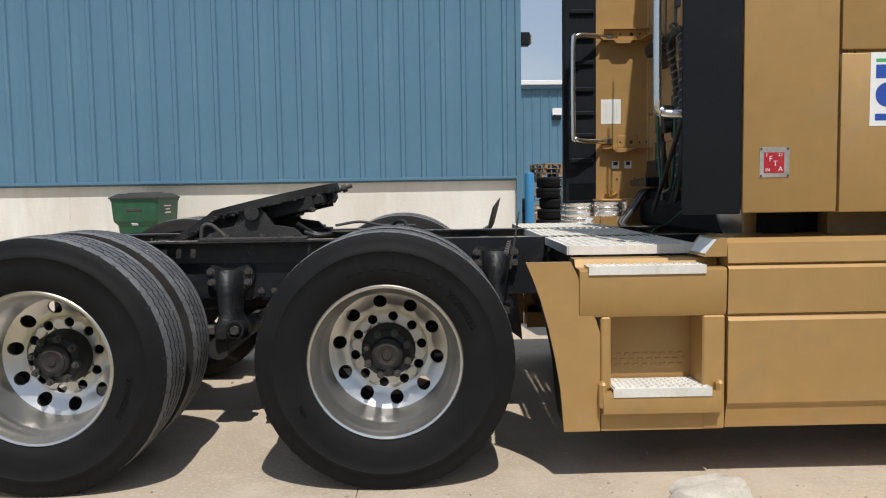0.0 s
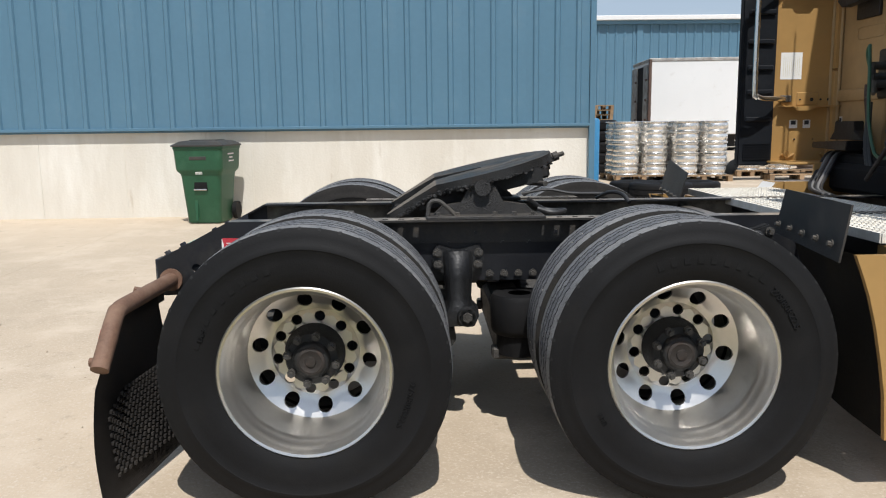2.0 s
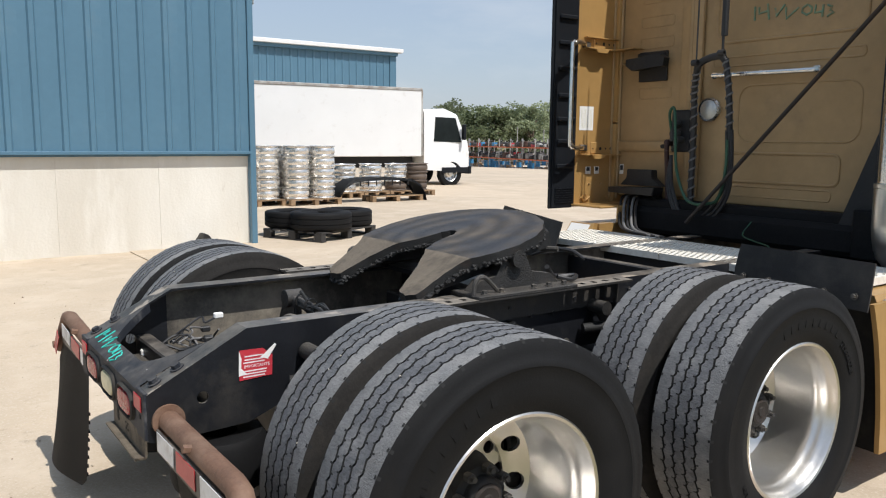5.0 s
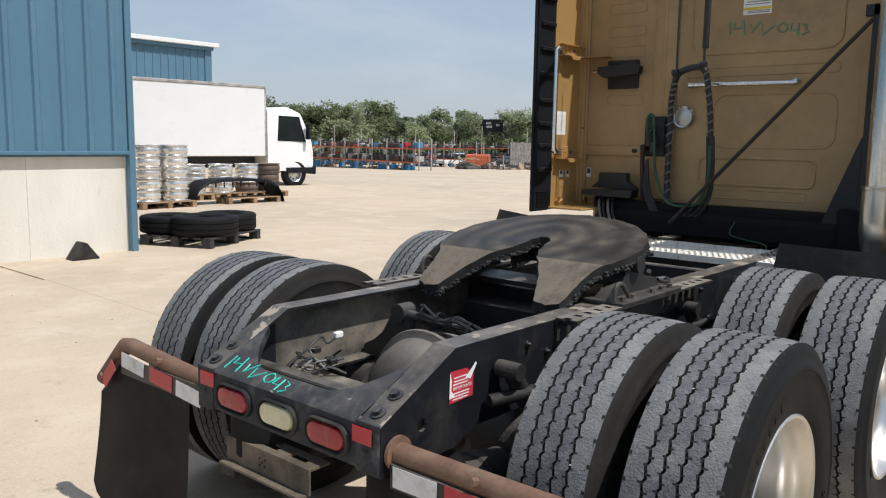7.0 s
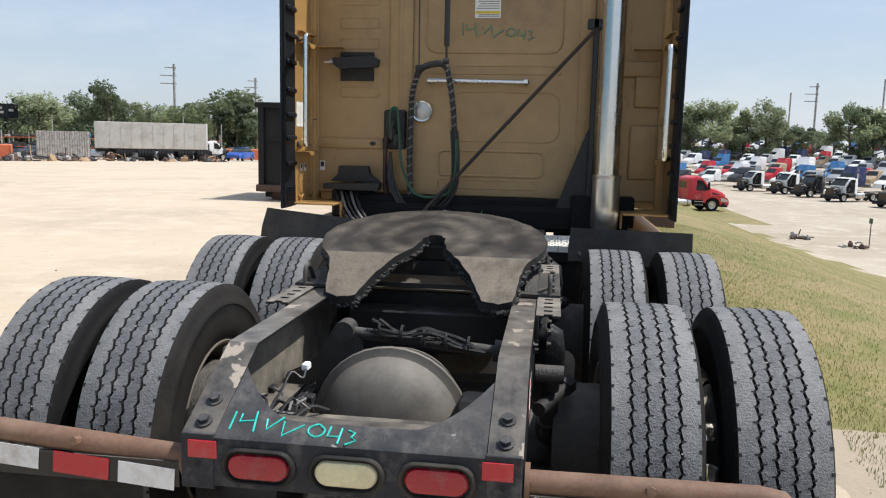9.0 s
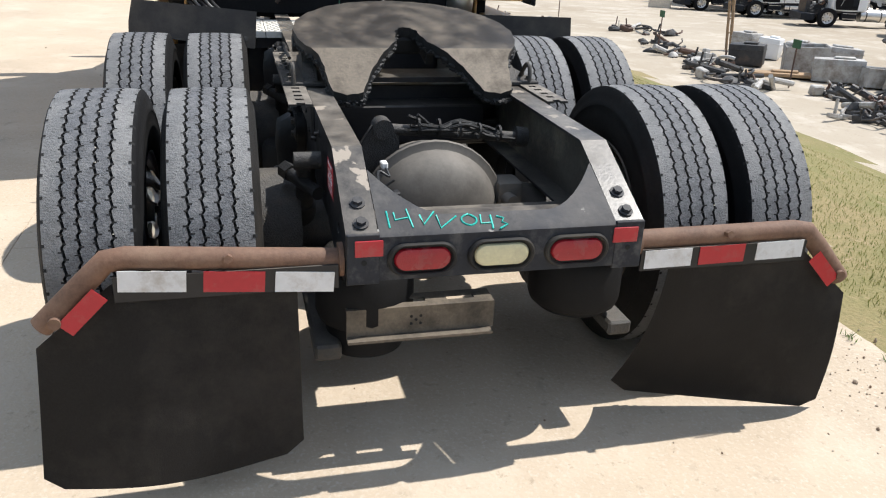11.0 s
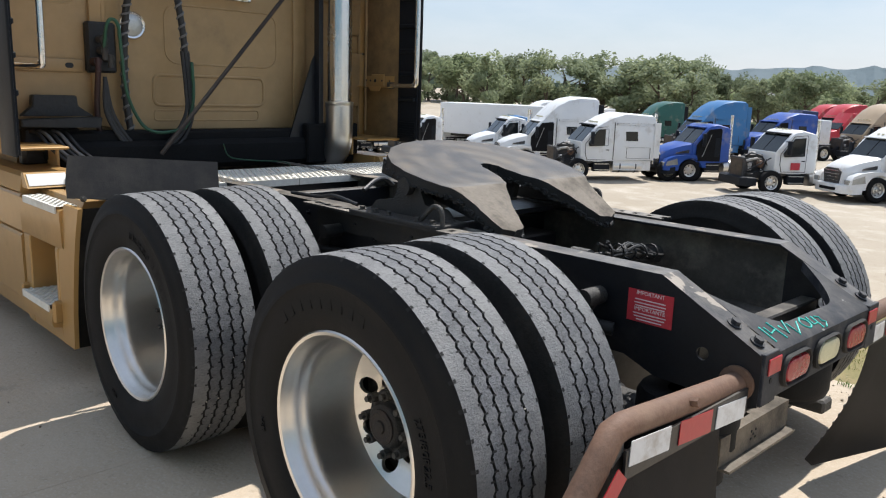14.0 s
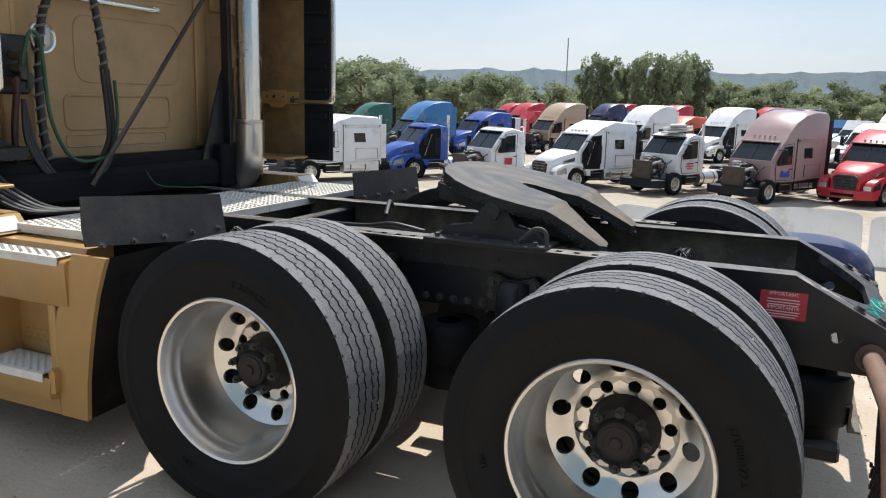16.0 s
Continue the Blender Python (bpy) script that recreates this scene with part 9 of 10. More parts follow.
# far ridge, one strip all round, with distance haze mixed into its colour
M["ridge"] = ground_material("hazed_wooded_ridge", ((0.40, 0.46, 0.47), ((0.44, 0.50, 0.51), 0.42, 0.6), ((0.36, 0.42, 0.43), 0.5, 0.62)), (0.006, 0.06), 1.0, 0.0, 1)
M["farwood"] = ground_material("far_woods", ((0.11, 0.14, 0.10), ((0.15, 0.18, 0.125), 0.42, 0.6), ((0.08, 0.11, 0.08), 0.52, 0.66)), (0.03, 0.25), 1.0, 0.0, 1)
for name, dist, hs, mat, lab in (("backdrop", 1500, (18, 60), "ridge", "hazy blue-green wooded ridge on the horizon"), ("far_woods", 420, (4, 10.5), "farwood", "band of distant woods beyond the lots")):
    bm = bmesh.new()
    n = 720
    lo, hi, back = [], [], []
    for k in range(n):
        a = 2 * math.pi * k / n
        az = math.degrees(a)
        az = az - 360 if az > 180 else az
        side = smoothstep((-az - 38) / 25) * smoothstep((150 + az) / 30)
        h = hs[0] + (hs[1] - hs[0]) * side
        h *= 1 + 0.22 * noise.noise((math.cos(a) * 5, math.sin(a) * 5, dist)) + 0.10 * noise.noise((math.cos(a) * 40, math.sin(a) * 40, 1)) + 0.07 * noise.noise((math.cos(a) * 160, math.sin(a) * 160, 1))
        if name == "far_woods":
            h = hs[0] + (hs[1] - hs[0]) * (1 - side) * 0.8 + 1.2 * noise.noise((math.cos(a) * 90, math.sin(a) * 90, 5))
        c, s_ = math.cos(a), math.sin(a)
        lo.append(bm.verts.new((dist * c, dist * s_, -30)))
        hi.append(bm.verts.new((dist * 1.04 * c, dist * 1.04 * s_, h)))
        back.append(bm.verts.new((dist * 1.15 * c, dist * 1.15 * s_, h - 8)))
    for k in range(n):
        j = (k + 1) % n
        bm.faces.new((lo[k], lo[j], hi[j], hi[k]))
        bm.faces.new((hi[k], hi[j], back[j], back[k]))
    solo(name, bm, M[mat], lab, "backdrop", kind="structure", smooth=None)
fw = thing("far_warehouse", "long low pale warehouse far beyond the trees", "building")
for az, w, d in ((-66, 34, 330), (-58.5, 16, 340)):
    a = radians(az)
    c = Vector((d * math.cos(a), d * math.sin(a), 0))
    part("block", B(-5, 5, -w / 2, w / 2, -12, 4.4), M["whitetrim"], fw, at=Matrix.Translation(c) @ Matrix.Rotation(a, 4, "Z"))

# ---- racks and clutter across the yard ----
def rack(x, y, rz, bays, levels, seed):
    r_ = random.Random(seed)
    rk = thing("storage_rack", "orange-beamed steel rack loaded with salvaged parts", "rack", "yard racks")
    L_ = 2.2
    for k in range(bays + 1):
        for d in (0, 1.1):
            part("post", B(k * L_ - 0.04, k * L_ + 0.04, d - 0.04, d + 0.04, 0, levels[-1] + 0.75), M["junkgrey"], rk)
    for z in levels:
        for d in (-0.05, 1.15):
            part("beam", B(0, bays * L_, d - 0.025, d + 0.025, z - 0.045, z + 0.045), M["orange"], rk, "faded orange beam")
    for zi, z in enumerate([0.0] + list(levels)):
        x_ = 0.2
        while x_ < bays * L_ - 0.5:
            w, h, d = r_.uniform(0.2, 0.65), r_.uniform(0.15, 0.5), r_.uniform(0.3, 0.8)
            if zi == 0:
                mat = r_.choice(["bluepost", "wood", "wood", "junkgrey", "bluepost"])
            else:
                mat = r_.choice(["junkdark", "junkdark", "junkdark", "junkgrey", "rustrail"]) if r_.random() < 0.85 else r_.choice(["tape_red", "bluepost"])
            bm = bmesh.new()
            if mat == "bluepost" and zi == 0:
                rod(bm, (x_ + w / 2, 0.5, z), (x_ + w / 2, 0.5, z + 0.7), 0.22, 12)
            else:
                box(bm, x_, x_ + w, 0.1, 0.1 + d, z + (0.06 if zi else 0), z + h + 0.06, bevel=0.04)
                if mat == "junkdark":
                    rod(bm, (x_ + 0.05, 0.3, z + h), (x_ + w, 0.5, z + h + 0.18), 0.05, 8)
            part("stored_part", bm, M[mat], rk)
            x_ += w + r_.uniform(0.02, 0.3)
    rk.matrix_basis = pose(x, y, ground_z(x, y - 6), 0, 0, rz)
    return rk


rack(46.0, 65.0, -103, 13, (0.95, 1.95), 1)
rack(60.0, 78.0, -92, 14, (1.1, 2.2), 2)
rack(80.0, 74.0, -75, 16, (1.2, 2.3), 3)


def car(x, y, rz, paint, z=0.0):
    c = thing("scrap_car", f"{TRUCK_LABELS[paint]} scrapped car in a row", "car", "scrap cars")
    part("body", HU([(-2.1, 0.75, 0.35, 0.85, 0.1), (-1.9, 0.85, 0.3, 0.95, 0.12), (1.2, 0.88, 0.3, 0.95, 0.12), (2.0, 0.8, 0.32, 0.78, 0.12), (2.15, 0.7, 0.35, 0.65, 0.08)]), PAINTS[paint], c)
    part("cabin", HU([(-1.7, 0.7, 0.93, 1.0, 0.02), (-1.1, 0.66, 0.93, 1.42, 0.12), (0.3, 0.66, 0.93, 1.43, 0.12), (1.1, 0.72, 0.93, 0.97, 0.02)]), M["glass"], c)
    part("roof_panel", HU([(-1.0, 0.62, 1.40, 1.46, 0.04), (0.3, 0.62, 1.40, 1.47, 0.04)]), PAINTS[paint], c)
    for s in (-1, 1):
        for wx in (-1.3, 1.35):
            road_wheel(c, wx, s * 0.78, s, 0.32, 0.63)
    c.matrix_basis = pose(x, y, ground_z(x, y) + z + 0.01, 0, 0, rz)


r3 = random.Random(8)
for k in range(11):
    car(92 + r3.uniform(-0.5, 0.5) + 1.2 * k, 74 - 3.8 * k, 170 + r3.uniform(-6, 6), r3.choice(["white", "navy", "red", "grey", "white", "blue", "black"]))
for k in range(9):
    car(66 + 1.5 * k, 56 - 2.9 * k, 175 + r3.uniform(-8, 8), r3.choice(["white", "grey", "blue", "red", "black"]))


def scrap(x, y, seed, n=6, size=0.6, mats=("junkdark", "junkgrey", "rustrail"), label="tangled scrap metal and machine parts on the ground"):
    r_ = random.Random(seed)
    s_ = thing("scrap_pile", label, "scrap", "scrap piles")
    for k in range(n):
        w, d, h = (size * r_.uniform(0.25, 1.0) for _ in range(3))
        bm = bmesh.new()
        kind_ = r_.random()
        if kind_ < 0.15:
            bmesh.ops.create_icosphere(bm, subdivisions=2, radius=0.5)
            for v in bm.verts:
                v.co *= 1 + 0.35 * noise.noise(v.co * 3 + Vector((seed, k, 0)))
                v.co = Vector((v.co.x * w, v.co.y * d, max(-0.1, v.co.z) * h * 0.9))
        elif kind_ < 0.38:
            pts_ = [(w * 0.7 * math.cos(q * 0.7), d * 0.7 * math.sin(q * 0.7), 0.06 + h * 0.5 * abs(math.sin(q * 0.45 + k))) for q in range(int(r_.uniform(4, 8)))]
            tube(bm, smooth_path(pts_, 3), 0.025 + 0.03 * r_.random(), 6)
        elif kind_ < 0.55:
            box(bm, -w * 0.8, w * 0.8, -0.04, 0.04, 0.0, 0.09, bevel=0.01)
            box(bm, -w * 0.1, w * 0.0, -d * 0.6, d * 0.6, 0.05, 0.12, bevel=0.01)
            box(bm, w * 0.4, w * 0.48, -0.03, 0.03, 0.05, h * 0.9, bevel=0.01)
        elif kind_ < 0.82:
            w, d, h = w * 0.7, d * 0.7, h * 0.75
            box(bm, -w / 2, w / 2, -d / 2, d / 2, 0, h * 0.7, bevel=0.03)
            if r_.random() < 0.6:
                box(bm, -w * 0.3, w * 0.1, -d * 0.3, d * 0.3, h * 0.65, h * 0.95, bevel=0.02)
        else:
            rod(bm, (-w * 0.9, -d * 0.4, 0.08), (w * 0.9, d * 0.4, 0.1 + h * 0.5), 0.05 + 0.05 * r_.random(), 8)
        ox, oy = r_.uniform(-1, 1) * size, r_.uniform(-1, 1) * size
        part("scrap_piece", bm, M[r_.choice(mats)], s_, at=pose(ox, oy, ground_z(x + ox, y + oy) - ground_z(x, y) - 0.02, r_.uniform(-14, 14), r_.uniform(-14, 14), r_.uniform(0, 180)))
    s_.location = (x, y, ground_z(x, y) + 0.03)


def sheet_box(x, y, rz, w, d, h, mat, open_top, label):
    """A folded sheet-metal box with a rolled rim, a seam and a dented side."""
    bm = bmesh.new()
    t_ = 0.03
    if open_top:
        box(bm, -w / 2, w / 2, -d / 2, d / 2, 0.0, t_)
        for x0, x1, y0, y1 in ((-w / 2, w / 2, -d / 2, -d / 2 + t_), (-w / 2, w / 2, d / 2 - t_, d / 2), (-w / 2, -w / 2 + t_, -d / 2 + t_, d / 2 - t_), (w / 2 - t_, w / 2, -d / 2 + t_, d / 2 - t_)):
            box(bm, x0, x1, y0, y1, t_, h)
        tube(bm, [(-w / 2, -d / 2, h), (w / 2, -d / 2, h), (w / 2, d / 2, h), (-w / 2, d / 2, h), (-w / 2, -d / 2, h)], 0.025, 6)
    else:
        box(bm, -w / 2, w / 2, -d / 2, d / 2, 0.0, h, bevel=0.04, seg=2)
        box(bm, -w / 2 - 0.012, w / 2 + 0.012, -d / 2 - 0.012, d / 2 + 0.012, h * 0.72, h * 0.76)
        box(bm, -w * 0.3, w * 0.1, -d * 0.3, d * 0.2, h, h + 0.06, bevel=0.02)
    for v in bm.verts:
        v.co += Vector((1, 0.6, 0.3)) * 0.04 * noise.noise(v.co * 2.3 + Vector((x, y, 0)))
    return solo("sheet_metal_box", bm, M[mat], label, "scrap", "sheet metal boxes", at=pose(x, y, ground_z(x, y) + 0.03, 3 * math.sin(x * 7), 3 * math.cos(y * 5), rz))


PALE, DARK = "pale grey dented sheet-metal box on the dirt", "black dented metal box on the dirt"
for x, y, rz, w, d, h, mat, op, lab in ((22.5, -17.3, 20, 1.2, 0.9, 0.95, "junkgrey", False, PALE), (20.7, -17.0, 40, 1.0, 0.8, 1.0, "boxwhite", False, "white dented metal cabinet on the dirt"),
                                        (17.9, -16.3, 62, 1.7, 1.1, 1.15, "junkgrey", True, "open pale grey sheet-metal box on the dirt"), (19.0, -18.3, 66, 2.0, 0.9, 0.9, "junkgrey", False, PALE),
                                        (16.3, -16.2, 55, 1.9, 1.0, 0.95, "junkgrey", False, PALE), (15.4, -16.9, 75, 1.5, 0.9, 0.75, "junkgrey", True, "open pale grey sheet-metal box on the dirt"),
                                        (14.7, -17.0, 35, 1.1, 0.8, 0.95, "junkgrey", False, PALE), (14.3, -17.9, 60, 1.4, 0.9, 0.8, "junkdark", True, DARK), (19.3, -15.2, 48, 1.5, 0.9, 0.95, "junkdark", False, DARK),
                                        (17.2, -14.9, 57, 2.6, 1.0, 0.16, "wood", False, "flat tan board lying on the dirt"), (12.4, -16.4, 70, 1.2, 0.8, 0.6, "junkdark", False, DARK), (21.2, -18.6, 30, 1.2, 0.8, 0.7, "junkgrey", False, PALE)):
    sheet_box(x, y, rz, w * 0.72, d * 0.72, h * 0.68, mat, op, lab)
bm = bmesh.new()
box(bm, -0.05, 0.05, -0.03, 0.03, 0, 1.9)
box(bm, 0.12, 0.20, -0.03, 0.03, 0, 1.75)
for z in (0.6, 1.1, 1.6):
    box(bm, -0.05, 0.20, -0.02, 0.02, z, z + 0.05)
solo("bent_ladder", bm, M["wood"], "short weathered ladder piece standing in the scrap", "ladder", at=pose(22.8, -16.9, ground_z(22.8, -16.9), 4, 8, 30))
for k, (a0, a1) in enumerate((((14.6, -18.2, 0.7), (17.2, -18.6, 1.15)), ((15.4, -18.7, 0.75), (17.9, -19.0, 1.0)))):
    solo("steel_channel", T([(a0[0], a0[1], ground_z(*a0[:2]) + a0[2]), (a1[0], a1[1], ground_z(*a1[:2]) + a1[2])], 0.07, 4), M["junkdark"], "dark steel channel lying across the scrap", "channel", "loose channels")
for k, (x, y, n_, sz) in enumerate(((19.5, -13.9, 12, 0.75), (18.2, -13.4, 10, 0.7), (16.9, -12.7, 12, 0.7), (15.6, -13.2, 10, 0.6), (14.2, -14.4, 10, 0.6), (12.6, -14.0, 14, 0.8), (11.5, -13.6, 14, 0.8), (10.4, -13.6, 10, 0.7), (13.4, -15.4, 10, 0.6),
                                   (8.8, -13.0, 10, 0.6), (6.8, -13.2, 8, 0.5), (4.8, -13.2, 8, 0.5), (21.6, -13.8, 10, 0.6), (24.5, -14.8, 8, 0.6), (27.8, -16.6, 10, 0.7), (29.6, -15.8, 10, 0.7), (33.0, -13.5, 8, 0.5), (37.0, -12.5, 8, 0.5))):
    scrap(x, y, 50 + k, n_, sz, ("junkdark", "junkdark", "rustrail", "junkgrey") if k % 4 else ("junkgrey", "junkdark", "junkdark", "rustrail"))
solo("concrete_block", B(-0.7, 0.7, -0.35, 0.35, 0, 0.62, bevel=0.03), M["rock"], "weathered concrete block beside the dirt road", "concrete block", at=pose(44.7, -25.9, ground_z(44.7, -25.9) - 0.02, 0, 0, 60))
for k, (x, y, w) in enumerate(((52.5, 43.0, 2.4), (55.0, 41.0, 2.2), (57.5, 38.5, 1.8), (61.0, 36.5, 1.5), (66.0, 30.5, 1.4), (64.5, 33.5, 1.4))):
    scrap(x, y, 80 + k, 14, w * 0.7, ("junkdark", "junkdark", "rustrail", "junkgrey", "wood"))
for x, y in ((15.6, -14.1), (23.6, -14.4), (33.0, -14.2)):
    sg = thing("sign_post", "thin post with a small green sign plate in the dirt", "sign")
    part("post", R((0, 0, 0), (0, 0, 1.3), 0.022, 8), M["rustrail"], sg)
    part("plate", B(-0.16, 0.16, 0.0, 0.03, 1.07, 1.3), M["binplastic"], sg)
    sg.location = (x, y, ground_z(x, y))

def trailer(x, y, rz, length, mat, label, cover=False):
    t = thing("semi_trailer", label, "trailer", "parked trailers")
    bm = B(-length / 2, length / 2, -1.25, 1.25, 1.15, 3.75, bevel=0.03)
    part("body", bm, M[mat], t)
    part("frame", B(-length / 2, length / 2, -0.5, 0.5, 0.9, 1.15), M["junkdark"], t)
    for k in range(int(length)):
        part("side_rib", B(-length / 2 + k + 0.4, -length / 2 + k + 0.46, -1.27, -1.25, 1.2, 3.7), M[mat], t)
    part("landing_leg", B(length / 2 - 2.2, length / 2 - 2.05, -0.9, -0.75, 0, 1.0), M["junkdark"], t)
    for s in (-1, 1):
        for k in (0, 1.3):
            road_wheel(t, -length / 2 + 1.4 + k, s * 1.0, s)
    t.matrix_basis = pose(x, y, ground_z(x, y), 0, 0, rz)
    return t


M["tarp"] = material("dirty_pale_tarp", (0.52, 0.50, 0.46), 0.7, var=0.15, scale=1.2, fine=10, bump=0.4, bump_scale=3, dirt=(0.30, 0.26, 0.22), dirt_amount=0.5, dirt_scale=0.8)
tt = trailer(72.7, 40.0, -61.9, 10.6, "tarp", "curtain-sided trailer with a dirty wrinkled tarp")
yb = thing("storage_container", "pale grey corrugated storage container", "container")
bm = bmesh.new()
ribbed(bm, 6.0, 0, 2.5, pitch=0.28, rib=0.12, flare=0.03, d=0.04)
part("side", bm, M["junkgrey"], yb, "", 20, at=pose(-3, -1.22, 0.1))
part("body", B(-3, 3, -1.21, 1.2, 0.1, 2.6), M["junkgrey"], yb)
yb.matrix_basis = pose(63.5, 43.7, ground_z(63.5, 43.7), 0, 0, -56) @ Matrix.Diagonal((0.72, 1.1, 1.0, 1))
part("end_wall", B(5.22, 5.34, -1.26, 1.26, 1.12, 3.78), M["boxwhite"], tt, "white end wall")
put_truck(76.5, 34.3, -50, "white", "daycab", hood=False, seed=60).scale = (0.7, 0.7, 0.75)
for k, (x, y) in enumerate(((63.9, 38.6), (65.1, 37.2), (66.2, 35.8), (67.3, 34.4), (68.4, 33.0))):
    o = thing("tyre_stack", "row of used truck tyres lying beside the trailer", "tyres", "tyre stacks")
    for q in range(5):
        b_ = new("tyre", ME_TYRE)
        b_.parent = o
        b_.matrix_basis = pose(x + 0.27 * q * 0.47, y - 0.27 * q * 0.88, ground_z(x, y) + 0.5, 90, 0, 28)
bb = thing("billboard", "dark roadside billboard on a single mast", "billboard")
part("panel", B(-0.25, 0.25, -1.7, 1.7, 4.6, 6.6), M["trim"], bb, "dark sign panel")
part("mast", R((0, 0, -2), (0, 0, 4.6), 0.16, 12), M["trim"], bb)
bm = bmesh.new()
for y, w, z in ((0.7, 0.8, 6.0), (0.6, 0.9, 5.4), (-0.8, 0.6, 5.7)):
    box(bm, -0.27, -0.25, y - w / 2, y + w / 2, z - 0.18, z + 0.18)
part("sign_print", bm, M["junkgrey"], bb)
a = radians(36.9)
bb.matrix_basis = pose(-2 + 128 * math.cos(a), 128 * math.sin(a), -1.4, 0, 0, 36.9)
for az, d, top in ((26.6, 150, 4.7), (21.2, 170, 4.0), (-17.2, 190, 4.2), (-21.0, 230, 4.4), (-74.0, 420, 4.3), (-15.6, 240, 3.6)):
    a = radians(az)
    h = 1.5 + d * math.tan(radians(top))
    up = thing("utility_pole", "tall thin utility pole on the horizon", "pole", "poles")
    part("mast", R((0, 0, -3), (0, 0, h), 0.22 if d < 300 else 0.3, 8), M["junkgrey"], up)
    if d < 200:
        for q in (0.75, 0.85, 0.95):
            part("crossarm", B(-0.08, 0.08, -0.4, 2.4 if q < 0.9 else 1.6, h * q - 0.08, h * q + 0.08), M["junkgrey"], up)
    up.matrix_basis = pose(-2 + d * math.cos(a), d * math.sin(a), 0, 0, 0, az)
rk = random.Random(31)
for k in range(14):
    lp = thing("light_pole", "slender pole between the racks", "pole", "poles")
    h = rk.uniform(4.2, 5.4)
    part("mast", R((0, 0, 0), (0, 0, h), 0.06, 6), M["junkgrey"], lp)
    px, py = 60 + 3.5 * k + rk.uniform(-2, 2), 78 - 3.6 * k
    lp.location = (px, py, ground_z(px, py))

for x, y, rz, l_ in ((88.0, 40.0, -65, 4.0), (92.0, 37.0, -66, 2.0), (54.5, 43.5, -55, 2.2)):
    ob = solo("steel_skip", B(-l_ / 2, l_ / 2, -1.0, 1.0, 0.0, 1.3, bevel=0.05), M["orange"], "faded orange steel skip in the yard", "skip", "skips", at=pose(x, y, ground_z(x, y), 0, 0, rz))
# ---- mass of salvage cabs on the far lot ----
def far_truck(paint, tall):
    P = PAINTS[paint]
    t = thing("salvage_truck", f"{TRUCK_LABELS[paint]} salvaged tractor cab standing in a crowded row", "truck", "far salvage trucks")
    top = 3.5 if tall else 2.7
    part("cab", HU([(-3.2 if tall else -1.9, 1.15, 0.8, top - 0.1, 0.15), (-1.6, 1.15, 0.8, top, 0.2), (-0.9, 1.1, 0.85, 2.6, 0.2), (-0.15, 1.05, 0.9, 1.8, 0.1)]), P, t)
    part("hood", HU([(-0.14, 1.0, 0.8, 1.78, 0.2), (0.7, 0.95, 0.75, 1.6, 0.25), (1.2, 0.8, 0.6, 1.25, 0.2)]), P, t)
    part("windscreen", SL([(-0.95, 0.0), (0.95, 0.0), (0.86, 0.86), (-0.86, 0.86)], 0.03, Matrix.Translation((-0.17, 0, 1.84)) @ Matrix.Rotation(radians(-45), 4, "Y") @ Matrix(((0, 0, 1, 0.05), (1, 0, 0, 0), (0, 1, 0, 0), (0, 0, 0, 1)))), M["glass"], t)
    part("chassis", B(-5.5, 0.9, -0.43, 0.43, 0.6, 0.9), M["junkdark"], t)
    return t


variants = []
for k, (p, tall) in enumerate((("white", True), ("white", False), ("red", True), ("grey", False), ("navy", True), ("white", True), ("grey", False), ("azure", True), ("black", False), ("tan", False), ("white", False), ("white", True), ("black", False), ("red", False), ("navy", True))):
    variants.append(far_truck(p, tall))
rk = random.Random(77)
spots = []
for row in range(14):
    d = 100 + 9 * row + 0.4 * row * row
    az = -6.5
    while az > -27:
        spots.append((d, az))
        az -= math.degrees(3.2 / d) * rk.uniform(0.9, 1.5)
for row in range(9):
    d = 92 + 21 * row
    az = -29.0
    while az > -41:
        spots.append((d, az))
        az -= math.degrees(4.6 / d) * rk.uniform(0.9, 3.4)
for row in range(3):
    d = 62 + 11 * row
    az = -62
    while az > -100:
        spots.append((d, az))
        az -= math.degrees(4.3 / d) * rk.uniform(0.9, 1.8)
rk.shuffle(spots)
for k, (d, az) in enumerate(spots[:400]):
    a = radians(az)
    x, y = -2 + d * math.cos(a), d * math.sin(a)
    v = variants[k % len(variants)]
    k_ = rk.uniform(0.8, 0.95)
    m = pose(x, y, ground_z(x, y), 0, 0, HEAD + 70 + rk.uniform(-12, 12) if az > -50 else HEAD + rk.uniform(-6, 6)) @ Matrix.Diagonal((k_, k_, k_, 1))
    if k < len(variants):
        v.matrix_basis = m
    else:
        copy_thing(v, m)
put_truck(57.5, -11.8, -75, "red", "daycab", seed=71)
put_truck(86.1, -21.2, 110, "white", "daycab", hood=False, door=False, seed=72).scale = (0.8, 0.8, 0.8)
put_truck(82.4, -23.7, 112, "white", "daycab", hood=False, door=False, seed=76).scale = (0.8, 0.8, 0.8)
put_truck(78.2, -24.9, 112, "black", "daycab", hood=False, door=False, seed=73).scale = (0.8, 0.8, 0.8)
put_truck(72.7, -26.0, 120, "white", "daycab", hood=False, door=False, seed=74).scale = (0.8, 0.8, 0.8)
put_truck(66.6, -28.2, 118, "tan", "daycab", hood=False, door=False, seed=75).scale = (0.8, 0.8, 0.8)
for x, y, rz, ln in ((44.5, -31.5, 12, 12.0), (34.5, -41.0, 14, 12.5)):
    trailer(x, y, rz, ln, "boxwhite", "plain white box trailer behind the front row").scale = (1, 1, 0.85)

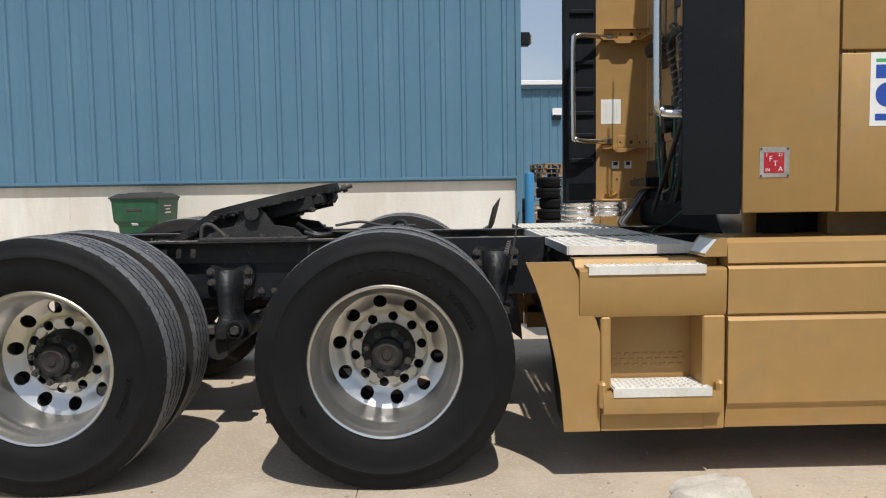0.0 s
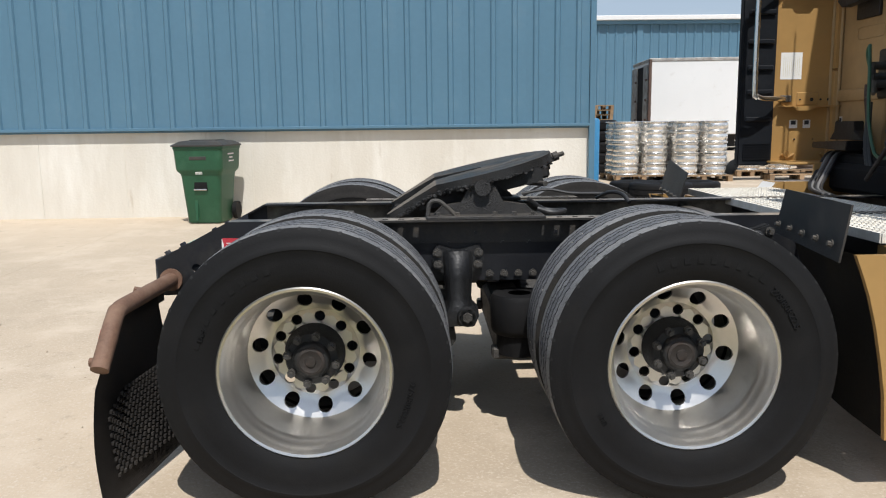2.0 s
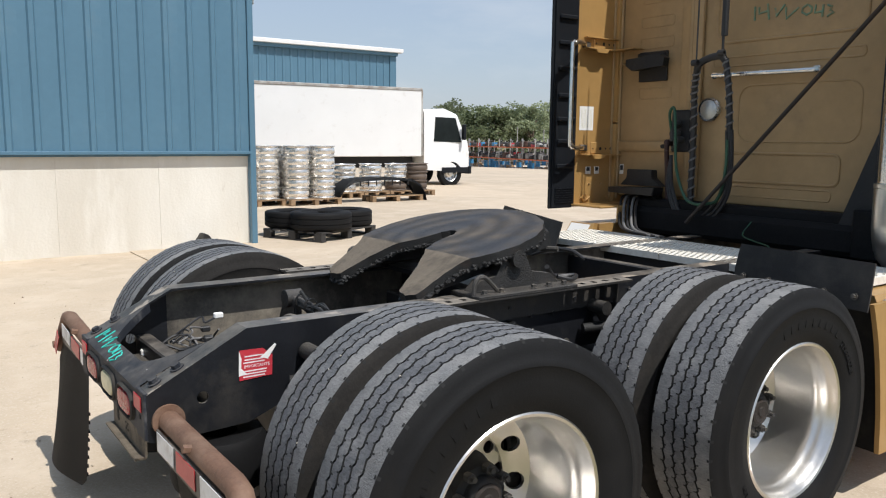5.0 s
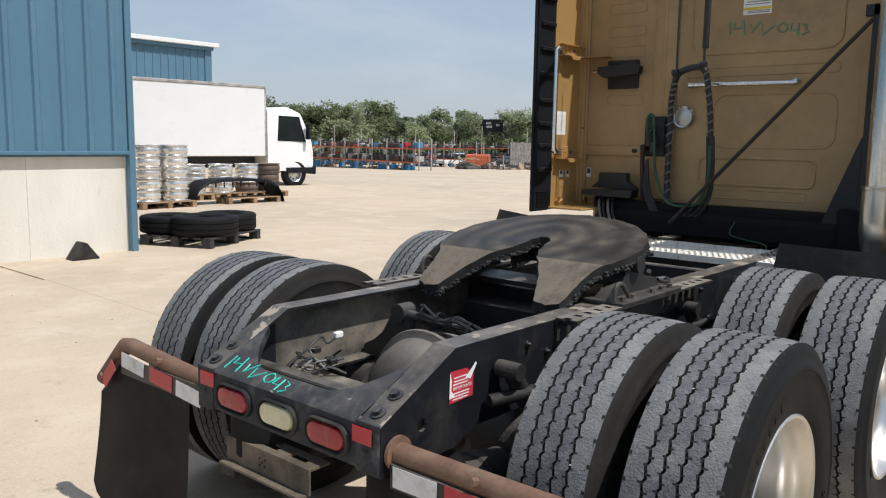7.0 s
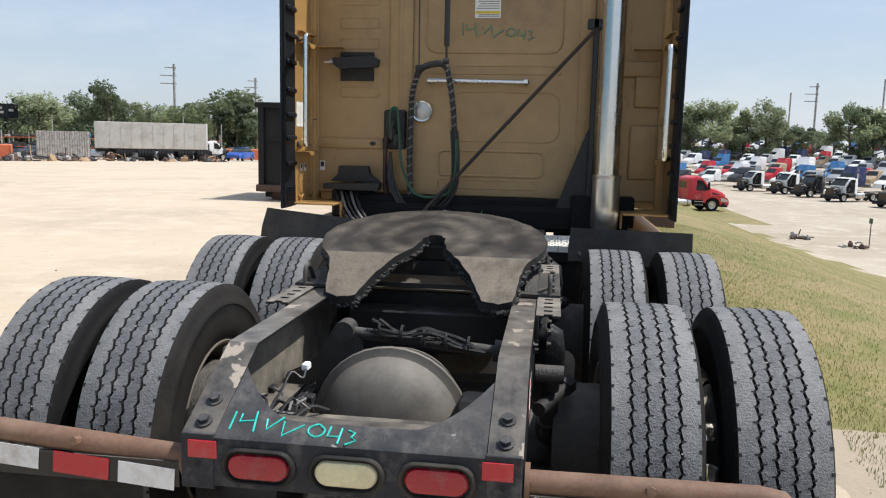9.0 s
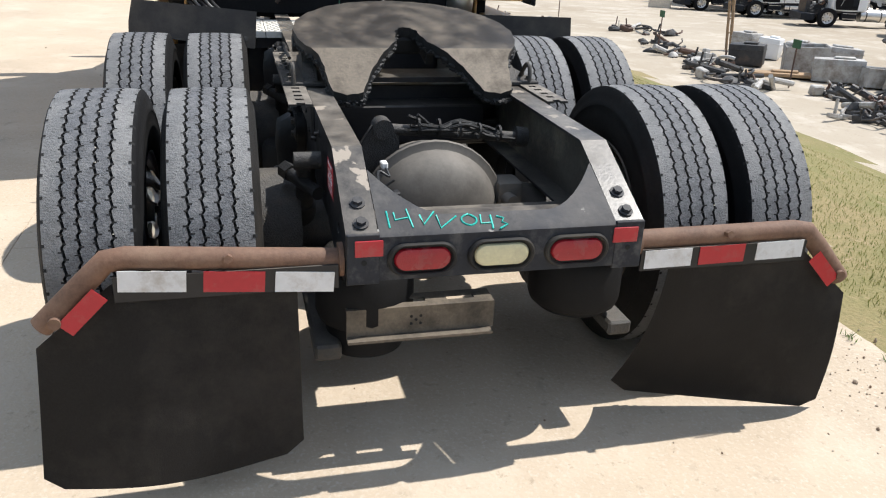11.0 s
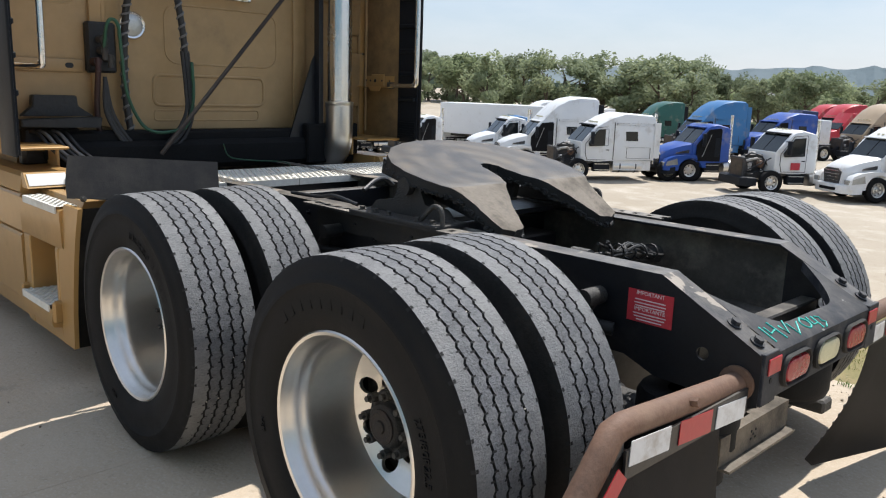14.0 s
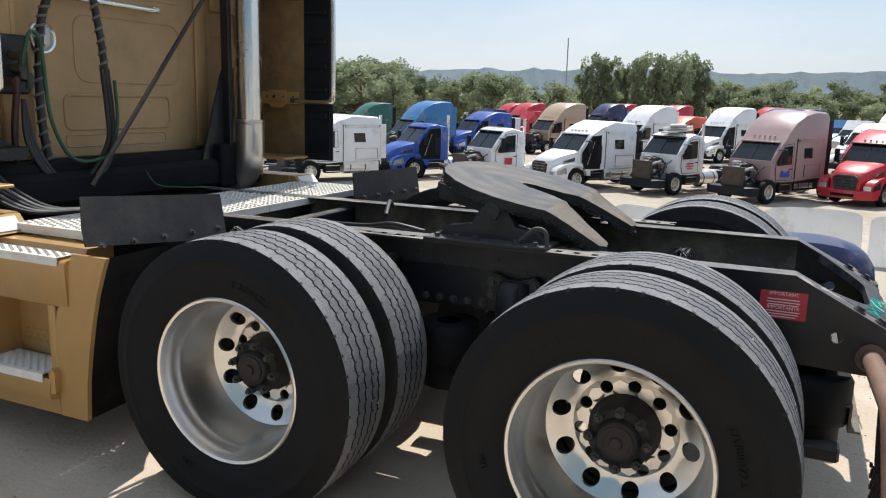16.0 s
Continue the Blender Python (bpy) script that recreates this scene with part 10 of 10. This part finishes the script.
# ---- body panels dumped at the foot of the bank ----
def curved_panel(p0, p1, h, bow, flare, mat, label, name="body_panel"):
    """A thin moulded sheet standing on edge between two plan points, bowed and rolled at the top."""
    a, b = Vector((*p0, 0)), Vector((*p1, 0))
    d = (b - a)
    nrm = Vector((d.y, -d.x, 0)).normalized()
    bm = bmesh.new()
    nu, nv = 16, 9
    rows = []
    for j in range(nv + 1):
        v = j / nv
        row = []
        for i in range(nu + 1):
            u = i / nu
            p = a + d * u + nrm * (bow * math.sin(math.pi * u) + flare * v ** 3)
            row.append(bm.verts.new((p.x - a.x, p.y - a.y, h * v * (1 - 0.10 * abs(2 * u - 1) ** 6) + 0.03 * math.sin(5 * u))))
        rows.append(row)
    for r0, r1 in zip(rows, rows[1:]):
        for i in range(nu):
            bm.faces.new((r0[i], r0[i + 1], r1[i + 1], r1[i]))
    bmesh.ops.solidify(bm, geom=bm.faces, thickness=0.04)
    return solo(name, bm, mat, label, "body panel", "dumped panels", smooth=50, at=pose(a.x, a.y, min(ground_z(*p0), ground_z(*p1)) - 0.05))


def dumped_hood(x, y, rz, w, d, h, mat, label):
    """An arched hood lying upside down: rounded crown over a straight dark side."""
    bm = bmesh.new()
    n, rows = 18, []
    for k, (yy, f) in enumerate(((-d / 2, 0.82), (-d / 2 + 0.12, 0.97), (-d * 0.1, 1.0), (d * 0.35, 0.95), (d / 2, 0.7))):
        arc = [(w / 2 * math.cos(math.pi * i / n), h * (0.55 + 0.45 * math.sin(math.pi * i / n) ** 0.8) * f) for i in range(n + 1)]
        rows.append([bm.verts.new((px, yy, 0)) for px, _ in arc[:1]] + [bm.verts.new((px, yy, pz)) for px, pz in arc] + [bm.verts.new((px, yy, 0)) for px, _ in arc[-1:]])
    for r0, r1 in zip(rows, rows[1:]):
        for i in range(len(r0) - 1):
            bm.faces.new((r0[i], r0[i + 1], r1[i + 1], r1[i]))
    bm.faces.new(rows[0]); bm.faces.new(rows[-1])
    return solo("truck_hood", bm, mat, label, "body panel", "dumped panels", smooth=45, at=pose(x, y, ground_z(x, y) - 0.03, 0, 0, rz))


WP = PAINTS["white"]
curved_panel((-0.35, -17.6), (-2.65, -18.5), 1.42, 0.10, -0.12, WP, "white moulded roof fairing standing on edge")
curved_panel((3.3, -17.2), (0.62, -16.5), 1.30, 0.35, -0.10, WP, "white curved side fairing standing on edge")
curved_panel((0.62, -16.5), (0.15, -16.3), 1.45, 0.02, 0.05, WP, "white flat fairing strip standing upright")
curved_panel((2.8, -20.6), (0.9, -21.4), 0.75, 0.2, -0.1, WP, "white fairing lying behind the others")
curved_panel((-2.8, -18.5), (-4.6, -18.7), 1.30, 0.1, -0.1, WP, "white moulded fairing standing on edge")
dumped_hood(-1.35, -14.7, 4, 2.5, 1.5, 1.22, PAINTS["navy"], "dark navy truck hood dumped by the grass")
dumped_hood(1.55, -14.35, -30, 1.5, 0.9, 0.85, WP, "white rounded bumper cover dumped by the grass")
bm = bmesh.new()
rr = lathe(bm, [(0.05, 0.02), (0.40, 0.02), (0.46, 0.20), (0.50, 0.22), (0.50, 0.26), (0.44, 0.25), (0.38, 0.08), (0.05, 0.07)], 24, "Z")
bm.faces.new(rr[-1])
solo("plastic_tub", bm, M["bluepost"], "bright blue round plastic tub on the grass", "tub", at=pose(0.39, -14.0, ground_z(0.39, -14.0)))
curved_panel((-3.1, -15.6), (-4.3, -15.2), 1.1, 0.2, 0.0, M["bluepost"], "bright blue plastic sheet standing on edge")
bm = B(-0.25, 0.25, -0.3, 0.3, 0, 0.5, bevel=0.01)
solo("rusty_crate", bm, M["rustrail"], "rusty steel crate at the grass edge", "crate", at=pose(12.2, -2.45, -0.05, 0, 0, 5))

# ---- grass, weeds and gravel ----
def grass_patch(name, n, region, hmin, hmax, mat, label, seed):
    r_ = np.random.default_rng(seed)
    verts, faces = [], []
    for k in range(n):
        x, y = region(r_)
        z = sheet_z(x, y)
        h = r_.uniform(hmin, hmax)
        a = r_.uniform(0, 6.283)
        w = 0.0016 + 0.04 * h
        dx, dy = math.cos(a) * w, math.sin(a) * w
        lx, ly = r_.normal(0, 0.45) * h, r_.normal(0, 0.45) * h
        b = len(verts)
        verts += [(x - dx, y - dy, z - 0.01), (x + dx, y + dy, z - 0.01), (x + lx * 0.5 + dx * 0.6, y + ly * 0.5 + dy * 0.6, z + h * 0.62), (x + lx * 0.5 - dx * 0.6, y + ly * 0.5 - dy * 0.6, z + h * 0.62), (x + lx, y + ly, z + h)]
        faces += [(b, b + 1, b + 2, b + 3), (b + 3, b + 2, b + 4)]
    me = bpy.data.meshes.new(name)
    me.from_pydata(verts, [], faces)
    me.materials.append(mat)
    return tagged(new(name, me), label, "grass", kind="stuff")


G1 = leaf_material("bank_grass", (0.145, 0.15, 0.045), (0.29, 0.245, 0.10))
G2 = leaf_material("green_grass", (0.11, 0.145, 0.035), (0.25, 0.235, 0.085))


def edge_region(r_):
    x = r_.uniform(-3.4, 13)
    t = r_.exponential(0.9)
    return x, -2.02 - 0.18 * noise.noise((x * 1.2, 2.0, 0)) - t


def bank_region(r_):
    x = -4 + 30 * r_.random() ** 1.5
    return x, -2.3 - 8.2 * r_.random() ** 1.3


grass_patch("grass_edge", 34000, edge_region, 0.008, 0.032, G2, "green grass along the concrete edge", 1)
grass_patch("grass_bank", 60000, bank_region, 0.006, 0.018, G1, "dry mown grass on the bank", 2)


def tuft_region(r_):
    c = ((-1.13, -1.75), (-0.94, -1.72), (-0.22, -1.74), (-0.1, -1.76), (0.11, -1.73), (1.6, -1.75))[r_.integers(0, 6)]
    return c[0] + r_.normal(0, 0.018), c[1] + r_.normal(0, 0.012)


grass_patch("weed_tufts", 150, tuft_region, 0.015, 0.05, leaf_material("weed_green", (0.07, 0.14, 0.035), (0.16, 0.24, 0.07)), "small green weeds at the slab edge", 3)
M["pebble"] = leaf_material("mixed_pebbles", (0.34, 0.24, 0.17), (0.66, 0.58, 0.47))


def pebbles(name, n, seed):
    r_ = np.random.default_rng(seed)
    tmpl = bmesh.new()
    bmesh.ops.create_icosphere(tmpl, subdivisions=1, radius=1.0)
    tv = np.array([v.co[:] for v in tmpl.verts])
    tf = [[v.index for v in f.verts] for f in tmpl.faces]
    tmpl.free()
    verts, faces = [], []
    for k in range(n):
        u = r_.random()
        if u < 0.72:
            x, y = r_.uniform(-3.2, 5.0), -1.60 + r_.normal(0, 0.15)
        else:
            x, y = r_.uniform(-3.6, 8.0), r_.uniform(-1.8, 6.5)
            if r_.random() < 0.35:
                y = r_.uniform(-1.7, -1.25)
        s = r_.exponential(0.0015) + 0.0013
        s = min(s, 0.012) * (2.2 if r_.random() < 0.02 else 1.0)
        v = tv * (s * r_.uniform(0.6, 1.3, (1, 3)))
        v = v * (1 + 0.25 * r_.standard_normal((len(tv), 1)) * 0.5)
        z = yard_z(y) - (0.0 if y > -1.72 else 0.012)
        b = len(verts)
        verts += [tuple(p + np.array((x, y, z + s * 0.35))) for p in v]
        faces += [[b + i for i in f] for f in tf]
    me = bpy.data.meshes.new(name)
    me.from_pydata(verts, [], faces)
    me.materials.append(M["pebble"])
    return tagged(new(name, me), "scattered pale gravel on the concrete edge", "gravel", kind="stuff")


pebbles("gravel", 3200, 4)
bm = bmesh.new()
bmesh.ops.create_icosphere(bm, subdivisions=3, radius=1.0)
for v in bm.verts:
    n_ = noise.noise(v.co * 1.7) * 0.28 + noise.noise(v.co * 5) * 0.08
    v.co = Vector((v.co.x * 0.165, v.co.y * 0.12, max(-0.35, min(0.62, v.co.z)) * 0.105)) * (1 + n_)
solo("concrete_lump", bm, M["rock"], "broken pale lump of concrete on the ground", "rock", smooth=30, at=pose(1.82, -1.47, 0.017, 0, 0, 20))
